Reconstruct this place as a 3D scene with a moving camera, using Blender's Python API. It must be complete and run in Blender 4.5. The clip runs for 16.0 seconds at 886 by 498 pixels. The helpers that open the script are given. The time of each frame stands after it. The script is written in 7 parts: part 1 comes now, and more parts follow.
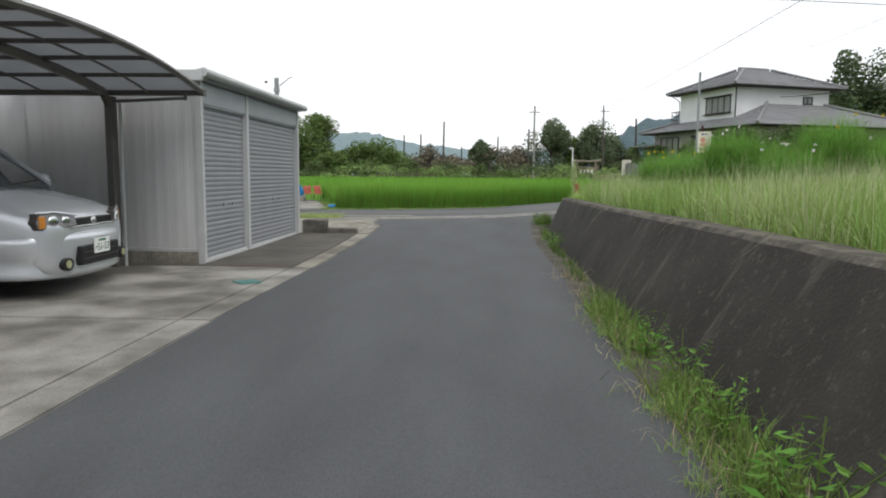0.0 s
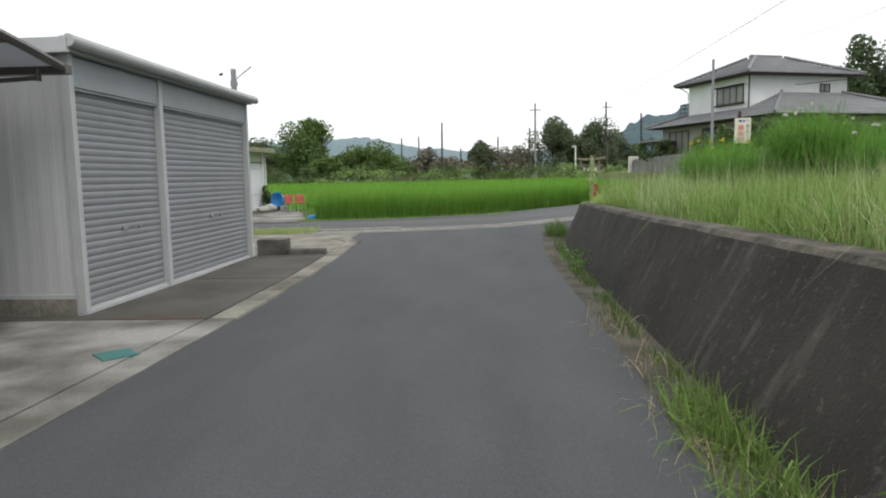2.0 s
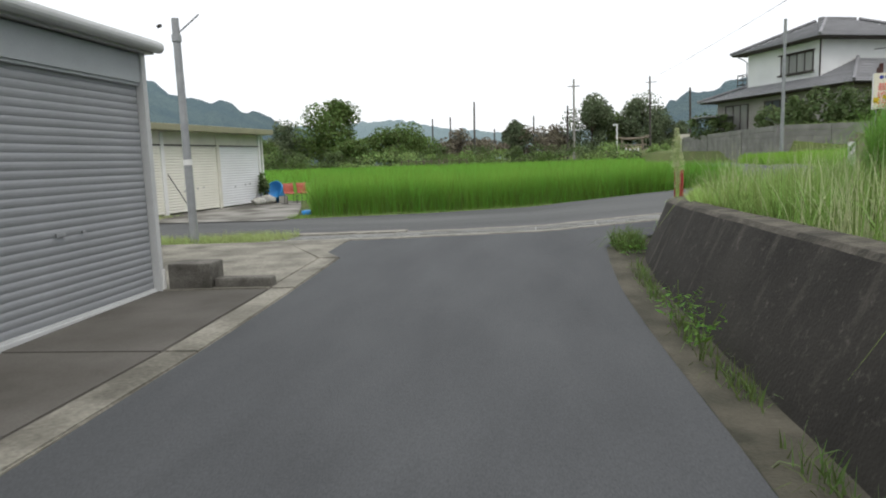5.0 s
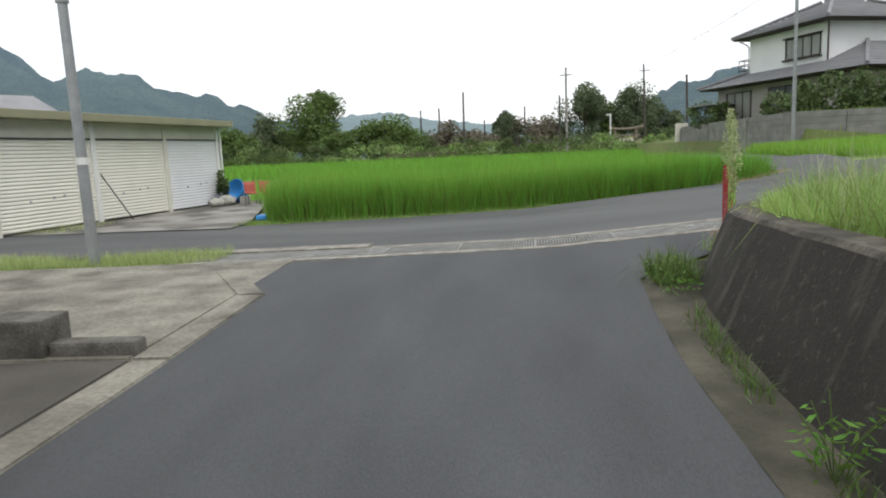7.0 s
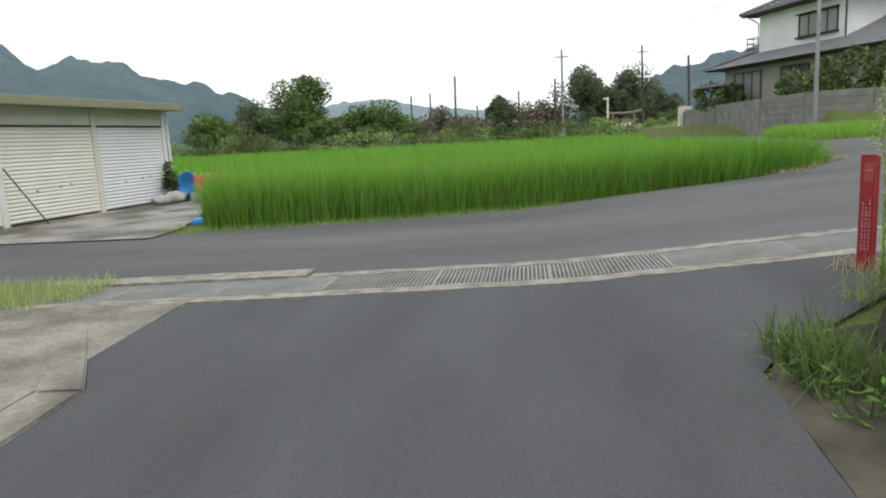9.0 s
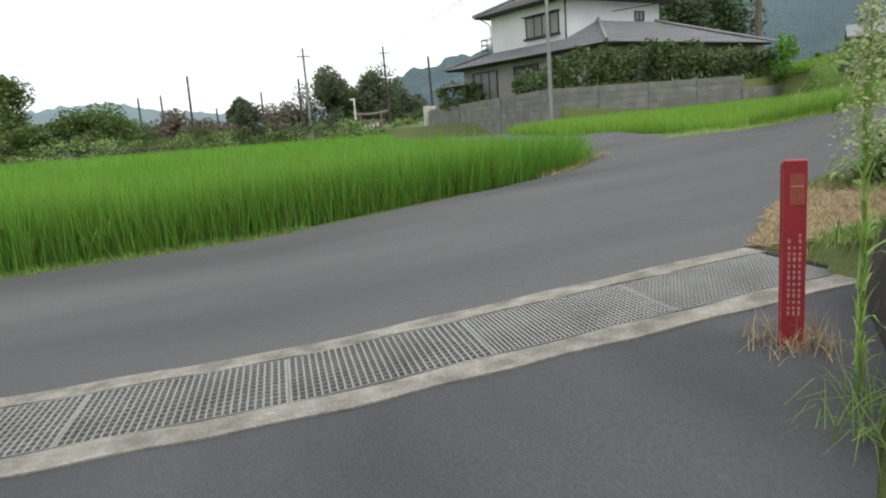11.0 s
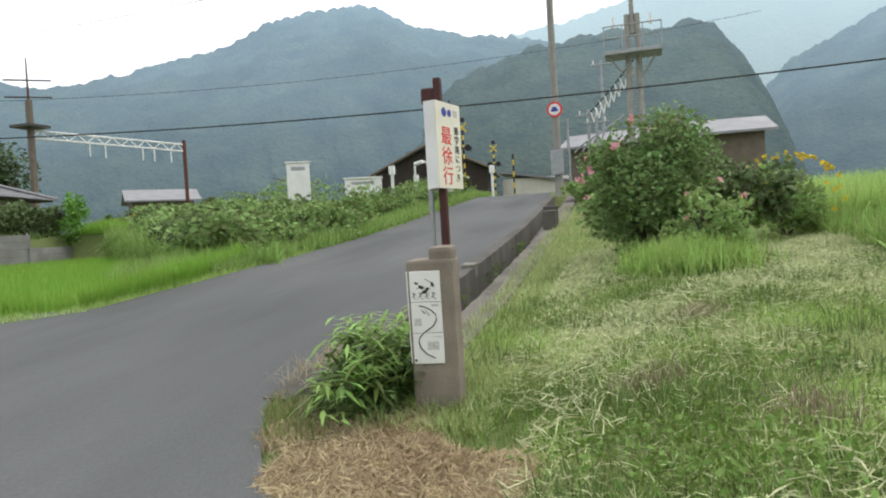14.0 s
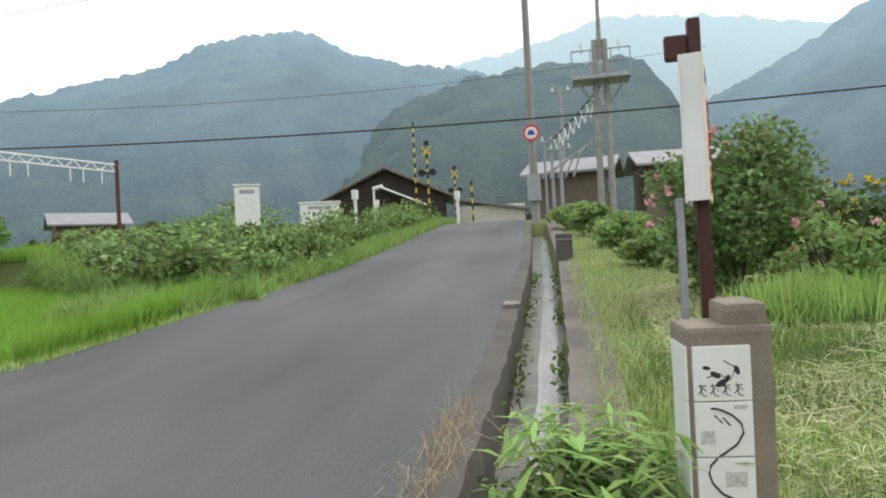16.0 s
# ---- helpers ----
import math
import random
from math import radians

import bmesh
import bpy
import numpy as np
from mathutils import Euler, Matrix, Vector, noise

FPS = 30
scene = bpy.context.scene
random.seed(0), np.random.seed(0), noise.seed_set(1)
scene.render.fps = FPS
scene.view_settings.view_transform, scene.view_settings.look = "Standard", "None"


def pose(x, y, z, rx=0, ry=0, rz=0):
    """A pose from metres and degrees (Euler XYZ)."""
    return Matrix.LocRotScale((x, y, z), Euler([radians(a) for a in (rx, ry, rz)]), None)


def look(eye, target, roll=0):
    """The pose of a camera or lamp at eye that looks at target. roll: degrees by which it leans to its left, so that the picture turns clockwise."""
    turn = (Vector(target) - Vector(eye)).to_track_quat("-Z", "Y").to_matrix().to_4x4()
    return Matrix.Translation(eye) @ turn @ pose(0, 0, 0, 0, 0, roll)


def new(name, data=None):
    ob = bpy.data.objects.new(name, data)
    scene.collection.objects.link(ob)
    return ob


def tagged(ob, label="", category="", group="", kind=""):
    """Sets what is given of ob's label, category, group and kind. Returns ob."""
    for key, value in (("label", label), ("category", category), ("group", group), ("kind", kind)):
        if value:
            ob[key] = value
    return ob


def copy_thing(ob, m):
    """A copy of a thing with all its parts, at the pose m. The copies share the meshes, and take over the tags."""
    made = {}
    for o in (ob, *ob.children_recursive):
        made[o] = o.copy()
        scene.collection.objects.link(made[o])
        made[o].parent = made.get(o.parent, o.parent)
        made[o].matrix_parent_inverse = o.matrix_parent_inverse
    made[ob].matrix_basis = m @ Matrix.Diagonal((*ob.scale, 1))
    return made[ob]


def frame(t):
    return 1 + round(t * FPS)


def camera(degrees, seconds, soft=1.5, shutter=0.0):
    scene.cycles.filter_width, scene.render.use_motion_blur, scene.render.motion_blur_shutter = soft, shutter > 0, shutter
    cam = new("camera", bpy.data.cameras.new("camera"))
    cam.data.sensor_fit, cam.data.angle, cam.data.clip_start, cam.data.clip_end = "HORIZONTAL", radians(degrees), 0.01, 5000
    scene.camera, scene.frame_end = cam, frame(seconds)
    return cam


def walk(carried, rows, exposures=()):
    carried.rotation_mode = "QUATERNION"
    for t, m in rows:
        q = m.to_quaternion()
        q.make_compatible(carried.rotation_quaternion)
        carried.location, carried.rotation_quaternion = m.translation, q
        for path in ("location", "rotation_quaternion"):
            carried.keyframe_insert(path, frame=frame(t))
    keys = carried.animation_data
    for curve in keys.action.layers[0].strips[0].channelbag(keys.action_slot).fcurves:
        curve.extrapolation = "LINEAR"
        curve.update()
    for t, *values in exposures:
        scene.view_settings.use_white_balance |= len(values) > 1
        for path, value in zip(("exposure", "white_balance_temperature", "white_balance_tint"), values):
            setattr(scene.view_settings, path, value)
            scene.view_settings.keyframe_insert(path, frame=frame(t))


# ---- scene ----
cam = camera(66.4, 16.0, soft=2.0)
PATH = [
    (0, (0.157, -0.128, 1.378), (0.086, 1.858, 1.157), 0.5),
    (0.5, (0.182, 0.602, 1.379), (0.114, 2.587, 1.145), 0.6),
    (1, (0.189, 1.343, 1.387), (0.067, 3.327, 1.173), 0.7),
    (1.5, (0.273, 2.102, 1.378), (0.232, 4.092, 1.179), -0.1),
    (2, (0.272, 2.856, 1.382), (0.192, 4.843, 1.169), -1.2),
    (2.5, (0.336, 3.594, 1.376), (0.283, 5.587, 1.223), -2.2),
    (3, (0.319, 4.299, 1.387), (0.189, 6.287, 1.208), -2.9),
    (3.5, (0.384, 4.983, 1.381), (0.292, 6.97, 1.169), -1.8),
    (4, (0.318, 5.73, 1.39), (0.173, 7.709, 1.138), -1.2),
    (4.5, (0.362, 6.445, 1.379), (0.203, 8.424, 1.137), -1.4),
    (4.7, (0.377, 6.742, 1.403), (0.197, 8.718, 1.152), -1.8),
    (6.8, (0.385, 9.613, 1.458), (0.194, 11.584, 1.176), -2.3),
    (7, (0.396, 9.881, 1.445), (0.235, 11.854, 1.16), -2.5),
    (7.5, (0.351, 10.644, 1.431), (0.174, 12.615, 1.143), -2.5),
    (8, (0.338, 11.349, 1.425), (0.191, 13.316, 1.094), -2.1),
    (8.2, (0.342, 11.669, 1.413), (0.199, 13.634, 1.069), -2.3),
    (10.3, (0.548, 14.525, 1.42), (0.432, 16.502, 1.139), -4.8),
    (10.5, (0.582, 14.786, 1.404), (0.55, 16.758, 1.072), -4.8),
    (11, (0.782, 15.394, 1.413), (1.33, 17.283, 1.051), -4.4),
    (11.5, (0.999, 15.915, 1.448), (2.118, 17.545, 1.147), -2.5),
    (12, (1.23, 16.391, 1.507), (2.767, 17.662, 1.357), -2.6),
    (12.5, (1.463, 16.897, 1.573), (3.12, 18.015, 1.514), -3.4),
    (13, (1.725, 17.385, 1.646), (3.499, 18.308, 1.67), -3.3),
    (13.5, (2.004, 17.821, 1.687), (3.826, 18.646, 1.713), -3.2),
    (14, (2.303, 18.248, 1.732), (4.215, 18.833, 1.682), -3.3),
    (14.5, (2.691, 18.673, 1.778), (4.606, 19.241, 1.686), -4.0),
    (15, (3.007, 19.156, 1.819), (4.966, 19.56, 1.785), -3.1),
    (15.5, (3.436, 19.645, 1.828), (5.386, 20.09, 1.851), -2.4),
    (16, (3.825, 20.104, 1.861), (5.786, 20.499, 1.882), -3.0),
]
walk(cam, [(t, look(eye, target, roll)) for t, eye, target, roll in PATH],
     exposures=[(0.0, 0.02), (0.5, 0.1), (1.0, 0.18), (1.5, 0.12), (2.0, 0.02), (2.5, 0.0), (3.0, -0.2), (3.5, -0.1), (4.5, 0.0), (7.0, 0.05), (8.2, 0.1), (10.5, 0.05), (11.5, 0.25), (12.0, 0.38), (13.0, 0.32), (14.0, 0.28), (15.0, 0.42), (16.0, 0.32)])

# ---- light ----
world = bpy.data.worlds.new("overcast_sky")
scene.world = world
world.use_nodes = True
wn, wl = world.node_tree.nodes, world.node_tree.links
sky = wn.new("ShaderNodeTexSky")
sky.sky_type, sky.sun_disc = "NISHITA", False
sky.sun_elevation, sky.sun_rotation = radians(56), radians(135)
sky.air_density, sky.dust_density = 1.0, 4.0
cloud = wn.new("ShaderNodeMixRGB")
cloud.inputs[0].default_value = 0.8
cloud.inputs[2].default_value = (13.0, 13.2, 13.5, 1)
wl.new(sky.outputs[0], cloud.inputs[1])
wl.new(cloud.outputs[0], wn["Background"].inputs[0])
wn["Background"].inputs[1].default_value = 0.1
sun = new("sun", bpy.data.lights.new("sun", "SUN"))
sun.data.energy, sun.data.angle, sun.data.color = 1.2, radians(30), (1.0, 0.97, 0.92)
sun.matrix_world = look((14, -14, 30), (0, 0, 0))

# ---- materials ----


def mat(name, col, col2=None, rough=0.8, metal=0.0, scale=3.0, fine=60.0, bump=0.3, dist=0.01, mix=0.5, island=0.0, obrand=0.0,
        stretch=(1, 1, 1), spec=0.3, trans=0.0, glow=0.0, fine_mix=0.25):
    """A painted or natural surface: broad patches between two colours, fine grain, relief, and a shift from piece to piece."""
    m = bpy.data.materials.new(name)
    m.use_nodes = True
    n, l = m.node_tree.nodes, m.node_tree.links
    b = n["Principled BSDF"]
    col2 = col2 or tuple(c * 0.7 for c in col)
    tc, mp = n.new("ShaderNodeTexCoord"), n.new("ShaderNodeMapping")
    mp.inputs["Scale"].default_value = stretch
    l.new(tc.outputs["Object"], mp.inputs[0])
    big, small = n.new("ShaderNodeTexNoise"), n.new("ShaderNodeTexNoise")
    big.inputs["Scale"].default_value, big.inputs["Detail"].default_value = scale, 5
    small.inputs["Scale"].default_value, small.inputs["Detail"].default_value = fine, 3
    l.new(mp.outputs[0], big.inputs["Vector"]), l.new(mp.outputs[0], small.inputs["Vector"])
    ramp = n.new("ShaderNodeMapRange")
    ramp.inputs[1].default_value, ramp.inputs[2].default_value = 0.5 - mix * 0.5, 0.5 + mix * 0.5
    l.new(big.outputs[0], ramp.inputs[0])
    mx = n.new("ShaderNodeMixRGB")
    mx.inputs[1].default_value, mx.inputs[2].default_value = (*col, 1), (*col2, 1)
    l.new(ramp.outputs[0], mx.inputs[0])
    grain = n.new("ShaderNodeMixRGB")
    grain.blend_type, grain.inputs[0].default_value = "OVERLAY", fine_mix
    l.new(mx.outputs[0], grain.inputs[1]), l.new(small.outputs[0], grain.inputs[2])
    out = grain.outputs[0]
    if island or obrand:
        src = n.new("ShaderNodeNewGeometry").outputs["Random Per Island"] if island else n.new("ShaderNodeObjectInfo").outputs["Random"]
        hv, mr = n.new("ShaderNodeHueSaturation"), n.new("ShaderNodeMapRange")
        amount = island or obrand
        mr.inputs[3].default_value, mr.inputs[4].default_value = 1 - amount, 1 + amount
        l.new(src, mr.inputs[0]), l.new(mr.outputs[0], hv.inputs["Value"]), l.new(out, hv.inputs["Color"])
        if island:
            hr = n.new("ShaderNodeMapRange")
            hr.inputs[3].default_value, hr.inputs[4].default_value = 0.5 - 0.06 * amount, 0.5 + 0.05 * amount
            l.new(src, hr.inputs[0]), l.new(hr.outputs[0], hv.inputs["Hue"])
        out = hv.outputs[0]
    l.new(out, b.inputs["Base Color"])
    b.inputs["Roughness"].default_value, b.inputs["Metallic"].default_value = rough, metal
    b.inputs["Specular IOR Level"].default_value = spec
    if trans:
        b.inputs["Subsurface Weight"].default_value = 0.0
        tr, add = n.new("ShaderNodeBsdfTranslucent"), n.new("ShaderNodeMixShader")
        l.new(out, tr.inputs[0])
        add.inputs[0].default_value = trans
        l.new(b.outputs[0], add.inputs[1]), l.new(tr.outputs[0], add.inputs[2])
        l.new(add.outputs[0], n["Material Output"].inputs[0])
    if glow:
        l.new(out, b.inputs["Emission Color"])
        b.inputs["Emission Strength"].default_value = glow
    if bump:
        bp = n.new("ShaderNodeBump")
        bp.inputs["Strength"].default_value, bp.inputs["Distance"].default_value = bump, dist
        l.new(small.outputs[0], bp.inputs["Height"]), l.new(bp.outputs[0], b.inputs["Normal"])
    return m


def streaked(name, col, dark, pale, scale=(5, 5, 0.5), rough=0.9, lime=False):
    """Concrete with vertical run-off streaks, dark lichen and pale lime."""
    m = mat(name, col, dark, rough=rough, scale=1.4, fine=45, bump=0.5, dist=0.012, mix=0.5)
    n, l = m.node_tree.nodes, m.node_tree.links
    b = n["Principled BSDF"]
    base = b.inputs["Base Color"].links[0].from_socket
    tc, mp, ns, mr, mx = (n.new(k) for k in ("ShaderNodeTexCoord", "ShaderNodeMapping", "ShaderNodeTexNoise", "ShaderNodeMapRange", "ShaderNodeMixRGB"))
    mp.inputs["Scale"].default_value = scale
    ns.inputs["Scale"].default_value, ns.inputs["Detail"].default_value = 1.0, 6
    mr.inputs[1].default_value, mr.inputs[2].default_value, mr.inputs[4].default_value = 0.58, 0.76, 0.6
    mx.inputs[2].default_value = (*pale, 1)
    l.new(tc.outputs["Object"], mp.inputs[0]), l.new(mp.outputs[0], ns.inputs["Vector"]), l.new(ns.outputs[0], mr.inputs[0])
    l.new(mr.outputs[0], mx.inputs[0]), l.new(base, mx.inputs[1]), l.new(mx.outputs[0], b.inputs["Base Color"])
    if lime:
        # pale lichen specks and rough patches
        sp, sr, sm = (n.new(k) for k in ("ShaderNodeTexNoise", "ShaderNodeMapRange", "ShaderNodeMixRGB"))
        sp.inputs["Scale"].default_value, sp.inputs["Detail"].default_value, sp.inputs["Roughness"].default_value = 14.0, 8, 0.75
        sr.inputs[1].default_value, sr.inputs[2].default_value, sr.inputs[4].default_value = 0.56, 0.70, 0.6
        sm.inputs[2].default_value = (0.16, 0.145, 0.125, 1)
        l.new(tc.outputs["Object"], sp.inputs["Vector"]), l.new(sp.outputs[0], sr.inputs[0])
        l.new(sr.outputs[0], sm.inputs[0]), l.new(mx.outputs[0], sm.inputs[1]), l.new(sm.outputs[0], b.inputs["Base Color"])
    return m


asphalt = mat("asphalt", (0.053, 0.056, 0.059), (0.084, 0.088, 0.092), rough=0.82, scale=1.3, fine=110, bump=0.5, dist=0.005, mix=0.55, stretch=(1.2, 0.35, 1), fine_mix=0.45)
asphalt_old = mat("asphalt_old", (0.070, 0.073, 0.074), (0.123, 0.126, 0.125), rough=0.88, scale=0.6, fine=100, bump=0.5, dist=0.005, mix=0.45, stretch=(0.3, 1.2, 1), fine_mix=0.4)
concrete = mat("concrete", (0.30, 0.29, 0.265), (0.105, 0.10, 0.086), rough=0.85, scale=0.95, fine=55, bump=0.3, dist=0.004, mix=0.22, obrand=0.06, fine_mix=0.35)
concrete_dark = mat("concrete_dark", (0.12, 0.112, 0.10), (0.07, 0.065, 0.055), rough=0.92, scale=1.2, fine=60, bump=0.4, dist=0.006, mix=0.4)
concrete_worn = mat("concrete_worn", (0.27, 0.257, 0.215), (0.12, 0.114, 0.094), rough=0.92, scale=1.7, fine=26, bump=0.8, dist=0.01, mix=0.3, fine_mix=0.5)
concrete_block_grey = mat("concrete_block_grey", (0.16, 0.152, 0.135), (0.07, 0.066, 0.056), rough=0.92, scale=4.0, fine=45, bump=0.8, dist=0.012, mix=0.3, fine_mix=0.5)
concrete_pale = mat("concrete_pale", (0.33, 0.315, 0.275), (0.17, 0.16, 0.135), rough=0.92, scale=6.0, fine=60, bump=0.7, dist=0.008, mix=0.3, fine_mix=0.45)
grating_steel = mat("grating_steel", (0.34, 0.345, 0.33), (0.22, 0.22, 0.20), rough=0.55, metal=0.35, scale=2.5, bump=0.1)
wall_concrete = streaked("wall_concrete", (0.054, 0.050, 0.042), (0.025, 0.023, 0.019), (0.14, 0.128, 0.105), scale=(1.5, 6.0, 1.4), lime=True)
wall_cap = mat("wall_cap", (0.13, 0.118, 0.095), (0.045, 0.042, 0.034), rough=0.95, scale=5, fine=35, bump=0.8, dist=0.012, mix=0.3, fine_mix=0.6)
block_concrete = streaked("block_concrete", (0.28, 0.275, 0.26), (0.15, 0.147, 0.14), (0.38, 0.37, 0.35), scale=(0.8, 0.8, 2.0))
concrete_kerb = mat("concrete_kerb", (0.17, 0.155, 0.13), (0.10, 0.092, 0.078), rough=0.92, scale=2.0, fine=55, bump=0.6, dist=0.01, mix=0.35)
gutter_concrete = mat("gutter_concrete", (0.115, 0.105, 0.08), (0.04, 0.04, 0.028), rough=0.95, scale=2.4, fine=45, bump=0.7, dist=0.012, mix=0.35)
ditch_bed = mat("ditch_bed", (0.27, 0.265, 0.24), (0.13, 0.13, 0.11), rough=0.35, scale=2.5, fine=30, bump=0.3, mix=0.4)
soil = mat("soil", (0.10, 0.09, 0.055), (0.06, 0.075, 0.03), rough=0.95, scale=1.2, fine=35, bump=0.8, dist=0.03)
meadow = mat("meadow", (0.095, 0.14, 0.04), (0.15, 0.165, 0.062), rough=0.95, scale=0.5, fine=30, bump=0.8, dist=0.04)
shed_panel = mat("shed_panel", (0.60, 0.605, 0.61), (0.46, 0.46, 0.455), rough=0.5, scale=2.6, fine=40, bump=0.03, mix=0.5, stretch=(1, 1, 0.12), fine_mix=0.08)
shed_trim = mat("shed_trim", (0.52, 0.53, 0.53), (0.42, 0.43, 0.43), rough=0.5, scale=3, bump=0.05, fine_mix=0.1)
shed_fascia = mat("shed_fascia", (0.36, 0.385, 0.40), (0.31, 0.33, 0.34), rough=0.5, scale=2, bump=0.05, fine_mix=0.1)
shutter_grey = mat("shutter_grey", (0.285, 0.295, 0.31), (0.235, 0.245, 0.255), rough=0.6, scale=2.5, bump=0.05, obrand=0.05, fine_mix=0.1)
shutter_cream = mat("shutter_cream", (0.78, 0.765, 0.69), (0.70, 0.685, 0.61), rough=0.5, scale=1.2, bump=0.05, fine_mix=0.1)
shutter_white = mat("shutter_white", (0.78, 0.79, 0.81), (0.70, 0.71, 0.72), rough=0.5, scale=1.2, bump=0.05, fine_mix=0.1)
cream_paint = mat("cream_paint", (0.70, 0.68, 0.60), (0.58, 0.56, 0.49), rough=0.6, scale=2, bump=0.1)
olive_fascia = mat("olive_fascia", (0.30, 0.29, 0.19), (0.24, 0.235, 0.16), rough=0.6, scale=2, bump=0.1)
bronze = mat("bronze", (0.15, 0.14, 0.13), (0.115, 0.108, 0.10), rough=0.4, metal=0.3, scale=4, bump=0.04)
dark_metal = mat("dark_metal", (0.085, 0.08, 0.075), (0.06, 0.057, 0.054), rough=0.45, metal=0.3, scale=4, bump=0.04)
black = mat("black", (0.012, 0.012, 0.013), (0.02, 0.02, 0.02), rough=0.5, bump=0.05)
rubber = mat("rubber", (0.02, 0.02, 0.02), (0.03, 0.03, 0.03), rough=0.85, bump=0.1)
galvanised = mat("galvanised", (0.36, 0.37, 0.38), (0.27, 0.28, 0.29), rough=0.5, metal=0.45, scale=6, bump=0.1)
pole_concrete = mat("pole_concrete", (0.33, 0.32, 0.30), (0.24, 0.23, 0.21), rough=0.85, scale=3, bump=0.15)
dark_pole = mat("dark_pole", (0.09, 0.08, 0.075), (0.06, 0.055, 0.05), rough=0.8, scale=3, bump=0.1)
silver_paint = mat("silver_paint", (0.70, 0.72, 0.75), (0.66, 0.68, 0.71), rough=0.26, metal=0.6, scale=2, bump=0, fine_mix=0.03)
chrome = mat("chrome", (0.8, 0.8, 0.8), (0.75, 0.75, 0.75), rough=0.12, metal=1.0, bump=0, fine_mix=0.0)
plate_white = mat("plate_white", (0.8, 0.8, 0.78), (0.75, 0.75, 0.73), rough=0.5, bump=0, fine_mix=0.05)
plate_green = mat("plate_green", (0.02, 0.12, 0.06), rough=0.5, bump=0)
lamp_glass = mat("lamp_glass", (0.78, 0.80, 0.82), (0.42, 0.43, 0.45), rough=0.05, metal=0.6, scale=25, bump=0.1, spec=0.7)
amber = mat("amber", (0.6, 0.25, 0.05), (0.5, 0.2, 0.04), rough=0.15, bump=0)
fog_yellow = mat("fog_yellow", (0.5, 0.5, 0.3), (0.3, 0.3, 0.18), rough=0.1, bump=0)
teal = mat("teal", (0.07, 0.21, 0.19), (0.05, 0.15, 0.14), rough=0.6, scale=12, bump=0.3)
blue_plastic = mat("blue_plastic", (0.06, 0.34, 0.78), (0.05, 0.28, 0.66), rough=0.4, bump=0.03)
red_plastic = mat("red_plastic", (0.40, 0.10, 0.065), (0.32, 0.08, 0.055), rough=0.45, bump=0.05)
red_paint = mat("red_paint", (0.37, 0.035, 0.045), (0.29, 0.028, 0.035), rough=0.5, scale=7, bump=0.1)
white_paint = mat("white_paint", (0.78, 0.78, 0.77), (0.68, 0.68, 0.66), rough=0.55, scale=3, bump=0.05, fine_mix=0.08)
sign_white = mat("sign_white", (0.80, 0.77, 0.66), (0.72, 0.68, 0.55), rough=0.45, scale=4, bump=0.03, fine_mix=0.08)
sign_red = mat("sign_red", (0.75, 0.03, 0.03), (0.65, 0.03, 0.03), rough=0.5, bump=0)
sign_blue = mat("sign_blue", (0.05, 0.07, 0.35), (0.05, 0.06, 0.3), rough=0.5, bump=0)
ink = mat("ink", (0.025, 0.025, 0.025), (0.05, 0.05, 0.05), rough=0.7, bump=0)
faded_white = mat("faded_white", (0.55, 0.34, 0.33), (0.42, 0.2, 0.2), rough=0.6, scale=40, bump=0)
ink_soft = mat("ink_soft", (0.42, 0.42, 0.38), (0.62, 0.62, 0.58), rough=0.7, scale=60, bump=0)
brown_post = mat("brown_post", (0.075, 0.025, 0.02), (0.05, 0.018, 0.015), rough=0.55, scale=8, bump=0.1)
stone = mat("stone", (0.29, 0.25, 0.20), (0.17, 0.145, 0.115), rough=0.92, scale=5, fine=80, bump=0.6, dist=0.006)
ceramic = mat("ceramic", (0.80, 0.80, 0.77), (0.74, 0.74, 0.70), rough=0.3, scale=6, bump=0.02, fine_mix=0.05)
plaster = mat("plaster", (0.76, 0.77, 0.77), (0.68, 0.69, 0.69), rough=0.85, scale=0.8, fine=20, bump=0.1, fine_mix=0.08)
plaster_grey = mat("plaster_grey", (0.36, 0.345, 0.32), (0.28, 0.27, 0.25), rough=0.85, scale=0.8, bump=0.1)
roof_tile = mat("roof_tile", (0.26, 0.26, 0.27), (0.18, 0.18, 0.19), rough=0.5, scale=1.0, bump=0.15, obrand=0.1, island=0.12)
dark_wood = mat("dark_wood", (0.055, 0.042, 0.036), (0.035, 0.028, 0.025), rough=0.75, scale=2, bump=0.2)
old_wood = mat("old_wood", (0.18, 0.15, 0.12), (0.12, 0.10, 0.08), rough=0.85, scale=3, bump=0.3)
rust_red = mat("rust_red", (0.13, 0.05, 0.035), (0.09, 0.035, 0.03), rough=0.8, scale=5, bump=0.3)
yellow_paint = mat("yellow_paint", (0.72, 0.52, 0.04), (0.6, 0.42, 0.03), rough=0.5, bump=0.05)
window_glass = mat("window_glass", (0.05, 0.055, 0.06), (0.10, 0.105, 0.11), rough=0.06, scale=0.7, bump=0, spec=0.8, fine_mix=0.0)
curtain_glass = mat("curtain_glass", (0.33, 0.33, 0.31), (0.22, 0.22, 0.21), rough=0.08, scale=1.5, bump=0, spec=0.8, fine_mix=0.0, stretch=(3, 3, 0.3))
bark = mat("bark", (0.11, 0.085, 0.065), (0.06, 0.05, 0.04), rough=0.95, scale=8, bump=0.7, dist=0.02)
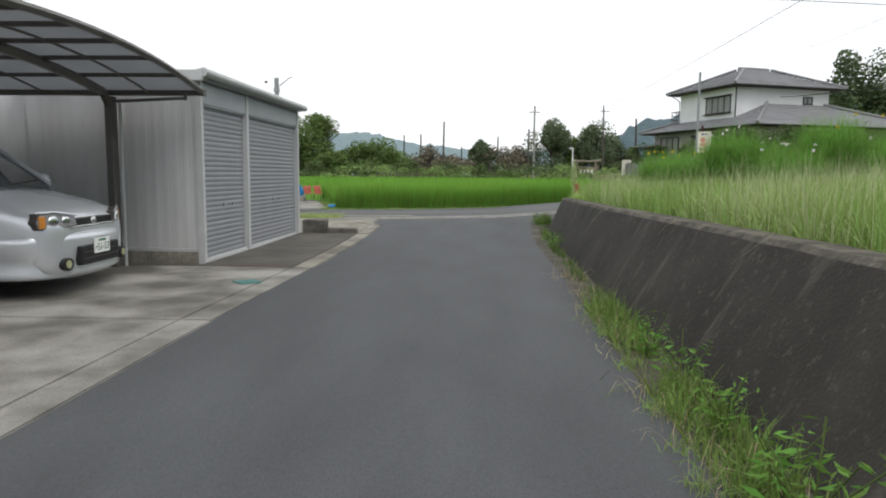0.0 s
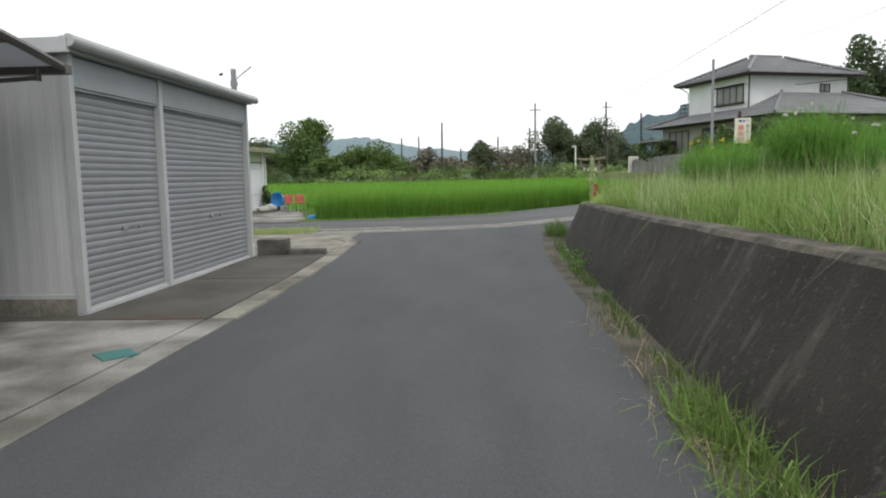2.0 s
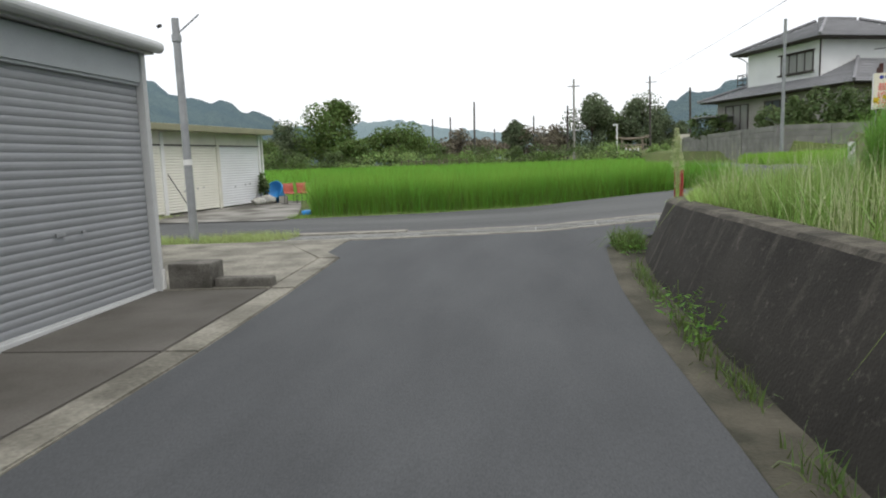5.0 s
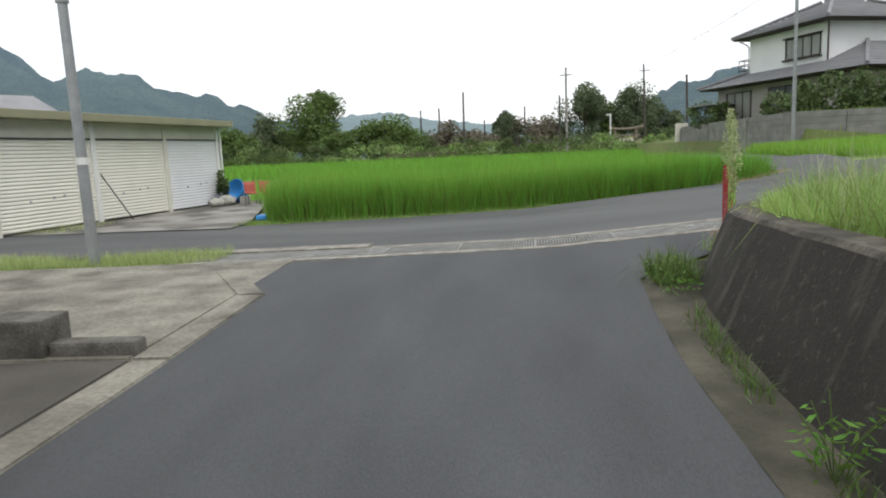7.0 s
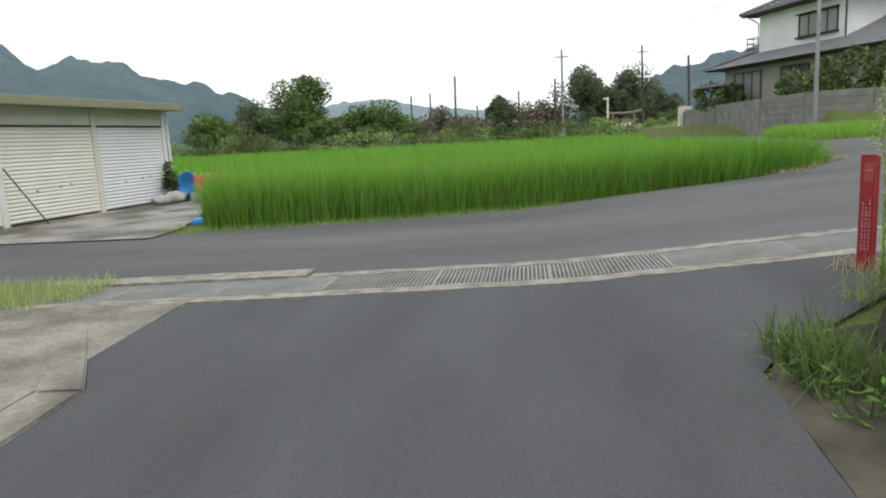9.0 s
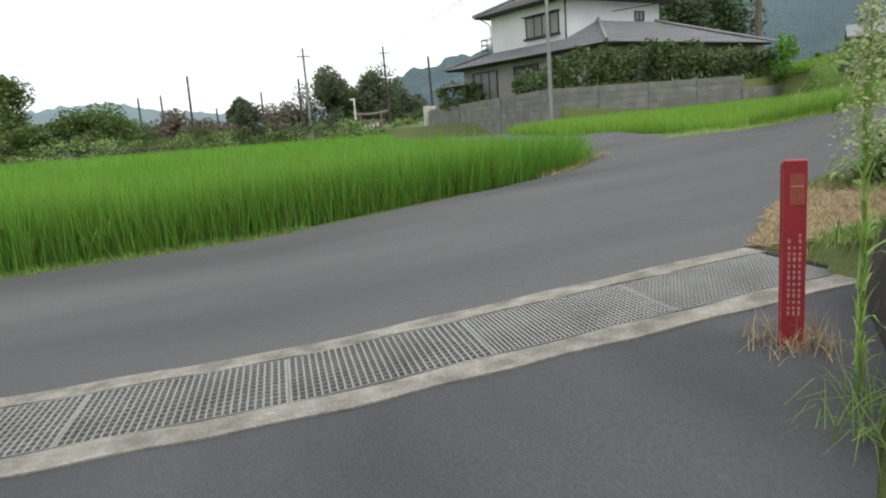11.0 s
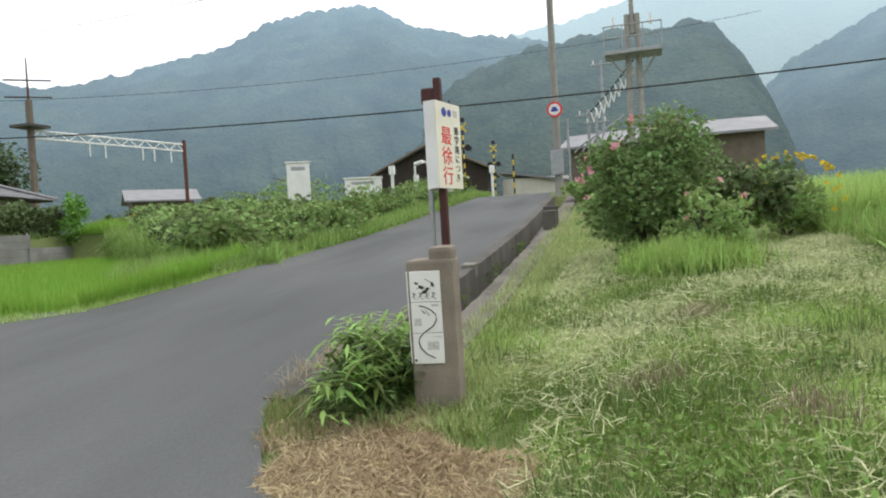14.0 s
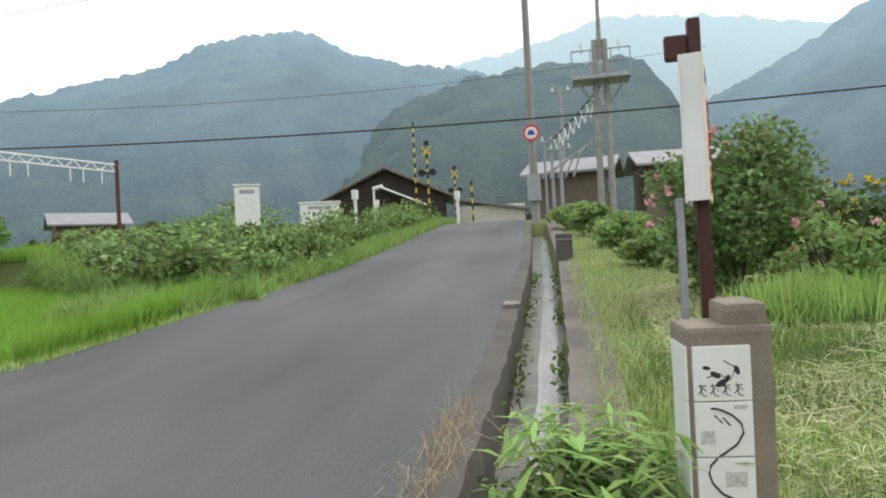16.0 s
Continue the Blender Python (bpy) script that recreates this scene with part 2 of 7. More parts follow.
straw = mat("straw", (0.56, 0.47, 0.30), (0.40, 0.31, 0.19), rough=0.85, scale=1.5, island=0.3, bump=0, trans=0.25)
hay_pale = mat("hay_pale", (0.68, 0.68, 0.42), (0.52, 0.56, 0.31), rough=0.8, scale=1.2, island=0.35, bump=0, trans=0.25)
grass_mown = mat("grass_mown", (0.32, 0.43, 0.15), (0.46, 0.50, 0.24), rough=0.8, scale=0.9, island=0.35, bump=0, trans=0.4)
grass_fresh = mat("grass_fresh", (0.34, 0.52, 0.13), (0.44, 0.57, 0.20), rough=0.7, scale=0.6, island=0.3, bump=0, trans=0.4)
grass_tall = mat("grass_tall", (0.23, 0.37, 0.09), (0.31, 0.42, 0.14), rough=0.75, scale=0.5, island=0.3, bump=0, trans=0.4)
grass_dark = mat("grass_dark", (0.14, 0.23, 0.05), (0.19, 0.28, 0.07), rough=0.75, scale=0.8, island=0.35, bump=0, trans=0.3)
rice_leaf = mat("rice_leaf", (0.15, 0.34, 0.045), (0.21, 0.40, 0.06), rough=0.6, scale=0.25, island=0.4, bump=0, trans=0.4)
paddy_leaf = mat("paddy_leaf", (0.22, 0.42, 0.055), (0.26, 0.44, 0.075), rough=0.65, scale=0.3, island=0.2, bump=0, trans=0.4)
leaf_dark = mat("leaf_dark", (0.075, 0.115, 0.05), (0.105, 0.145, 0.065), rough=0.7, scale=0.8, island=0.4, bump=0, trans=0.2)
leaf_mid = mat("leaf_mid", (0.11, 0.175, 0.05), (0.145, 0.21, 0.06), rough=0.7, scale=0.8, island=0.4, bump=0, trans=0.3)
leaf_light = mat("leaf_light", (0.22, 0.34, 0.11), (0.27, 0.37, 0.13), rough=0.7, scale=1.0, island=0.4, bump=0, trans=0.35)
# Greyed, lightened green: haze painted into the far trees' leaves.
leaf_hazed = mat("leaf_hazed", (0.115, 0.155, 0.085), (0.165, 0.20, 0.115), rough=0.8, scale=0.5, island=0.4, bump=0, trans=0.3)
leaf_rose = mat("leaf_rose", (0.15, 0.245, 0.08), (0.22, 0.31, 0.12), rough=0.75, scale=1.6, island=0.45, bump=0, trans=0.3)
leaf_bright = mat("leaf_bright", (0.18, 0.36, 0.065), (0.15, 0.31, 0.055), rough=0.7, scale=1.0, island=0.35, bump=0, trans=0.4)
leaf_hedge = mat("leaf_hedge", (0.105, 0.155, 0.06), (0.14, 0.185, 0.075), rough=0.75, scale=0.6, island=0.4, bump=0, trans=0.25)
# Brown of the far half-bare trees, also lightened towards haze.
leaf_brown = mat("leaf_brown", (0.21, 0.18, 0.145), (0.16, 0.15, 0.10), rough=0.8, scale=0.5, island=0.3, bump=0, trans=0.1)
bamboo_leaf = mat("bamboo_leaf", (0.26, 0.42, 0.10), (0.33, 0.47, 0.15), rough=0.6, scale=1.0, island=0.35, bump=0, trans=0.4)
dead_brown = mat("dead_brown", (0.33, 0.28, 0.19), (0.22, 0.18, 0.12), rough=0.9, scale=2, island=0.3, bump=0, trans=0.15)
plume = mat("plume", (0.45, 0.50, 0.26), (0.52, 0.55, 0.33), rough=0.9, scale=4, island=0.25, bump=0, trans=0.3)
petal_pink = mat("petal_pink", (0.76, 0.36, 0.40), (0.80, 0.50, 0.52), rough=0.6, scale=10, island=0.15, bump=0, trans=0.3)
petal_white = mat("petal_white", (0.75, 0.66, 0.72), (0.78, 0.74, 0.74), rough=0.6, scale=10, island=0.1, bump=0, trans=0.3)
petal_yellow = mat("petal_yellow", (0.70, 0.55, 0.03), (0.62, 0.45, 0.03), rough=0.6, scale=10, island=0.15, bump=0, trans=0.2)
petal_orange = mat("petal_orange", (0.65, 0.16, 0.05), (0.55, 0.12, 0.04), rough=0.6, scale=10, island=0.15, bump=0, trans=0.2)
wire_black = mat("wire_black", (0.02, 0.02, 0.02), (0.03, 0.03, 0.03), rough=0.7, bump=0)
carport_sheet = mat("carport_sheet", (0.40, 0.41, 0.42), (0.34, 0.35, 0.36), rough=0.4, scale=1, bump=0.02, trans=0.7, fine_mix=0.05)
# Pale base tones put the sky's wet glare into the water's colour.
water = mat("water", (0.34, 0.34, 0.32), (0.48, 0.48, 0.45), rough=0.15, scale=3, fine=20, bump=0.15, spec=0.6, stretch=(0.4, 2, 1))
rag_white = mat("rag_white", (0.5, 0.49, 0.45), (0.3, 0.3, 0.27), rough=0.9, scale=9, bump=0.4)


def hill_mat(name, col, col2, haze_tint, share, tall, scale=0.045, haze_scale=0.012):
    """Wooded slopes far off; bluish haze is painted in as emission that grows with height."""
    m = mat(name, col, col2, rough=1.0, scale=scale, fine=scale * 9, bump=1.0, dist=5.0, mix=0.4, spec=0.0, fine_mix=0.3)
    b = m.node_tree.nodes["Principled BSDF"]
    b.inputs["Emission Color"].default_value = (*haze_tint, 1)
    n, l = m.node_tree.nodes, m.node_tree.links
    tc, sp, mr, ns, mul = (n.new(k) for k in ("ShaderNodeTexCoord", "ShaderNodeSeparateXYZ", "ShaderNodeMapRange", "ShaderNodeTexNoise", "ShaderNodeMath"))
    ns.inputs["Scale"].default_value, ns.inputs["Detail"].default_value = haze_scale, 4
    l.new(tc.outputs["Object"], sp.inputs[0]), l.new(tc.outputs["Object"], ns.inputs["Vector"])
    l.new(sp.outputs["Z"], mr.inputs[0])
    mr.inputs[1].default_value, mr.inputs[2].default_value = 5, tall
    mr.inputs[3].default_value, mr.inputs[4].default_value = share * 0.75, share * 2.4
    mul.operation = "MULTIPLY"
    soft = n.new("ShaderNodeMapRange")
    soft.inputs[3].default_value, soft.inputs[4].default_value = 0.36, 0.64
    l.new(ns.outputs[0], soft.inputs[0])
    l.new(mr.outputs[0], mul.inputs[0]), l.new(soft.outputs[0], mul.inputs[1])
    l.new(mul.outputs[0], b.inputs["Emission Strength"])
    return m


# Each gets a bluish glow painted in as haze, strongest on the farthest.
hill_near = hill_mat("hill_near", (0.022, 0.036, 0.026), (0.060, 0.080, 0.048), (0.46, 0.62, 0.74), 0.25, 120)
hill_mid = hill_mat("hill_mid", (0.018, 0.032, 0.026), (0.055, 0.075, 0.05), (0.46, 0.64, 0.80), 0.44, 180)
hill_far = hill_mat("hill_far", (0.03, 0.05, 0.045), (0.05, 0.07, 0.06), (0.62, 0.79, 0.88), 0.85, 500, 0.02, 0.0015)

# ---- mesh helpers ----


def link(name, me, material, parent=None, label=""):
    ob = new(name, me)
    if material:
        me.materials.append(material)
    if parent:
        ob.parent = parent
    if label:
        ob["label"] = label
    return ob


def part(name, bm, material, parent=None, label="", smooth=False):
    me = bpy.data.meshes.new(name)
    bmesh.ops.recalc_face_normals(bm, faces=bm.faces)
    bm.to_mesh(me)
    bm.free()
    if smooth:
        for poly in me.polygons:
            poly.use_smooth = True
    return link(name, me, material, parent, label)


def thing(name, label, category, m=None, group="", kind=""):
    ob = new(name)
    ob.empty_display_size = 0.2
    if m is not None:
        ob.matrix_basis = m
    return tagged(ob, label, category, group, kind)


def box(bm, lo, hi, bevel=0.0):
    lo, hi = Vector(lo), Vector(hi)
    made = bmesh.ops.create_cube(bm, size=1.0, matrix=Matrix.Translation((lo + hi) / 2) @ Matrix.Diagonal((*(hi - lo), 1)))
    if bevel:
        edges = {e for v in made["verts"] for e in v.link_edges}
        bmesh.ops.bevel(bm, geom=list(edges), offset=bevel, segments=2, affect="EDGES", profile=0.6)
    return bm


def boxes(*pairs, bevel=0.0):
    bm = bmesh.new()
    for lo, hi in pairs:
        box(bm, lo, hi, bevel)
    return bm


def rod(bm, a, b, r, r2=None, seg=8):
    a, b = Vector(a), Vector(b)
    d = b - a
    m = Matrix.Translation((a + b) / 2) @ d.to_track_quat("Z", "Y").to_matrix().to_4x4()
    bmesh.ops.create_cone(bm, cap_ends=True, segments=seg, radius1=r, radius2=r if r2 is None else r2, depth=d.length, matrix=m)
    return bm


def rods(*items, seg=8):
    bm = bmesh.new()
    for it in items:
        rod(bm, *it, seg=seg)
    return bm


def tube(bm, pts, r, seg=6):
    pts = [Vector(p) for p in pts]
    rings = []
    for i, p in enumerate(pts):
        d = (pts[min(i + 1, len(pts) - 1)] - pts[max(i - 1, 0)]).normalized()
        q = d.to_track_quat("Z", "Y")
        rr = r(i / (len(pts) - 1)) if callable(r) else r
        rings.append([bm.verts.new(p + q @ Vector((math.cos(k * math.tau / seg) * rr, math.sin(k * math.tau / seg) * rr, 0))) for k in range(seg)])
    for u, v in zip(rings, rings[1:]):
        for k in range(seg):
            bm.faces.new((u[k], u[(k + 1) % seg], v[(k + 1) % seg], v[k]))
    bm.faces.new(rings[0]), bm.faces.new(rings[-1])
    return bm


def prism(bm, poly, lo, hi, axis="x"):
    """Extrudes a flat outline along an axis; the outline is given in the two other axes, in order."""
    def place(a, b, c):
        return {"x": (c, a, b), "y": (a, c, b), "z": (a, b, c)}[axis]
    u = [bm.verts.new(place(a, b, lo)) for a, b in poly]
    v = [bm.verts.new(place(a, b, hi)) for a, b in poly]
    bm.faces.new(u), bm.faces.new(v)
    for i in range(len(poly)):
        j = (i + 1) % len(poly)
        bm.faces.new((u[i], u[j], v[j], v[i]))
    return bm


def raw(name, verts, faces, material, parent=None, label=""):
    me = bpy.data.meshes.new(name)
    me.from_pydata([tuple(v) for v in verts], [], [tuple(f) for f in faces])
    me.update()
    return link(name, me, material, parent, label)


def quads(name, co, quad, material, parent=None, label="", smooth=False):
    """A mesh from arrays of places and four-cornered faces."""
    me = bpy.data.meshes.new(name)
    me.vertices.add(len(co)), me.loops.add(quad.size), me.polygons.add(len(quad))
    me.vertices.foreach_set("co", np.asarray(co, dtype=np.float32).ravel())
    me.loops.foreach_set("vertex_index", np.asarray(quad, dtype=np.int32).ravel())
    me.polygons.foreach_set("loop_start", np.arange(0, quad.size, 4, dtype=np.int32))
    me.polygons.foreach_set("loop_total", np.full(len(quad), 4, dtype=np.int32))
    if smooth:
        me.polygons.foreach_set("use_smooth", np.ones(len(quad), dtype=bool))
    me.update(calc_edges=True)
    return link(name, me, material, parent, label)


rng = np.random.default_rng(7)


def blades(name, xyz, height, material, width=0.012, lean=0.35, curl=0.5, segs=2, spread=0.3, parent=None, label=""):
    """Grass: one bent, tapering blade for each place."""
    k = len(xyz)
    h = height * (1 + spread * rng.uniform(-1, 1, k))
    az, ln = rng.uniform(0, math.tau, k), np.abs(rng.normal(0, lean, k))
    fa = rng.uniform(0, math.tau, k)
    side = np.stack([np.cos(fa), np.sin(fa), np.zeros(k)], 1) * (width * rng.uniform(0.7, 1.3, k))[:, None] * 0.5
    out = np.stack([np.cos(az), np.sin(az), np.zeros(k)], 1)
    co = np.empty((k, segs + 1, 2, 3))
    for s in range(segs + 1):
        f = s / segs
        bend = ln * f + curl * ln * f * f
        p = xyz + out * (h * bend * 0.8)[:, None]
        p[:, 2] += h * (f - 0.35 * bend * bend * f)
        w = 1 - 0.93 * f ** 1.5
        co[:, s, 0], co[:, s, 1] = p - side * w, p + side * w
    base = (np.arange(k) * (segs + 1) * 2)[:, None]
    quad = np.concatenate([base + np.array([[2 * s, 2 * s + 1, 2 * s + 3, 2 * s + 2]]) for s in range(segs)])
    return quads(name, co.reshape(-1, 3), quad, material, parent, label)


def leaves(name, xyz, size, material, parent=None, label="", ratio=0.55, droop=0.3):
    """Foliage: one creased leaf of four corners for each place."""
    k = len(xyz)
    d = rng.normal(0, 1, (k, 3))
    d[:, 2] = d[:, 2] * 0.6 - droop * 0.3
    d /= np.linalg.norm(d, axis=1)[:, None] + 1e-6
    t = np.cross(d, rng.normal(0, 1, (k, 3)))
    t /= np.linalg.norm(t, axis=1)[:, None] + 1e-6
    s = (size * rng.uniform(0.6, 1.4, k))[:, None]
    co = np.empty((k, 4, 3))
    co[:, 0], co[:, 2] = xyz - d * s * 0.5, xyz + d * s * 0.5
    nrm = np.cross(d, t)
    co[:, 1] = xyz + t * s * ratio * 0.5 + nrm * s * 0.08
    co[:, 3] = xyz - t * s * ratio * 0.5 + nrm * s * 0.08
    return quads(name, co.reshape(-1, 3), np.arange(k * 4).reshape(-1, 4), material, parent, label)


def clump_points(count, centre, radii, clumps=14, loose=0.34):
    """Places of leaves in several uneven clumps within an egg shape."""
    c = rng.normal(0, 1, (clumps, 3))
    c /= np.linalg.norm(c, axis=1)[:, None]
    c *= (rng.uniform(0.25, 0.8, clumps) ** 0.6)[:, None]
    which = rng.integers(0, clumps, count)
    rad = rng.uniform(0.6, 1.35, clumps)[which] * loose
    o = rng.normal(0, 1, (count, 3))
    o /= np.linalg.norm(o, axis=1)[:, None]
    o *= (rng.uniform(0, 1, count) ** 0.4 * rad)[:, None]
    return np.asarray(centre) + (c[which] + o) * np.asarray(radii)


# ---- the lie of the land ----
ROAD_X = (-60, -10, -5, -1.5, 1, 2.2, 3.8, 6.4, 10, 15, 22, 28, 33, 38, 60)
ROAD_Z = (0.1, 0.1, 0.09, 0.13, 0.2, 0.3, 0.43, 0.57, 0.88, 1.36, 2.05, 2.72, 3.25, 3.4, 3.2)


def ramp01(v, a, b):
    s = np.clip((v - a) / (b - a), 0, 1)
    return s * s * (3 - 2 * s)


def road_z(x, y):
    s = ramp01(y, 12.0, 18.0)
    return 0.03 * (1 - s) + np.interp(x, ROAD_X, ROAD_Z) * s


WALL_Y = (-8.0, 0.0, 2.8, 6.6, 10.2, 14.0, 15.2, 16.2, 16.65, 17.05)
WALL_X = (1.5, 1.55, 1.56, 1.62, 1.74, 1.84, 1.92, 2.15, 2.43, 2.79)


def wall_x(y):
    return np.interp(y, WALL_Y, WALL_X)


def field_z(x, y):
    return np.interp(y, (3, 10, 14, 17), (0.9, 0.84, 0.81, 0.745)) + 0.045 * np.clip(x - wall_x(y) - 1.0, 0, 18)


def in_field(x, y):
    edge = np.where(y < 16.2, wall_x(y) + np.interp(y, (3, 15), (0.85, 0.6)), 2.8 + (y - 16.2) * 0.80)
    return (x > edge) & (y < 18.0)


def ditch_dy(x):
    return np.interp(x, (6, 10, 18, 30), (0.0, 0.05, 0.35, 1.1))


def land_z(x, y):
    x, y = np.asarray(x, float), np.asarray(y, float)
    z = road_z(x, y) - 0.025
    f = field_z(x, y)
    z = np.where(in_field(x, y), f, z)
    # the mown bank between the field and the ditch
    low = np.interp(x, ROAD_X, ROAD_Z) - 0.01
    bank = f + (low - f) * ramp01(y, 17.6, 19.2)
    z = np.where((x > 3.9) & (y >= 17.6) & (y < 20.0 + ditch_dy(x)), bank, z)
    # ditch beside the rising road
    z = np.where((x > 6.6) & (x < 30) & (y > 20.2 + ditch_dy(x)) & (y < 20.85 + ditch_dy(x)), np.interp(x, ROAD_X, ROAD_Z) - 0.62, z)
    # trench under the gratings
    z = np.where((x > -4.3) & (x < 4.0) & (y > 18.38) & (y < 19.22), np.interp(x, ROAD_X, ROAD_Z) - 0.5, z)
    # paddies lie lower than the road
    z = np.where((y > 24.6) & (x < 7.0), 0.0, z)
    z = np.where((y > 26.4) & (x > 9.8) & (x < 27) & (y < 44) & (y > 26 + (x - 14) * 1.15), np.interp(x, (9, 27), (0.6, 1.0)), z)
    z = np.where((x > 6.9) & (x < 15) & (y > 28) & (y < 46.5), np.minimum(z, np.interp(y, (28, 33), (1.3, 0.70))), z)
    # the house's terrace and the railway bank
    terrace = (x > 15.3 + (y - 44.2) * 0.05) & (y > 44.2) & (y < 67.5)
    z = np.where(terrace, 2.3, z)
    z = np.where((y > 46) & (x < 15), 0.1, z)
    return z


ASPH_L_Y, ASPH_L_X = (-8, 3, 7.4, 10, 16.4), (-2.2, -2.17, -2.13, -1.98, -1.92)
ASPH_R_Y, ASPH_R_X = (-8, 2.7, 5.3, 8, 10.4, 14, 15.2, 16.2, 16.7, 17, 17.45, 18, 18.4), (1.26, 1.28, 1.31, 1.41, 1.46, 1.52, 1.60, 1.70, 2.35, 2.7, 3.3, 3.78, 3.95)


def sheet(name, xs, ys, zfun, material, warp=None, **tags):
    """A draped sheet over a grid of lines."""
    gx, gy = np.meshgrid(xs, ys)
    if warp:
        gx, gy = warp(gx, gy)
    co = np.stack([gx, gy, zfun(gx, gy)], -1).reshape(-1, 3)
    w, h = len(xs), len(ys)
    i = np.arange(w * h).reshape(h, w)
    q = np.stack([i[:-1, :-1], i[:-1, 1:], i[1:, 1:], i[1:, :-1]], -1).reshape(-1, 4)
    return tagged(quads(name, co, q, material, smooth=True), **tags)


lines_x = np.unique(np.round(np.concatenate([np.arange(-8, 14, 0.2), np.arange(14, 32, 0.4), np.arange(32, 60, 1.0), np.arange(-60, -8, 2.0), np.arange(60, 200, 20), np.linspace(-2500, -60, 24), np.linspace(200, 2500, 20)]), 3))
lines_y = np.unique(np.round(np.concatenate([np.arange(-4, 18, 0.25), np.arange(18, 27, 0.1), np.arange(27, 46, 0.5), np.arange(46, 100, 1.0), np.linspace(100, 2500, 24), np.linspace(-1500, -4, 16)]), 3))
sheet("ground", lines_x, lines_y, land_z, meadow, label="grassy earth ground of fields and verges", category="ground", kind="structure")

# ---- roads and paving ----
def lane_warp(gx, gy):
    l, r = np.interp(gy, ASPH_L_Y, ASPH_L_X), np.interp(gy, ASPH_R_Y, ASPH_R_X)
    l = np.where(gy > 16.3, -1.9 - (gy - 16.3) * 0.58, l)
    return l + (r - l) * gx, gy


sheet("lane", np.linspace(0, 1, 18), np.linspace(-6, 18.32, 100), lambda x, y: road_z(x, y) + 0.004, asphalt, lane_warp,
      label="dark grey asphalt lane with a patched surface", category="road", kind="structure")


def main_warp(gx, gy):
    s = np.interp(gx, (-60, -4.5, 3.6, 4.2, 5.0, 5.63, 6.5, 7.5), (19.6, 19.45, 19.0, 19.2, 19.95, 20.42, 20.92, 20.98))
    s = np.where(gx > 7.5, 20.98 + ditch_dy(np.minimum(gx, 30)) + np.clip(gx - 30, 0, 10) * 0.1, s)
    n = np.interp(gx, (-60, -9, -4.7, 0.5, 4, 5.9, 7.0, 10, 12, 18, 36, 45), (22.8, 23.0, 23.5, 23.85, 24.3, 25.1, 26.3, 26.1, 25.9, 25.4, 25.9, 26.2))
    return gx, s + (n - s) * gy


sheet("main_road", np.concatenate([np.linspace(-60, -8, 20), np.linspace(-7.5, 12, 80), np.linspace(12.5, 45, 60)]), np.linspace(0, 1, 14), lambda x, y: road_z(x, y) + 0.002,
      asphalt_old, main_warp, label="worn grey asphalt road climbing to a crossing", category="road", kind="structure")
sheet("side_road", np.linspace(0, 1, 6), np.linspace(25.6, 46, 24), lambda x, y: np.minimum(road_z(x, y), np.interp(y, (28, 33), (1.32, 0.72))) + 0.004, asphalt_old,
      lambda gx, gy: (np.interp(gy, (25.6, 46), (7.1, 8)) + gx * np.interp(gy, (25.6, 28, 46), (3.4, 2.2, 5.5)), gy),
      label="grey asphalt side road beside a paddy", category="road", kind="structure")

# concrete yard in slabs with open joints
yard = tagged(new("yard_paving"), "stained grey concrete yard in cast slabs", "paving", kind="structure")


def slab(x0, x1, y0, y1, mt=concrete, z=0.03, name="slab", thick=0.16, lift=0.012):
    bm = bmesh.new()
    vs = []
    for dz in (-thick, lift):
        vs.append([bm.verts.new((x, y, float(road_z(x, y)) + dz)) for x, y in ((x0(y0), y0), (x1(y0), y0), (x1(y1), y1), (x0(y1), y1))])
    bm.faces.new(vs[1]), bm.faces.new(vs[0])
    for i in range(4):
        j = (i + 1) % 4
        bm.faces.new((vs[0][i], vs[0][j], vs[1][j], vs[1][i]))
    top = [e for e in bm.edges if all(v in vs[1] for v in e.verts)]
    bmesh.ops.bevel(bm, geom=top, offset=0.012, segments=2, affect="EDGES")
    return part(name, bm, mt, yard)


def lane_l(y):
    return float(np.interp(y, ASPH_L_Y, ASPH_L_X))


def const(v):
    return lambda y: v


cuts = (-7.0, -3.2, -0.2, 2.7, 5.82, 9.3, 12.0, 14.355)
for ya, yb in zip(cuts, cuts[1:]):
    dark = concrete if ya < 9 else concrete_dark
    slab(lambda y: lane_l(y) - 0.29, lambda y: lane_l(y) - 0.004, ya + 0.006, yb - 0.006, concrete_worn if ya > 9 else concrete, name="edge_slab")
    slab(const(-5.2), lambda y: lane_l(y) - 0.302, ya + 0.006, yb - 0.006, dark)
    if ya < 9:
        slab(const(-9.6), const(-5.212), ya + 0.006, yb - 0.006, dark)
slab(lambda y: lane_l(y) - 0.30, lambda y: lane_l(y) - 0.004, 14.362, 16.3, concrete_worn, name="edge_slab", lift=0.02)
slab(const(-7.5), lambda y: lane_l(y) - 0.312, 14.36, 18.35, concrete_worn, lift=0.018)
slab(lambda y: -2.2 - (y - 16.3) * 0.58, lambda y: -1.905 - (y - 16.3) * 0.58, 16.31, 18.4, concrete_worn, name="edge_slab", lift=0.024)

# rough concrete gutter edge along the foot of the wall
sheet("gutter_edge", np.linspace(0, 1, 5), np.linspace(-5, 16.6, 72), lambda x, y: road_z(x, y) + 0.006 + 0.004 * np.sin(y * 7.1) * np.sin(x * 9),
      gutter_concrete, lambda gx, gy: (np.interp(gy, ASPH_R_Y, ASPH_R_X) + gx * np.clip(wall_x(gy) - np.interp(gy, ASPH_R_Y, ASPH_R_X) + 0.08, 0.05, 1), gy),
      label="mossy rough concrete edge strip", category="kerb", kind="structure")

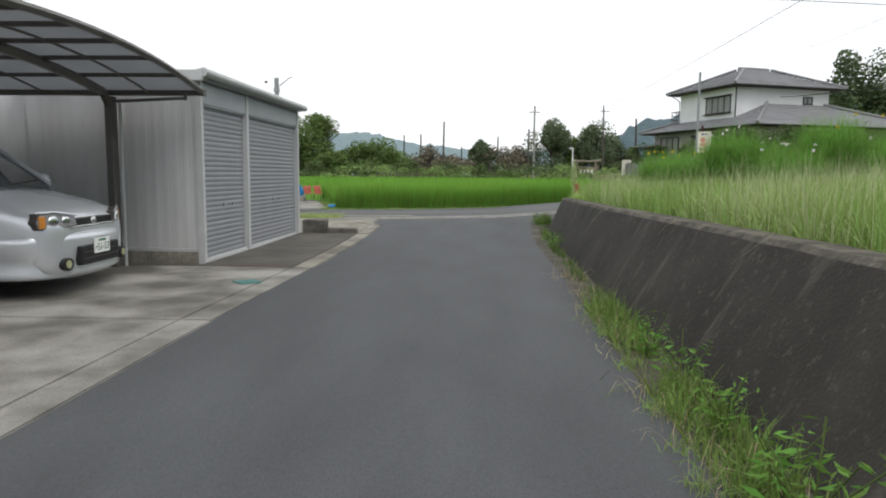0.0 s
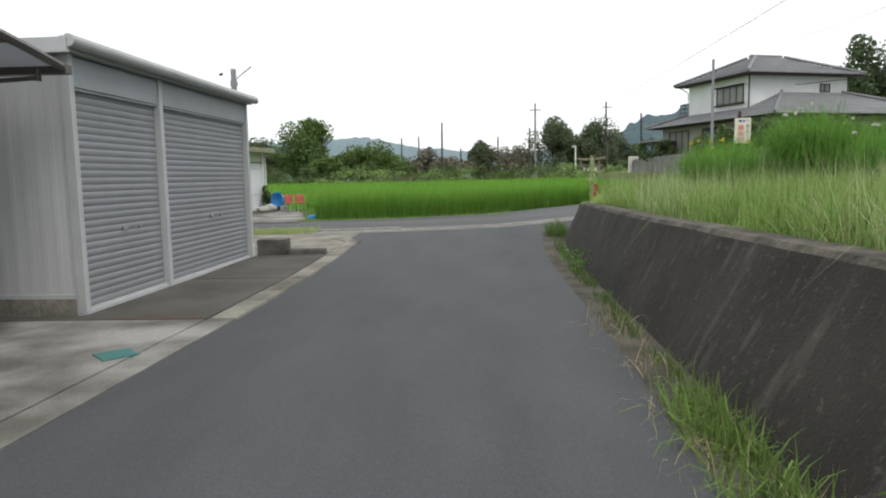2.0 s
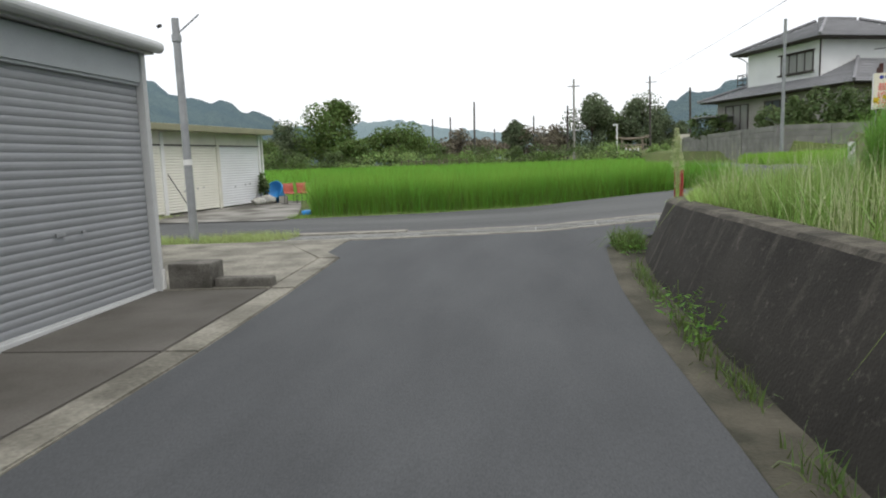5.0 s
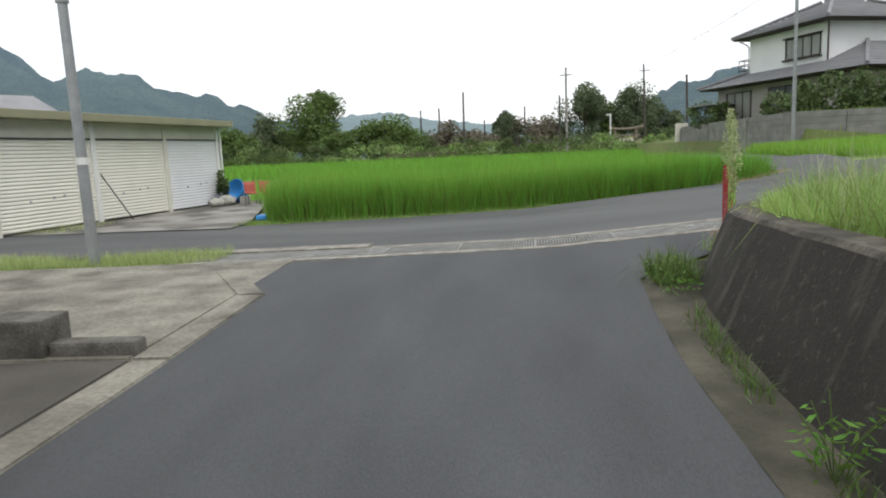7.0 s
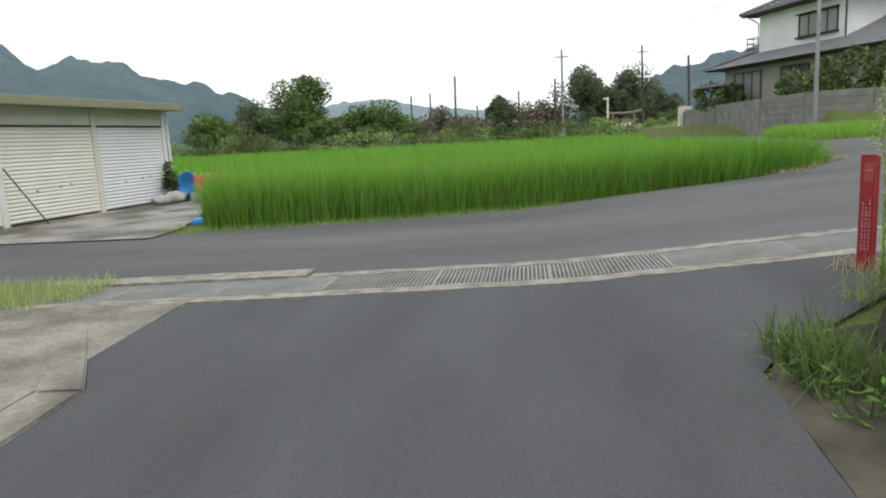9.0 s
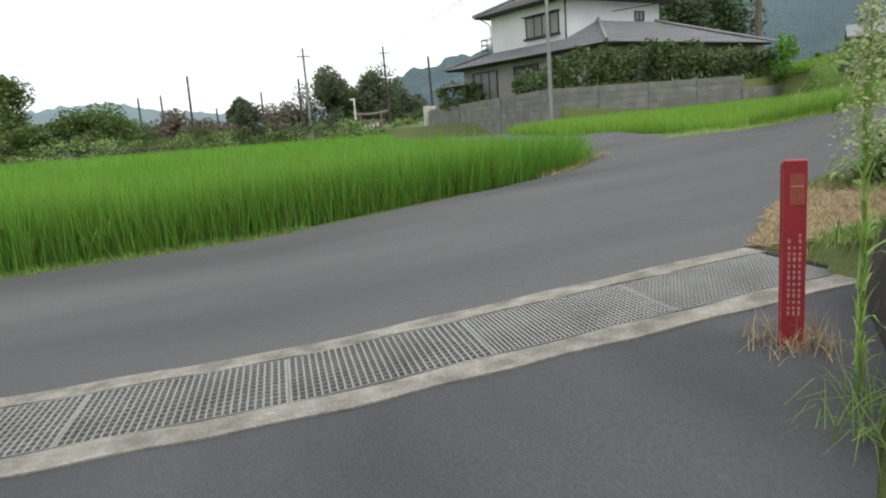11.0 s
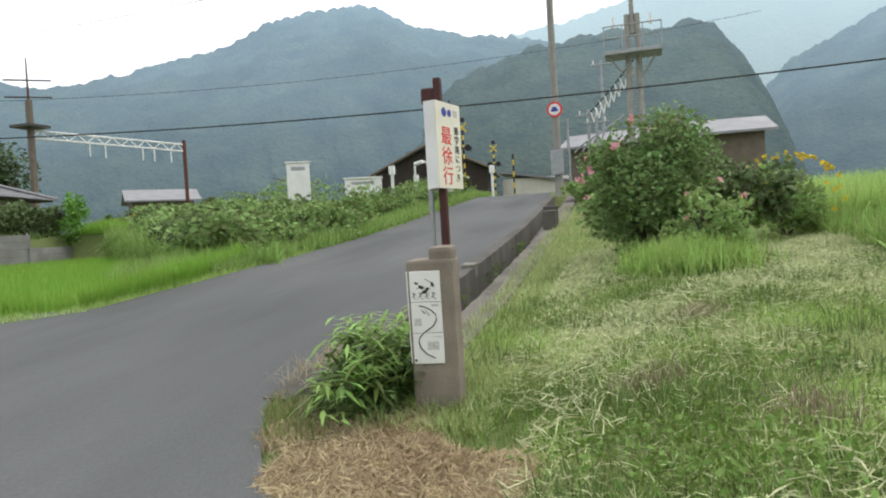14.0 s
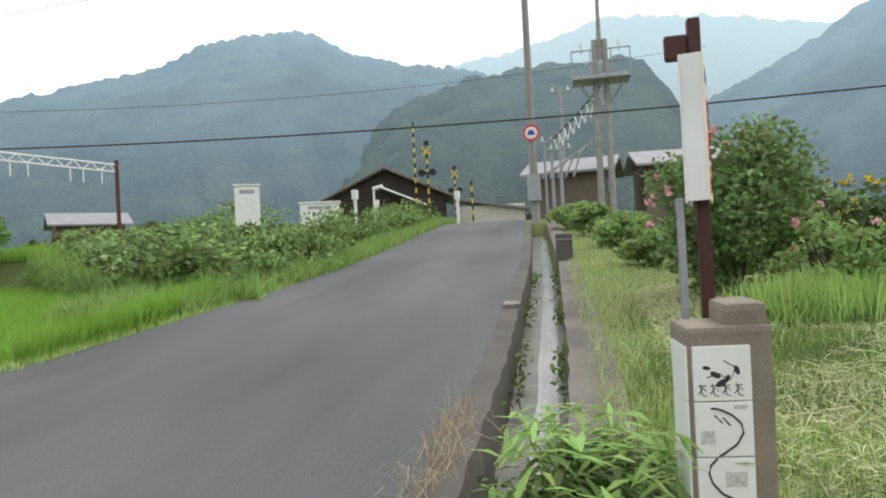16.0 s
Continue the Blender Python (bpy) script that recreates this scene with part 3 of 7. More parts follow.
# ---- retaining wall ----
foot = [(1.5, -8), (1.55, 0), (1.56, 2.8), (1.62, 6.6), (1.74, 10.2), (1.84, 14.0), (1.90, 14.9), (2.01, 15.6), (2.2, 16.2), (2.47, 16.65), (2.82, 17.05), (3.2, 17.47), (3.62, 17.98)]
tops = [0.98, 0.98, 0.97, 0.94, 0.895, 0.865, 0.86, 0.85, 0.83, 0.82, 0.82, 0.82, 0.82]
fine = []
for (a, za), (b, zb) in zip(zip(foot, tops), zip(foot[1:], tops[1:])):
    steps = max(2, int((Vector(b) - Vector(a)).length / 0.25))
    fine += [(a[0] + (b[0] - a[0]) * i / steps, a[1] + (b[1] - a[1]) * i / steps, za + (zb - za) * i / steps) for i in range(steps)]
fine.append((*foot[-1], tops[-1]))
co, rows = [], 9
for i, (x, y, z) in enumerate(fine):
    a, b = fine[max(i - 3, 0)], fine[min(i + 3, len(fine) - 1)]
    d = Vector((b[0] - a[0], b[1] - a[1])).normalized()
    nx, ny = d.y, -d.x
    lean = float(np.interp(y, (3, 6.6, 10.2, 14.6, 16.2, 17), (0.66, 0.6, 0.48, 0.42, 0.28, 0.16)))
    low = float(road_z(x, y)) - 0.15
    ring = [(lean * f, low + (z - low) * f) for f in (0, 0.25, 0.5, 0.75, 0.965)] + [(lean + 0.02, z), (lean + 0.23, z + 0.005), (lean + 0.25, z - 0.02), (lean + 0.26, low)]
    for off, h in ring:
        wob = 0.012 * noise.noise(Vector((x * 2, y * 2, h * 3)))
        co.append((x + nx * (off + wob), y + ny * (off + wob), h + wob * 0.5))
faces = [(i * rows + k, i * rows + (k + 1) % rows, (i + 1) * rows + (k + 1) % rows, (i + 1) * rows + k) for i in range(len(fine) - 1) for k in range(rows)]
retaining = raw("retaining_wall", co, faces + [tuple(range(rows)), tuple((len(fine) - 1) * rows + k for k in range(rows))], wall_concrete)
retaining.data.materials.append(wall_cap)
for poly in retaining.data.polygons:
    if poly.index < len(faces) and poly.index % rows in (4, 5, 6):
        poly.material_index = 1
tagged(retaining, "dark weathered concrete retaining wall with pale run-off streaks", "wall", kind="structure")

# ---- drain with steel gratings across the lane's mouth ----
drain = tagged(new("drain"), "concrete drain channel covered with steel gratings", "drain", kind="structure")


def drape(name, x0, x1, y0, y1, mt, lift=0.0, thick=0.12, parent=None, n=10):
    bm = bmesh.new()
    rows_ = []
    for i in range(n + 1):
        x = x0 + (x1 - x0) * i / n
        j1, j2 = 0.012 * math.sin(x * 9.3), 0.012 * math.sin(x * 7.7 + 1)
        zz = float(np.interp(x, ROAD_X, ROAD_Z)) + lift
        a, b = y0(x) + j1, y1(x) + j2
        rows_.append([bm.verts.new(p) for p in ((x, a, zz - thick), (x, a, zz), (x, b, zz), (x, b, zz - thick))])
    for u, v in zip(rows_, rows_[1:]):
        for k in range(4):
            bm.faces.new((u[k], u[(k + 1) % 4], v[(k + 1) % 4], v[k]))
    bm.faces.new(rows_[0]), bm.faces.new(rows_[-1])
    return part(name, bm, mt, parent)


def mid(x):
    return 18.80 - 0.055 * max(x, -1.4)


drape("channel_edge", -4.2, 3.95, lambda x: mid(x) - 0.52, lambda x: mid(x) - 0.335, concrete_pale, 0.014, 0.6, drain, 40)
drape("channel_edge", -1.4, 3.95, lambda x: mid(x) + 0.335, lambda x: mid(x) + 0.5, concrete_pale, 0.014, 0.6, drain, 30)
drape("channel_edge", -4.2, -1.42, lambda x: mid(x) + 0.335, lambda x: mid(x) + 0.66, concrete_pale, 0.035, 0.6, drain, 16)
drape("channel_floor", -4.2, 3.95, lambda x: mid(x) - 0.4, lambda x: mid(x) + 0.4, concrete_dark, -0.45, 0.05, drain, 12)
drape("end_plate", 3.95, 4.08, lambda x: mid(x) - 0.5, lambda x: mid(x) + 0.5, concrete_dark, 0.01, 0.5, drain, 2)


def grating_mesh(name, length, cross, bars):
    bm = bmesh.new()
    for i in range(bars + 1):
        y = -0.315 + 0.63 * i / bars
        box(bm, (0, y - 0.004, -0.045), (length, y + 0.004, 0))
    for i in range(cross + 1):
        x = length * i / cross
        wdt = 0.007 if i in (0, cross) else 0.005
        box(bm, (x - wdt, -0.32, -0.03), (x + wdt, 0.32, 0.001))
    me = bpy.data.meshes.new(name)
    bm.to_mesh(me)
    bm.free()
    me.materials.append(grating_steel)
    return me


coarse = grating_mesh("grating", 0.985, 27, 12)
dense = grating_mesh("grating_dense", 0.985, 40, 16)
x = -4.1
while x < 3.9:
    ob = new("grating", dense if (x < -1.5 or x > 1.7) else coarse)
    ob.parent = drain
    z0, z1 = (float(np.interp(v, ROAD_X, ROAD_Z)) for v in (x, x + 1))
    ob.matrix_basis = pose(x, mid(x), z0 + 0.012, 0, -math.degrees(math.atan2(z1 - z0, 1)), math.degrees(math.atan2(mid(x + 1) - mid(x), 1)))
    x += 1.0

# ---- open ditch beside the rising road ----
ditch = tagged(new("ditch"), "narrow open concrete ditch with shallow water", "ditch", kind="structure")
drape("ditch_wall", 6.6, 30, lambda x: 20.76 + ditch_dy(x), lambda x: 20.98 + ditch_dy(x), concrete_dark, 0.012, 0.75, ditch, 70)
drape("ditch_wall", 6.5, 30, lambda x: 19.80 + ditch_dy(x), lambda x: 20.2 + ditch_dy(x), concrete_kerb, 0.03, 0.8, ditch, 70)
drape("ditch_floor", 6.15, 30, lambda x: 20.19 + ditch_dy(x), lambda x: 20.79 + ditch_dy(x), ditch_bed, -0.5, 0.1, ditch, 40)
drape("ditch_water", 6.2, 30, lambda x: 20.3 + ditch_dy(x), lambda x: 20.52 + ditch_dy(x), water, -0.485, 0.02, ditch, 40)
for xa in (12.6,):
    drape("ditch_block", xa, xa + 0.28, lambda x: 20.76 + ditch_dy(x), lambda x: 20.98 + ditch_dy(x), concrete_worn, 0.06, 0.2, ditch, 3)
for xa, hh in ((17.6, 0.45), (18.1, 0.52)):
    drape("ditch_pier", xa, xa + 0.2, lambda x: 19.9 + ditch_dy(x), lambda x: 20.22 + ditch_dy(x), concrete_dark, hh, 0.9, ditch, 3)

# concrete apron before the garages
sheet("apron", np.linspace(0, 1, 10), np.linspace(22.95, 31.2, 20), lambda x, y: np.full_like(x, 0.115), concrete,
      lambda gx, gy: (-9.5 + (gy - 24.6) * 0.18 + gx * (np.interp(gy, (22.9, 24, 28, 31.2), (-4.9, -4.9, -6.0, -7.0)) + 9.5 - (gy - 24.6) * 0.18), gy),
      label="pale concrete apron before the garages", category="paving", kind="structure")

# ---- storage shed with two shutters ----
SHED = pose(-3.69, 9.52, 0.05, 0, 0, -2.0)
shed = thing("storage_shed", "grey prefabricated steel shed with two roller shutters", "shed", SHED)
L, D, H = 4.9, 2.6, 2.72   # the front runs along local y, the body reaches to -x
for i in range(7):
    part("footing_block", box(bmesh.new(), (-0.05 - 0.39 * (i + 1) + 0.006, -0.02, -0.12), (-0.05 - 0.39 * i - 0.006, 0.14, 0.17), 0.008), concrete_worn, shed)


def ribbed(width, height, pitch=0.15, depth=0.0022):
    """A folded sheet in the x-z plane, from x = 0 to -width."""
    n = int(width / pitch)
    prof = []
    for i in range(n):
        a = i * pitch
        prof += [(a, 0), (a + pitch * 0.36, 0), (a + pitch * 0.44, depth), (a + pitch * 0.92, depth)]
    prof.append((width, 0))
    return prof


side = bmesh.new()
prof = ribbed(D - 0.08, H)
prism(side, [(-0.04 - a, 0.02 + b) for a, b in prof] + [(-0.04 - a, 0.06) for a, b in reversed(prof[::len(prof) - 1])], 0.2, H - 0.12, "z")
part("side_wall", side, shed_panel, shed)
part("side_sill", boxes(((-D, 0.0, 0.165), (-0.04, 0.03, 0.21))), shed_trim, shed)
part("back_wall", boxes(((-D, 0.05, 0.1), (-D + 0.05, L - 0.05, H - 0.1))), shed_panel, shed)
part("far_wall", boxes(((-D, L - 0.06, 0.1), (-0.05, L - 0.02, H - 0.1))), shed_panel, shed)
part("floor_sill", boxes(((-0.10, 0, -0.06), (0.015, L, 0.03)), bevel=0.005), shed_trim, shed, "pale steel threshold strip")
for y0, w in ((0.0, 0.075), (1.82, 0.085), (L - 0.08, 0.08)):
    part("post", boxes(((-0.06, y0, 0.0), (0.045, y0 + w, H - 0.06)), bevel=0.006), shed_trim, shed)
for i, (ya, yb) in enumerate(((0.075, 1.82), (1.905, L - 0.08))):
    part("lintel", boxes(((-0.06, ya, 2.30), (0.02, yb, H - 0.12)), ((-0.05, ya, 2.27), (0.005, yb, 2.30)), bevel=0.004), shed_fascia, shed)
roof = bmesh.new()
prism(roof, [(-D - 0.1, H - 0.12), (-D - 0.1, H - 0.06), (0.1, H + 0.02), (0.1, H - 0.1)], -0.12, L + 0.1, "y")
part("roof_deck", roof, shed_trim, shed)
gut = bmesh.new()
rod(gut, (0.15, -0.14, H - 0.01), (0.15, L + 0.12, H - 0.03), 0.062, seg=14)
box(gut, (0.05, -0.13, H - 0.05), (0.16, L + 0.11, H + 0.04), 0.01)
part("gutter", gut, shed_trim, shed, "rounded grey eaves gutter")
part("eaves_trim", boxes(((-D - 0.12, -0.17, H - 0.13), (0.14, -0.11, H + 0.02)), bevel=0.01), shed_trim, shed)
slat = bmesh.new()
prism(slat, [(0, 0), (0.006, 0.008), (0.011, 0.03), (0.011, 0.05), (0.006, 0.068), (0, 0.074), (-0.01, 0.074), (-0.01, 0)], 0, 1, "y")
slat_me = bpy.data.meshes.new("slat")
bmesh.ops.recalc_face_normals(slat, faces=slat.faces)
slat.to_mesh(slat_me)
slat.free()
slat_me.materials.append(shutter_grey)
for ya, yb in ((0.09, 1.81), (1.92, L - 0.09)):
    sh = part("shutter", boxes(((-0.055, ya, 0.03), (-0.04, yb, 2.29))), shutter_grey, shed, "closed grey roller shutter")
    for i in range(30):
        s = new("slat", slat_me)
        s.parent = sh
        s.matrix_basis = pose(-0.042, ya, 0.045 + i * 0.0752) @ Matrix.Diagonal((1, yb - ya, 1, 1))
    part("bottom_rail", boxes(((-0.045, ya, 0.022), (-0.012, yb, 0.05))), shed_trim, sh)
    ymid = (ya + yb) / 2
    part("lock", boxes(((-0.03, ymid - 0.06, 0.80), (-0.012, ymid + 0.06, 0.835)), bevel=0.003), galvanised, sh)
    part("latch", boxes(((-0.03, ymid + 0.3, 0.80), (-0.012, ymid + 0.34, 0.825)), bevel=0.003), galvanised, sh)
part("corner_bracket", boxes(((0.02, L - 0.04, 0.0), (0.05, L + 0.03, 0.25)), bevel=0.004), white_paint, shed)

# ---- carport ----
carport = thing("carport", "carport with a curved smoked roof on bronze aluminium posts", "carport", pose(0, 0, 0.03))
CX0, CX1 = -3.5, -9.4   # the roof runs from the open side to the wall side


def arch(s):
    """The roof's curve across y: s from 0 at the low rear eave to 1 at the front edge."""
    y = 9.2 - 6.0 * s
    return y, 2.43 + 0.62 * (s - s * s * 0.98) * 2.0 * (1 - 0.25 * s)


def roof_line(x, drop=0.0, s0=0.0, s1=1.0, n=20):
    return [(x, arch(s0 + (s1 - s0) * i / n)[0], arch(s0 + (s1 - s0) * i / n)[1] - drop) for i in range(n + 1)]


for xx in (-4.76, -8.4):
    part("post", boxes(((xx - 0.05, 9.07, -0.05), (xx + 0.05, 9.23, 2.36)), bevel=0.012), bronze, carport)
    part("beam", tube(bmesh.new(), [(xx, 9.15, 2.2)] + roof_line(xx, 0.07, 0.04, 0.95), 0.06, 6), bronze, carport)
part("downpipe", rods(((-4.655, 9.2, 0.0), (-4.655, 9.2, 2.35), 0.022)), shed_trim, carport)
part("arm", rods(((-4.7, 9.12, 2.29), (-3.7, 9.12, 2.34), 0.022), ((-3.7, 9.12, 2.31), (-3.7, 9.12, 2.42), 0.026)), bronze, carport)
for xx in (CX0, CX1):
    part("edge_frame", tube(bmesh.new(), roof_line(xx), 0.04, 6), bronze, carport)
part("gutter", boxes(((CX1, 9.16, 2.38), (CX0 + 0.04, 9.27, 2.47)), bevel=0.01), bronze, carport)
NS, NX = 8, 8
for k in range(1, NS + 1):
    y, z = arch(k / NS)
    part("purlin", boxes(((CX1, y - 0.02, z - 0.035), (CX0, y + 0.02, z + 0.012))), bronze, carport)
for j in range(1, NX):
    xx = CX0 + (CX1 - CX0) * j / NX
    part("rib", tube(bmesh.new(), roof_line(xx, 0.012), 0.016, 5), bronze, carport)
for k in range(NS):
    for j in range(NX):
        xa, xb = CX0 + (CX1 - CX0) * j / NX - 0.002, CX0 + (CX1 - CX0) * (j + 1) / NX + 0.002
        ps = [arch((k + f) / NS) for f in (0.004, 0.5, 0.996)]
        vs = [(x, y, z + 0.012) for y, z in ps for x in (xa, xb)] + [(x, y, z + 0.016) for y, z in ps for x in (xa, xb)]
        fs = [(0, 1, 3, 2), (2, 3, 5, 4), (6, 8, 9, 7), (8, 10, 11, 9), (0, 2, 8, 6), (1, 7, 9, 3), (2, 4, 10, 8), (3, 9, 11, 5), (0, 6, 7, 1), (4, 5, 11, 10)]
        raw("roof_panel", vs, fs, carport_sheet, carport)
# the wall behind the carport
bm = bmesh.new()
prof = ribbed(4.2, 2.3)
prism(bm, [(-6.0 - a, 9.72 - b) for a, b in prof] + [(-10.2, 9.8), (-6.0, 9.8)], 0.12, 2.5, "z")
tagged(part("wall_back", bm, shed_panel), "plain grey ribbed steel wall behind the carport", "wall", kind="structure")
tagged(part("wall_yard", boxes(((-10.3, -7, 0), (-10.1, 9.8, 2.4)), ((-10.3, -7.2, 0), (3, -7, 2.4))), block_concrete), "plain concrete yard wall", "wall", kind="structure")

# ---- minivan, nose to +x in its own frame ----
van = thing("minivan", "silver minivan parked nose out under the carport", "car", pose(-4.11, 7.36, 0.05, 0, 0, 2.0))
VW = 0.845


def loft(secs, mt, name, parent, label="", sub=0):
    """Skins a body from cross sections (x, half-outline of (y, z)), mirrored."""
    bm = bmesh.new()
    rows_ = []
    for x, half in secs:
        full = [(y, z) for y, z in half] + [(-y, z) for y, z in reversed(half)]
        rows_.append([bm.verts.new((x, y, z)) for y, z in full])
    n = len(rows_[0])
    for u, v in zip(rows_, rows_[1:]):
        for k in range(n):
            bm.faces.new((u[k], u[(k + 1) % n], v[(k + 1) % n], v[k]))
    bm.faces.new(rows_[0]), bm.faces.new(list(reversed(rows_[-1])))
    ob = part(name, bm, mt, parent, label, smooth=True)
    if sub:
        md = ob.modifiers.new("round", "SUBSURF")
        md.levels = md.render_levels = sub
    return ob


def sec(x, w, zlo, zbelt, ztop, wtop, bow=0.0):
    return (x, [(0.0, ztop), (wtop * 0.6, ztop - 0.01), (wtop, ztop - 0.05), (w * 0.985, zbelt), (w, zbelt - 0.2), (w, zlo + 0.18), (w * 0.96, zlo), (0.0, zlo)])


loft([sec(-4.5, 0.78, 0.32, 1.02, 1.12, 0.72), sec(-4.45, VW, 0.24, 1.06, 1.18, 0.78), sec(-3.0, VW, 0.22, 1.07, 1.20, 0.80), sec(-1.6, VW, 0.22, 1.07, 1.20, 0.80),
      sec(-0.95, VW, 0.21, 1.02, 1.15, 0.79), sec(-0.5, VW, 0.20, 0.94, 1.06, 0.78), sec(-0.22, 0.84, 0.18, 0.87, 0.98, 0.77), sec(-0.08, 0.81, 0.17, 0.82, 0.93, 0.74),
      sec(-0.015, 0.76, 0.17, 0.77, 0.87, 0.68), sec(0.03, 0.66, 0.18, 0.70, 0.80, 0.60), sec(0.04, 0.5, 0.2, 0.66, 0.74, 0.46)], silver_paint, "body", van, sub=1)
loft([(-4.42, [(0, 1.80), (0.55, 1.79), (0.66, 1.72), (0.78, 1.12), (0.78, 1.05), (0, 1.05)]), (-2.6, [(0, 1.86), (0.58, 1.85), (0.69, 1.77), (0.80, 1.14), (0.80, 1.05), (0, 1.05)]),
      (-1.75, [(0, 1.83), (0.57, 1.82), (0.67, 1.74), (0.79, 1.14), (0.80, 1.05), (0, 1.05)]), (-1.35, [(0, 1.56), (0.60, 1.54), (0.69, 1.49), (0.79, 1.14), (0.80, 1.05), (0, 1.05)]),
      (-0.85, [(0, 1.17), (0.62, 1.135), (0.70, 1.12), (0.76, 1.08), (0.78, 1.02), (0, 1.0)])], window_glass, "windscreen", van, "dark tinted glass cabin")
loft([(-4.43, [(0, 1.83), (0.5, 1.83), (0.67, 1.74), (0.6, 1.68), (0, 1.68)]), (-2.6, [(0, 1.88), (0.55, 1.875), (0.70, 1.79), (0.6, 1.72), (0, 1.72)]),
      (-1.75, [(0, 1.855), (0.54, 1.845), (0.69, 1.76), (0.6, 1.7), (0, 1.7)]), (-1.58, [(0, 1.77), (0.5, 1.76), (0.68, 1.69), (0.6, 1.64), (0, 1.62)])], silver_paint, "roof_panel", van)
for s in (1, -1):
    part("pillar", tube(bmesh.new(), [(-1.75, s * 0.69, 1.75), (-1.35, s * 0.71, 1.51), (-0.84, s * 0.745, 1.14)], 0.035, 6), silver_paint, van)
    hl = new("headlight")
    hl.parent, hl.matrix_basis = van, pose(0.062, s * 0.41, -0.01, 0, 0, s * 22) @ Matrix.Diagonal((1, 1.06, 1.04, 1))
    hl["label"] = "clear headlight with amber corner"
    outline = [(0.0, 0.725), (0.30, 0.695), (0.43, 0.70), (0.45, 0.77), (0.42, 0.86), (0.25, 0.865), (0.02, 0.825)]
    part("housing", prism(bmesh.new(), [(s * a, b) for a, b in outline], -0.20, 0.02), dark_metal, hl)
    part("lens", prism(bmesh.new(), [(s * (0.012 + a * 0.95), 0.78 + (b - 0.78) * 0.86) for a, b in outline], 0.02, 0.034), lamp_glass, hl)
    for q, rad in ((0.13, 0.052), (0.27, 0.062)):
        bm = bmesh.new()
        bmesh.ops.create_uvsphere(bm, u_segments=16, v_segments=8, radius=rad, matrix=Matrix.Translation((0.03, s * q, 0.775)) @ Matrix.Diagonal((0.28, 1, 1, 1)))
        part("reflector", bm, chrome, hl, smooth=True)
    part("turn_signal", boxes(((0.0, min(s * 0.355, s * 0.425), 0.715), (0.042, max(s * 0.355, s * 0.425), 0.835)), bevel=0.01), amber, hl)
    part("lamp_brow", tube(bmesh.new(), [(0.02, s * 0.0, 0.835), (0.025, s * 0.25, 0.875), (0.0, s * 0.44, 0.868)], 0.012, 6), silver_paint, hl)
    fg = part("fog_recess", rods(((-0.13, s * 0.585, 0.35), (-0.012, s * 0.60, 0.35), 0.085), seg=18), black, van)
    fg.matrix_basis = pose(0.088, 0, 0, 0, 0, 0) @ Matrix.Diagonal((1, 1, 0.8, 1)) @ pose(0, 0, 0.085)
    part("fog_lamp", rods(((-0.03, s * 0.597, 0.35), (0.084, s * 0.60, 0.35), 0.042), seg=16), fog_yellow, van)
    for wx in (-0.92, -3.7):
        wh = part("wheel", rods(((wx, s * 0.66, 0.31), (wx, s * 0.85, 0.31), 0.31), seg=28), rubber, van, "black tyre on alloy rim")
        part("rim", rods(((wx, s * 0.80, 0.31), (wx, s * 0.862, 0.31), 0.19), seg=20), galvanised, wh)
        part("wheel_arch", rods(((wx, s * 0.70, 0.33), (wx, s * 0.850, 0.33), 0.375), seg=28), black, van)
    mi = bmesh.new()
    bmesh.ops.create_uvsphere(mi, u_segments=12, v_segments=8, radius=0.1, matrix=Matrix.Translation((-1.05, s * 0.95, 1.2)) @ Matrix.Diagonal((0.7, 1.1, 0.9, 1)))
    part("wing_mirror", mi, silver_paint, van, smooth=True)
grille = part("grille", boxes(((-0.05, -0.42, 0.735), (0.042, 0.42, 0.815)), bevel=0.015), black, van, "black grille with chrome surround")
part("grille_trim", boxes(((-0.04, -0.45, 0.815), (0.044, 0.45, 0.83)), ((-0.04, -0.45, 0.72), (0.05, 0.45, 0.735)), bevel=0.005), chrome, van)
emb = bmesh.new()
bmesh.ops.create_uvsphere(emb, u_segments=16, v_segments=8, radius=0.055, matrix=Matrix.Translation((0.046, 0, 0.775)) @ Matrix.Diagonal((0.3, 1.15, 0.8, 1)))
part("emblem", emb, chrome, grille, smooth=True)
part("lower_intake", boxes(((-0.05, -0.42, 0.31), (0.118, 0.42, 0.52)), bevel=0.02), black, van)
part("intake_bar", boxes(((-0.04, -0.38, 0.37), (0.124, 0.38, 0.385)), ((-0.04, -0.38, 0.44), (0.124, 0.38, 0.452))), dark_metal, van)
plan = [(-0.62, 0.855), (-0.40, 0.85), (-0.22, 0.82), (-0.10, 0.74), (-0.02, 0.60), (0.03, 0.40), (0.05, 0.0)]
plan += [(a, -b) for a, b in reversed(plan[:-1])]
prof = [(0.19, -0.06), (0.20, 0.03), (0.235, 0.055), (0.27, 0.045), (0.40, 0.03), (0.43, 0.05), (0.56, 0.062), (0.635, 0.052), (0.665, 0.02), (0.67, -0.06)]
bm, rings = bmesh.new(), []
for k, (a, b) in enumerate(plan):
    p, q = plan[max(k - 1, 0)], plan[min(k + 1, len(plan) - 1)]
    d = Vector((q[0] - p[0], q[1] - p[1])).normalized()
    rings.append([bm.verts.new((a - d.y * o, b + d.x * o, z)) for z, o in prof])
for u, v in zip(rings, rings[1:]):
    for k in range(len(prof) - 1):
        bm.faces.new((u[k], u[k + 1], v[k + 1], v[k]))
bumper = part("bumper", bm, silver_paint, van, "silver bumper with a moulded lower lip", smooth=True)
md = bumper.modifiers.new("round", "SUBSURF")
md.levels = md.render_levels = 1
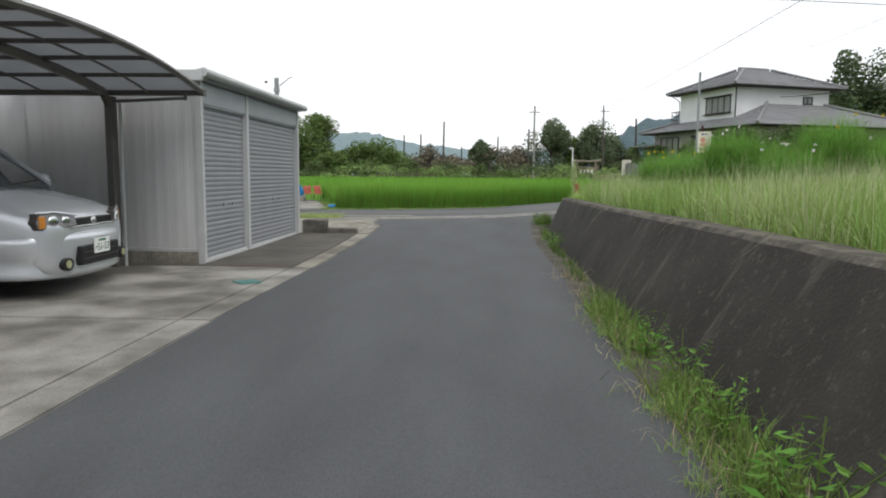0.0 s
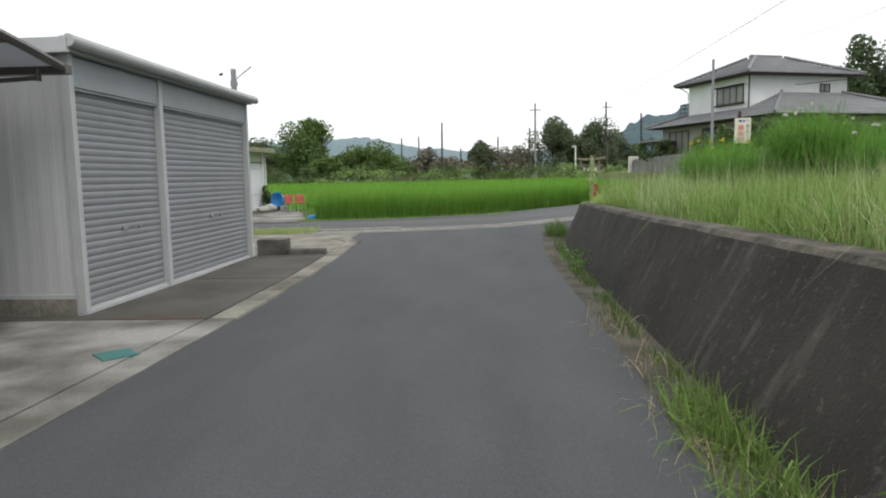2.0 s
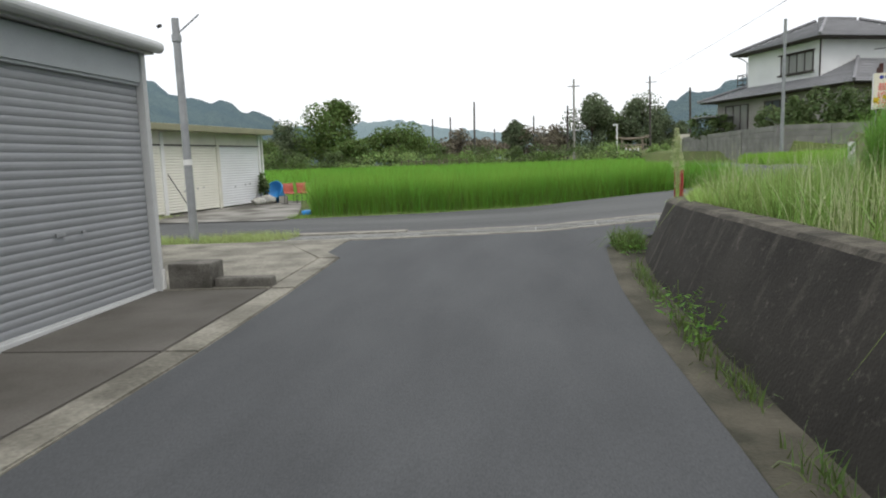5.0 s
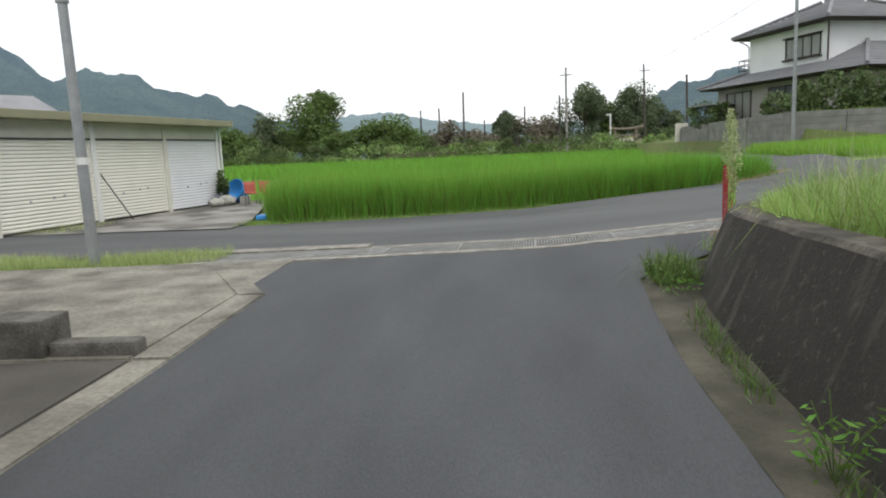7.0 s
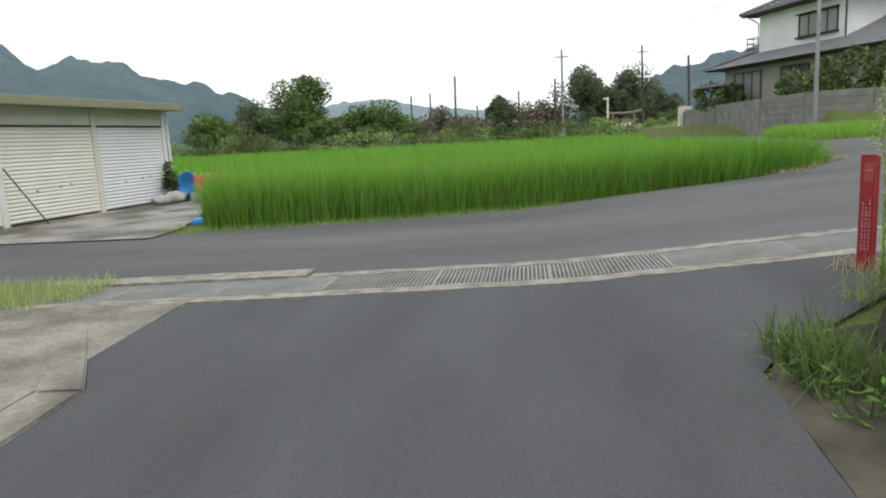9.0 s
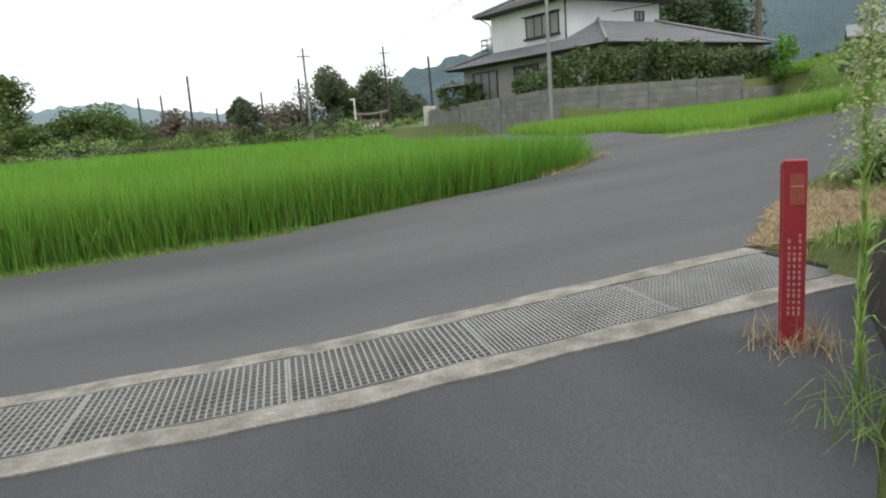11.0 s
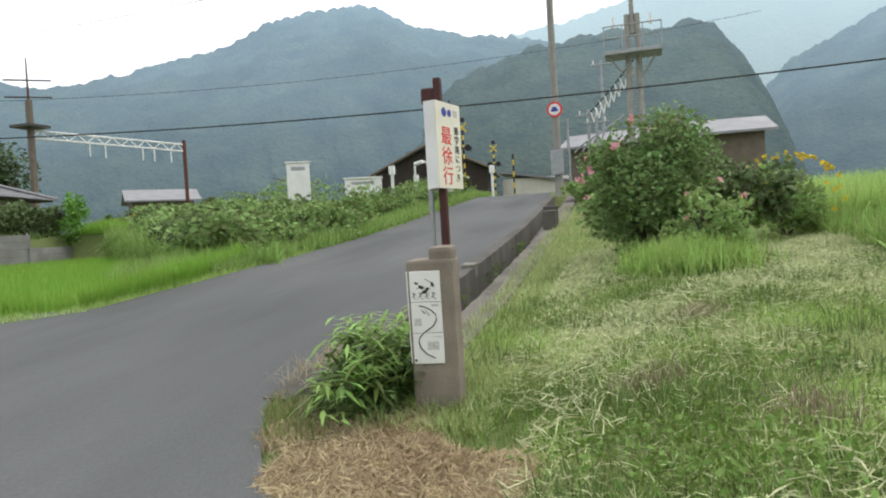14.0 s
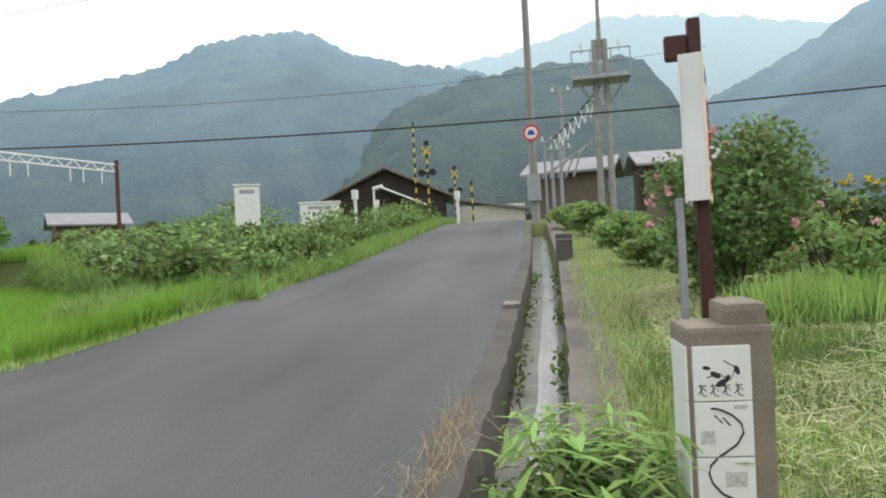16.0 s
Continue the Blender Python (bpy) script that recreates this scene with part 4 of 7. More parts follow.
plate = part("number_plate", boxes(((0.035, -0.165, 0.425), (0.05, 0.165, 0.59)), bevel=0.004), plate_white, van, "white number plate with green figures")
plate.matrix_basis = pose(0.085, 0, -0.01)


def text(body, size, mt, parent, m, label="", name="lettering", align="CENTER", depth=0.001):
    cu = bpy.data.curves.new(name, "FONT")
    cu.body, cu.size, cu.align_x, cu.align_y, cu.extrude = body, size, align, "CENTER", depth
    tmp = bpy.data.objects.new(name, cu)
    scene.collection.objects.link(tmp)
    dg = bpy.context.evaluated_depsgraph_get()
    me = bpy.data.meshes.new_from_object(tmp.evaluated_get(dg))
    bpy.data.objects.remove(tmp)
    me.materials.clear()
    ob = link(name, me, mt, parent, label)
    ob.matrix_basis = m
    return ob


text("51-53", 0.115, plate_green, plate, pose(0.0515, 0.018, 0.487, 90, 0, 90), name="figures")
part("plate_marks", boxes(((0.05, -0.085, 0.555), (0.0515, 0.075, 0.578)), ((0.05, -0.148, 0.475), (0.0515, -0.125, 0.50))), plate_green, plate)
part("wiper", tube(bmesh.new(), [(-0.62, -0.6, 1.14), (-0.68, -0.1, 1.19), (-0.75, 0.35, 1.22)], 0.010, 5), black, van)

# ---- yard fittings ----
mh = tagged(part("manhole_cover", rods(((-2.52, 7.95, 0.03), (-2.52, 7.95, 0.052), 0.19), seg=4), teal), "faded teal square drain lid set in the concrete", "drain lid")
mh.matrix_basis = pose(0, 0, 0)
blk = tagged(part("concrete_block", boxes(((-3.42, 14.40, 0.02), (-2.92, 14.76, 0.36)), bevel=0.02), concrete_block_grey), "dark stained concrete block at the yard's end", "block")
tagged(part("low_kerb", boxes(((-2.91, 14.44, 0.02), (-2.24, 14.62, 0.185)), bevel=0.03), concrete_block_grey), "low dark concrete kerb beside the yard", "kerb")
tagged(part("rust_strip", boxes(((-3.3, 9.28, 0.03), (-2.4, 9.325, 0.048))), rust_red), "rusty steel strip set across the concrete yard", "strip")

# ---- row of garages ----
GA = pose(-8.2, 30.5, 0.11, 0, 0, -10.2)
garage = thing("garage_row", "long low cream garage with three roller shutters", "garage", GA)


def wavy(ya, yb, z0, z1, pitch=0.08, depth=0.02):
    prof = []
    n = int((z1 - z0) / pitch)
    for i in range(n):
        z = z0 + i * pitch
        prof += [(0.0, z), (depth, z + pitch * 0.3), (depth, z + pitch * 0.7)]
    prof += [(0.0, z1), (-0.02, z1), (-0.02, z0)]
    return prism(bmesh.new(), prof, ya, yb, "y")


# local y runs along the front (towards -y away from the open end), +x faces the apron
edges_g = [0.0, -2.5, -5.15, -7.95]
for (a, b), mt in zip(zip(edges_g, edges_g[1:]), (shutter_white, shutter_cream, shutter_cream)):
    sh = part("shutter", wavy(b + 0.07, a - 0.07, 0.04, 1.98), mt, garage, "closed pale roller shutter")
    for q in (0.35, 0.6, 0.72):
        part("lock", boxes(((0.02, b + 2.5 * q - 0.03, 0.55 + q * 0.2), (0.03, b + 2.5 * q + 0.03, 0.60 + q * 0.2))), galvanised, sh)
for y0 in edges_g:
    part("post", boxes(((-0.1, y0 - 0.07, -0.05), (0.06, y0 + 0.07, 2.36)), bevel=0.008), white_paint if y0 in (0.0, -5.15) else cream_paint, garage)
part("lintel", boxes(((-0.08, -8.2, 1.98), (0.02, 0.0, 2.37)), bevel=0.005), cream_paint, garage)
part("lintel_rail", boxes(((0.0, -8.2, 1.96), (0.05, 0.0, 2.0))), dark_metal, garage)
part("roof_slab", boxes(((-5.0, -8.6, 2.37), (0.45, 0.35, 2.55)), bevel=0.015), olive_fascia, garage, "olive green flat roof edge")
part("side_wall", boxes(((-4.8, -0.1, -0.05), (-0.1, 0.04, 2.37))), cream_paint, garage)
part("back_wall", boxes(((-4.9, -8.2, -0.05), (-4.75, 0.0, 2.37)), ((-4.8, -8.25, -0.05), (-0.1, -8.1, 2.37))), cream_paint, garage)
part("downpipe", rods(((0.1, 0.1, 0.0), (0.1, 0.1, 2.37), 0.03)), white_paint, garage)


def on_apron(a, b, z=0.115):
    v = GA @ Vector((b, a, 0))
    return v.x, v.y, z


# the tub, chairs and clutter at the garage's open end
tub = thing("plastic_tub", "round blue plastic tub lying tilted on the apron", "tub", pose(*on_apron(-0.1, 0.6), 62, 0, -25) @ Matrix.Scale(0.78, 4) @ pose(0, 0, 0))
bm = bmesh.new()
prof = [(0.42, -0.02), (0.46, 0.33), (0.49, 0.345), (0.495, 0.325)]
ring = [[bm.verts.new((r * math.cos(k * math.tau / 28), r * math.sin(k * math.tau / 28) + 0.45, z)) for k in range(28)] for r, z in prof]
for u, v in zip(ring, ring[1:]):
    for k in range(28):
        bm.faces.new((u[k], u[(k + 1) % 28], v[(k + 1) % 28], v[k]))
bm.faces.new(ring[0])
ob = part("shell", bm, blue_plastic, tub, smooth=True)
ob.modifiers.new("wall", "SOLIDIFY").thickness = 0.012


def chair(m):
    t = thing("stacking_chair", "faded red moulded plastic chair on dark legs", "chair", m, "red chairs by the paddy")
    bm = bmesh.new()
    n = 8
    rows_ = []
    for i in range(n + 1):
        f = i / n
        if f < 0.5:
            y, z = 0.22 - 0.44 * f * 2, 0.42 - 0.03 * math.sin(f * math.tau)
        else:
            y, z = -0.22 - 0.10 * (f - 0.5) * 2, 0.42 + 0.42 * (f - 0.5) * 2
        rows_.append([bm.verts.new((x, y + 0.05 * abs(x) / 0.22 * (f > 0.5), z + 0.03 * (abs(x) / 0.22) ** 2)) for x in (-0.22, -0.15, 0, 0.15, 0.22)])
    for u, v in zip(rows_, rows_[1:]):
        for k in range(4):
            bm.faces.new((u[k], u[k + 1], v[k + 1], v[k]))
    s = part("seat", bm, red_plastic, t, smooth=True)
    s.modifiers.new("wall", "SOLIDIFY").thickness = 0.012
    for sx in (-0.19, 0.19):
        for sy in (0.18, -0.18):
            part("leg", rods(((sx, sy, 0.40), (sx * 1.1, sy * 1.2, 0.0), 0.012)), dark_metal, t)
    return t


c1 = chair(pose(-6.85, 29.6, 0.115, 0, 0, 215) @ Matrix.Scale(0.8, 4))
c2 = copy_thing(c1, pose(-6.42, 29.75, 0.115, 0, 0, 222))
for i, (a, b, r) in enumerate(((-0.55, 0.55, 0.22), (-0.95, 0.45, 0.18), (-0.2, 0.55, 0.16))):
    bm = bmesh.new()
    bmesh.ops.create_icosphere(bm, subdivisions=3, radius=r, matrix=Matrix.Diagonal((1.25, 1, 0.75, 1)))
    for v in bm.verts:
        v.co += v.co.normalized() * 0.35 * r * noise.noise(v.co * 9 + Vector((i, 0, 0)))
        v.co.z = max(v.co.z, -0.6 * r)
    ob = tagged(part("refuse_bag", bm, rag_white, smooth=True), "crumpled pale refuse bag on the apron", "bag", "bags on the apron")
    ob.matrix_basis = pose(*on_apron(a, b, 0.115 + 0.6 * r), 0, 0, i * 40)
pl = thing("potted_plant", "leafy dark potted plant beside the garage post", "plant", pose(*on_apron(-0.2, 0.3)))
part("pot", rods(((0, 0, 0), (0, 0, 0.25), 0.10, 0.14), seg=14), rust_red, pl)
leaves("foliage", clump_points(260, (0, 0, 0.75), (0.25, 0.25, 0.5)), 0.16, leaf_hedge, pl)
part("stem", rods(((0, 0, 0.2), (0.03, 0.02, 0.9), 0.012)), bark, pl)
box_b = tagged(part("cardboard_box", boxes(((-0.15, -0.12, 0), (0.15, 0.12, 0.24)), bevel=0.01), rag_white), "small pale box beside the blue tub", "box")
box_b.matrix_basis = pose(*on_apron(-0.15, 0.95), 0, 0, 20)
stick = tagged(part("pole_stick", rods(((0, 0, 0), (-0.42, -0.5, 1.15), 0.014)), dark_metal), "thin dark stick leaning on the garage shutter", "stick")
stick.matrix_basis = pose(*on_apron(-4.6, 0.5))
tagged(part("blue_bag", boxes(((-4.95, 24.5, 0.10), (-4.7, 24.85, 0.22)), bevel=0.05), blue_plastic), "small blue plastic bag at the paddy's corner", "bag")

# ---- leaning grey lamp post by the yard ----
lp = thing("utility_post", "grey steel post with a small bracket by the drain", "pole", pose(-5.08, 18.6, 0.09, 0, 0, 0))
top = Vector((-0.03, 0.0, 3.85))
part("pole", rods(((0, 0, -0.2), top, 0.075, 0.06), seg=14), galvanised, lp)
part("label_band", rods((top * 0.36, top * 0.385, 0.076), seg=14), white_paint, lp)
part("bracket", rods((top * 0.93, top * 0.98 + Vector((0.42, 0, 0.12)), 0.014), (top * 0.9, top * 0.93 + Vector((0.0, 0.0, 0.0)), 0.085)), galvanised, lp)
part("insulator", rods((top + Vector((-0.32, 0, -0.12)), top + Vector((-0.25, 0, -0.10)), 0.03)), dark_metal, lp)

# ---- red marker post ----
rp = thing("marker_post", "red plastic marker post with faded white lettering", "post", pose(2.99, 17.68, 0.345, 0, 0, 50))
part("post_half", boxes(((-0.062, -0.045, -0.1), (-0.002, 0.045, 0.815)), bevel=0.006), red_paint, rp)
part("post_half", boxes(((0.004, -0.05, -0.1), (0.055, 0.05, 0.80)), bevel=0.006), red_paint, rp)
part("reflector", boxes(((-0.0645, -0.035, 0.63), (-0.061, 0.02, 0.76)), bevel=0.002), red_plastic, rp, "faded paler reflector")
marks = bmesh.new()
for col, n in ((-0.026, 14), (-0.006, 12), (0.014, 13)):
    for i in range(n):
        box(marks, (-0.0642, col, 0.16 + i * 0.026), (-0.0622, col + 0.009, 0.172 + i * 0.026 + 0.006 * (i % 3 == 0)))
part("faded_lettering", marks, faded_white, rp)
part("name_tag", boxes(((-0.0665, -0.03, 0.705), (-0.0645, 0.015, 0.712))), faded_white, rp)

# ---- trail marker stone ----
st = thing("trail_marker", "squat brown stone marker with three white picture tiles", "stone marker", pose(6.42, 19.64, 0.58, 0, -2, 6))
bm = bmesh.new()
box(bm, (0.0, -0.19, -0.2), (0.24, 0.115, 0.98), 0.02)
part("stone_body", bm, stone, st)
bm = bmesh.new()
box(bm, (0.02, -0.185, 0.9), (0.235, -0.03, 1.06), 0.03)
part("stone_top", bm, stone, st)
for i in range(3):
    tl = part("tile", boxes(((-0.014, -0.105, 0.315 + 0.2 * i), (0.004, 0.095, 0.511 + 0.2 * i)), bevel=0.004), ceramic, st, "white glazed picture tile")
    part("side_tile", boxes(((0.004, 0.11, 0.315 + 0.2 * i), (0.2, 0.119, 0.511 + 0.2 * i)), bevel=0.003), ceramic, st, "white glazed tile on the stone's side")
    x = -0.0152
    if i == 2:
        bm = bmesh.new()
        for cy, cz, a, r in ((0.02, 0.09, 30, 0.02), (-0.02, 0.075, 120, 0.016), (-0.055, 0.105, 70, 0.018), (0.0, 0.06, 150, 0.022), (0.05, 0.115, 10, 0.015)):
            m = Matrix.Translation((x, cy, 0.72 + cz)) @ Matrix.Rotation(radians(a), 4, "X") @ Matrix.Diagonal((0.05, 1, 0.5, 1))
            bmesh.ops.create_uvsphere(bm, u_segments=10, v_segments=6, radius=r, matrix=m)
        tube(bm, [(x, 0.05, 0.80), (x, 0.01, 0.815), (x, -0.03, 0.79), (x, -0.05, 0.835), (x, -0.01, 0.86)], 0.0022, 4)
        part("leaf_picture", bm, ink, tl)
        bm = bmesh.new()
        for k in range(4):
            cy = 0.068 - k * 0.042
            tube(bm, [(x, cy + 0.014, 0.742), (x, cy - 0.004, 0.765), (x, cy - 0.014, 0.752)], 0.0018, 4)
            tube(bm, [(x, cy + 0.012, 0.770), (x, cy - 0.014, 0.772)], 0.0018, 4)
            tube(bm, [(x, cy + 0.006, 0.778), (x, cy, 0.738), (x, cy - 0.015, 0.733)], 0.0018, 4)
        part("brush_lettering", bm, ink, tl)
    elif i == 1:
        bm = bmesh.new()
        tube(bm, [(x, 0.04 - 0.0, 0.69), (x, 0.01, 0.685), (x, -0.03, 0.665), (x, -0.062, 0.635), (x, -0.068, 0.60), (x, -0.045, 0.56), (x, -0.01, 0.535), (x, 0.02, 0.516)], 0.004, 5)
        for cy, cz in ((0.03, 0.665), (0.015, 0.65), (0.0, 0.655), (-0.012, 0.64)):
            tube(bm, [(x, cy, cz), (x, cy - 0.012, cz - 0.012)], 0.0025, 4)
        part("route_line", bm, ink, tl)
        part("wash", boxes(((x, 0.03, 0.56), (x + 0.001, 0.08, 0.61))), ink_soft, tl)
        part("wash", boxes(((x, -0.085, 0.685), (x + 0.001, -0.04, 0.70))), ink_soft, tl)
    else:
        bm = bmesh.new()
        tube(bm, [(x, 0.024, 0.511), (x, 0.05, 0.485), (x, 0.056, 0.455), (x, 0.045, 0.42), (x, 0.01, 0.38), (x, -0.03, 0.36), (x, -0.045, 0.352)], 0.004, 5)
        part("route_line", bm, ink, tl)
        part("wash", boxes(((x, -0.075, 0.405), (x + 0.001, 0.0, 0.46))), ink_soft, tl)
        part("stamp", boxes(((x, 0.075, 0.33), (x + 0.001, 0.088, 0.345))), ink, tl)

# ---- slow-down sign ----
sg = thing("road_sign", "double-faced white slow-down sign with red writing on a brown post", "sign", pose(6.86, 19.62, 0.55))
part("post", boxes(((-0.10, -0.05, -0.3), (-0.045, 0.0, 2.24)), bevel=0.006), brown_post, sg)
part("post_head", boxes(((-0.09, 0.001, 2.07), (-0.055, 0.095, 2.18)), bevel=0.015), brown_post, sg)
part("support_post", boxes(((-0.085, 0.05, -0.2), (-0.05, 0.08, 1.5)), bevel=0.004), galvanised, sg, "pale grey support post")
W0, W1, Z0, Z1 = -0.175, 0.175, 1.48, 2.075

TURN_SIGN = pose(0.0, -0.02, 0, 0, 0, 78)
panel = part("panel", boxes(((-0.055, W0, Z0), (-0.043, W1, Z1)), bevel=0.003), sign_white, sg, "white sign panel with red and black writing")
panel.matrix_basis = TURN_SIGN
rear = part("rear_panel", boxes(((0.03, W0, Z0 - 0.01), (0.04, W1, Z1)), ((-0.043, W1 - 0.012, Z0), (0.03, W1, Z1)), bevel=0.003), white_paint, sg, "plain pale rear panel")
rear.matrix_basis = TURN_SIGN
RED = "\u6700\u5f90\u884c"
BLK = "\u901a\u5b66\u8def\u306b\u3064\u304d"
for i, ch in enumerate(RED):
    text(ch, 0.135, sign_red, panel, pose(-0.0565, 0.045, 1.835 - i * 0.138, 90, 0, -90) @ Matrix.Diagonal((1.15, 1, 1, 1)), name="red_character")
for i, ch in enumerate(BLK):
    text(ch, 0.062, ink, panel, pose(-0.0565, -0.105, 1.885 - i * 0.066, 90, 0, -90) @ Matrix.Diagonal((1.2, 1, 1, 1)), name="black_character")
emb = bmesh.new()
for cy, r in ((0.045, 0.036), (-0.01, 0.03)):
    bmesh.ops.create_uvsphere(emb, u_segments=12, v_segments=6, radius=r, matrix=Matrix.Translation((-0.056, cy * 1.4, 2.005)) @ Matrix.Diagonal((0.05, 1, 0.9, 1)))
part("blue_emblem", emb, sign_blue, panel)
part("grey_marks", boxes(((-0.0565, -0.13, 1.985), (-0.055, -0.07, 2.03))), ink_soft, panel)

# ---- the two-storey house ----
HA = 18.0
HS = pose(20.4, 53.1, 2.3, 0, 0, HA)
house = thing("house", "two-storey white plastered house with grey tiled hip roofs", "house", HS)


def hip(x0, x1, y0, y1, z, rise, run, name, label=""):
    """A hip roof over a rectangle, with rows of tiles as steps; run is how far in the slope goes."""
    rows_, bm = 14, bmesh.new()
    prev = None
    for i in range(rows_ + 1):
        f = i / rows_
        d, h = run * f, z + rise * f + 0.05 * math.sin(f * math.pi) * -1
        cur = [(x0 + d, y0 + d), (x1 - d, y0 + d), (x1 - d, y1 - d), (x0 + d, y1 - d)]
        if prev:
            pc, ph = prev
            for k in range(4):
                j = (k + 1) % 4
                quad = [(*pc[k], ph + 0.05), (*pc[j], ph + 0.05), (*cur[j], h), (*cur[k], h)]
                bm.faces.new([bm.verts.new(p) for p in quad])
                riser = [(*pc[k], ph), (*pc[j], ph), (*pc[j], ph + 0.05), (*pc[k], ph + 0.05)]
                bm.faces.new([bm.verts.new(p) for p in riser])
        prev = (cur, h)
    bm.faces.new([bm.verts.new((*p, prev[1])) for p in prev[0]])
    bm.faces.new([bm.verts.new((x, y, z)) for x, y in ((x0, y0), (x0, y1), (x1, y1), (x1, y0))])
    ob = part(name, bm, roof_tile, house, label)
    for (cx, cy), (dx, dy) in (((x0, y0), (1, 1)), ((x1, y0), (-1, 1)), ((x0, y1), (1, -1)), ((x1, y1), (-1, -1))):
        part("hip_ridge", tube(bmesh.new(), [(cx, cy, z + 0.1), (cx + dx * run * 0.5, cy + dy * run * 0.5, z + rise * 0.5 + 0.09), (cx + dx * run, cy + dy * run, z + rise + 0.1)], 0.11, 6), roof_tile, ob)
    return ob


hip(-0.1, 10.6, 0.0, 8.9, 6.1, 1.75, 4.0, "roof")
part("roof_ridge", boxes(((3.8, 4.25, 7.75), (6.7, 4.65, 8.12)), bevel=0.05), roof_tile, house)
hip(-1.7, 14.6, -4.5, 10.6, 2.75, 2.05, 5.4, "lower_roof")
part("upper_wall", boxes(((0.8, 0.9, 3.0), (9.7, 8.0, 6.12))), plaster, house)
part("ground_wall", boxes(((-0.6, -3.4, -0.4), (13.6, 9.6, 2.78))), plaster_grey, house)
part("eaves_board", boxes(((0.0, 0.1, 6.0), (10.5, 8.8, 6.1))), dark_wood, house)
part("eaves_board", boxes(((-1.55, -4.35, 2.66), (14.4, 10.4, 2.75))), dark_wood, house)


def house_window(lo, hi, axis, panes, mt=curtain_glass):
    """A framed window on a face: axis 'x' faces -x, 'y' faces -y."""
    w = new("window")
    w.parent = house
    u0, u1, v0, v1, s = lo[0], hi[0], lo[1], hi[1], lo[2]

    def put(a, b, c, d, out, depth):
        return ((s - out, a, c), (s + depth, b, d)) if axis == "x" else ((a, s - out, c), (b, s + depth, d))
    fr = bmesh.new()
    for a, b, c, d in ((u0, u1, v0 - 0.06, v0), (u0, u1, v1, v1 + 0.06), (u0 - 0.06, u0, v0 - 0.06, v1 + 0.06), (u1, u1 + 0.06, v0 - 0.06, v1 + 0.06)):
        box(fr, *put(a, b, c, d, 0.07, 0.02))
    for i in range(1, panes):
        u = u0 + (u1 - u0) * i / panes
        box(fr, *put(u - 0.03, u + 0.03, v0, v1, 0.05, 0.02))
    part("frame", fr, dark_wood, w)
    for i in range(panes):
        part("pane", box(bmesh.new(), *put(u0 + (u1 - u0) * i / panes + 0.03, u0 + (u1 - u0) * (i + 1) / panes - 0.03, v0, v1, 0.012, 0.01)), mt, w)
    return w


house_window((1.5, 4.15, 0.8), (4.4, 5.35, 0), "x", 4)
part("window_box", boxes(((0.55, 1.35, 4.0), (0.8, 4.55, 4.1)), ((0.55, 1.35, 5.4), (0.8, 4.55, 5.47)), bevel=0.01), dark_wood, house)
house_window((7.2, 4.9, 0.9), (8.0, 5.4, 0), "y", 2)
house_window((2.0, 0.9, -0.6), (4.2, 2.3, 0), "x", 3, window_glass)
house_window((6.0, 0.4, -0.6), (8.5, 2.3, 0), "x", 3)
house_window((2.0, 0.4, -3.4), (5.0, 2.3, 0), "y", 4, window_glass)
part("downpipe", tube(bmesh.new(), [(0.2, 8.5, 6.0), (0.5, 8.1, 5.7), (0.75, 8.05, 5.5), (0.75, 8.05, 3.6)], 0.045, 6), galvanised, house)
part("downpipe", rods(((0.74, 0.84, 3.6), (0.74, 0.84, 6.0), 0.05)), dark_wood, house)
bal = bmesh.new()
for yy in (8.1, 8.7, 9.3):
    rod(bal, (0.9, yy, 3.5), (0.9, yy, 4.7), 0.03)
for zz in (4.0, 4.35, 4.7):
    rod(bal, (0.9, 8.1, zz), (0.9, 9.4, zz), 0.03), rod(bal, (0.9, 9.4, zz), (4, 9.4, zz), 0.03)
part("balcony_rail", bal, dark_metal, house)
part("annex_roof", boxes(((-2.6, 7.5, 1.55), (-0.6, 10.0, 1.65)), bevel=0.02), roof_tile, house)

# garden wall of the house in cast courses
gw = thing("garden_wall", "tall grey weathered block wall round the house", "wall", kind="structure")
course = 0
for (xa, ya), (xb, yb) in (((15.9, 68), (14.7, 44.4)), ((14.7, 44.4), (24.5, 43.2)), ((24.5, 43.2), (33, 44.6))):
    ln = Vector((xb - xa, yb - ya)).length
    ang = math.degrees(math.atan2(yb - ya, xb - xa))
    tall = 2.05 if xa < 20 else 1.3
    w = new("wall_run")
    w.parent, w.matrix_basis = gw, pose(xa, ya, 0.35 if xa < 20 else 0.7, 0, 0, ang)
    part("footing", boxes(((0, -0.12, -0.6), (ln, 0.12, 0.75)), bevel=0.02), block_concrete, w)
    n = int(ln / 2.0)
    for r in range(int((tall - 0.75) / 0.3) + 1):
        for i in range(n):
            part("block", boxes(((ln * i / n + 0.01, -0.09, 0.76 + r * 0.3), (ln * (i + 1) / n - 0.01, 0.09, 1.05 + r * 0.3)), bevel=0.012), block_concrete, w)
    for i in range(0, n, 4):
        part("pier", boxes(((ln * i / n - 0.18, -0.16, -0.5), (ln * i / n + 0.18, 0.16, tall + 0.05)), bevel=0.02), block_concrete, w)
spo = thing("street_pole", "slim grey steel street pole before the garden wall", "pole", pose(14.65, 43.9, 0.5))
part("pole", rods(((0, 0, -0.3), (0, 0, 7.35), 0.10, 0.075), seg=12), galvanised, spo)
part("base_collar", rods(((0, 0, 0), (0, 0, 0.4), 0.13), seg=12), dark_metal, spo)
gp = thing("gate_post", "cream rendered gate post at the wall's end", "gate post", pose(16.0, 68.6, 0.2))
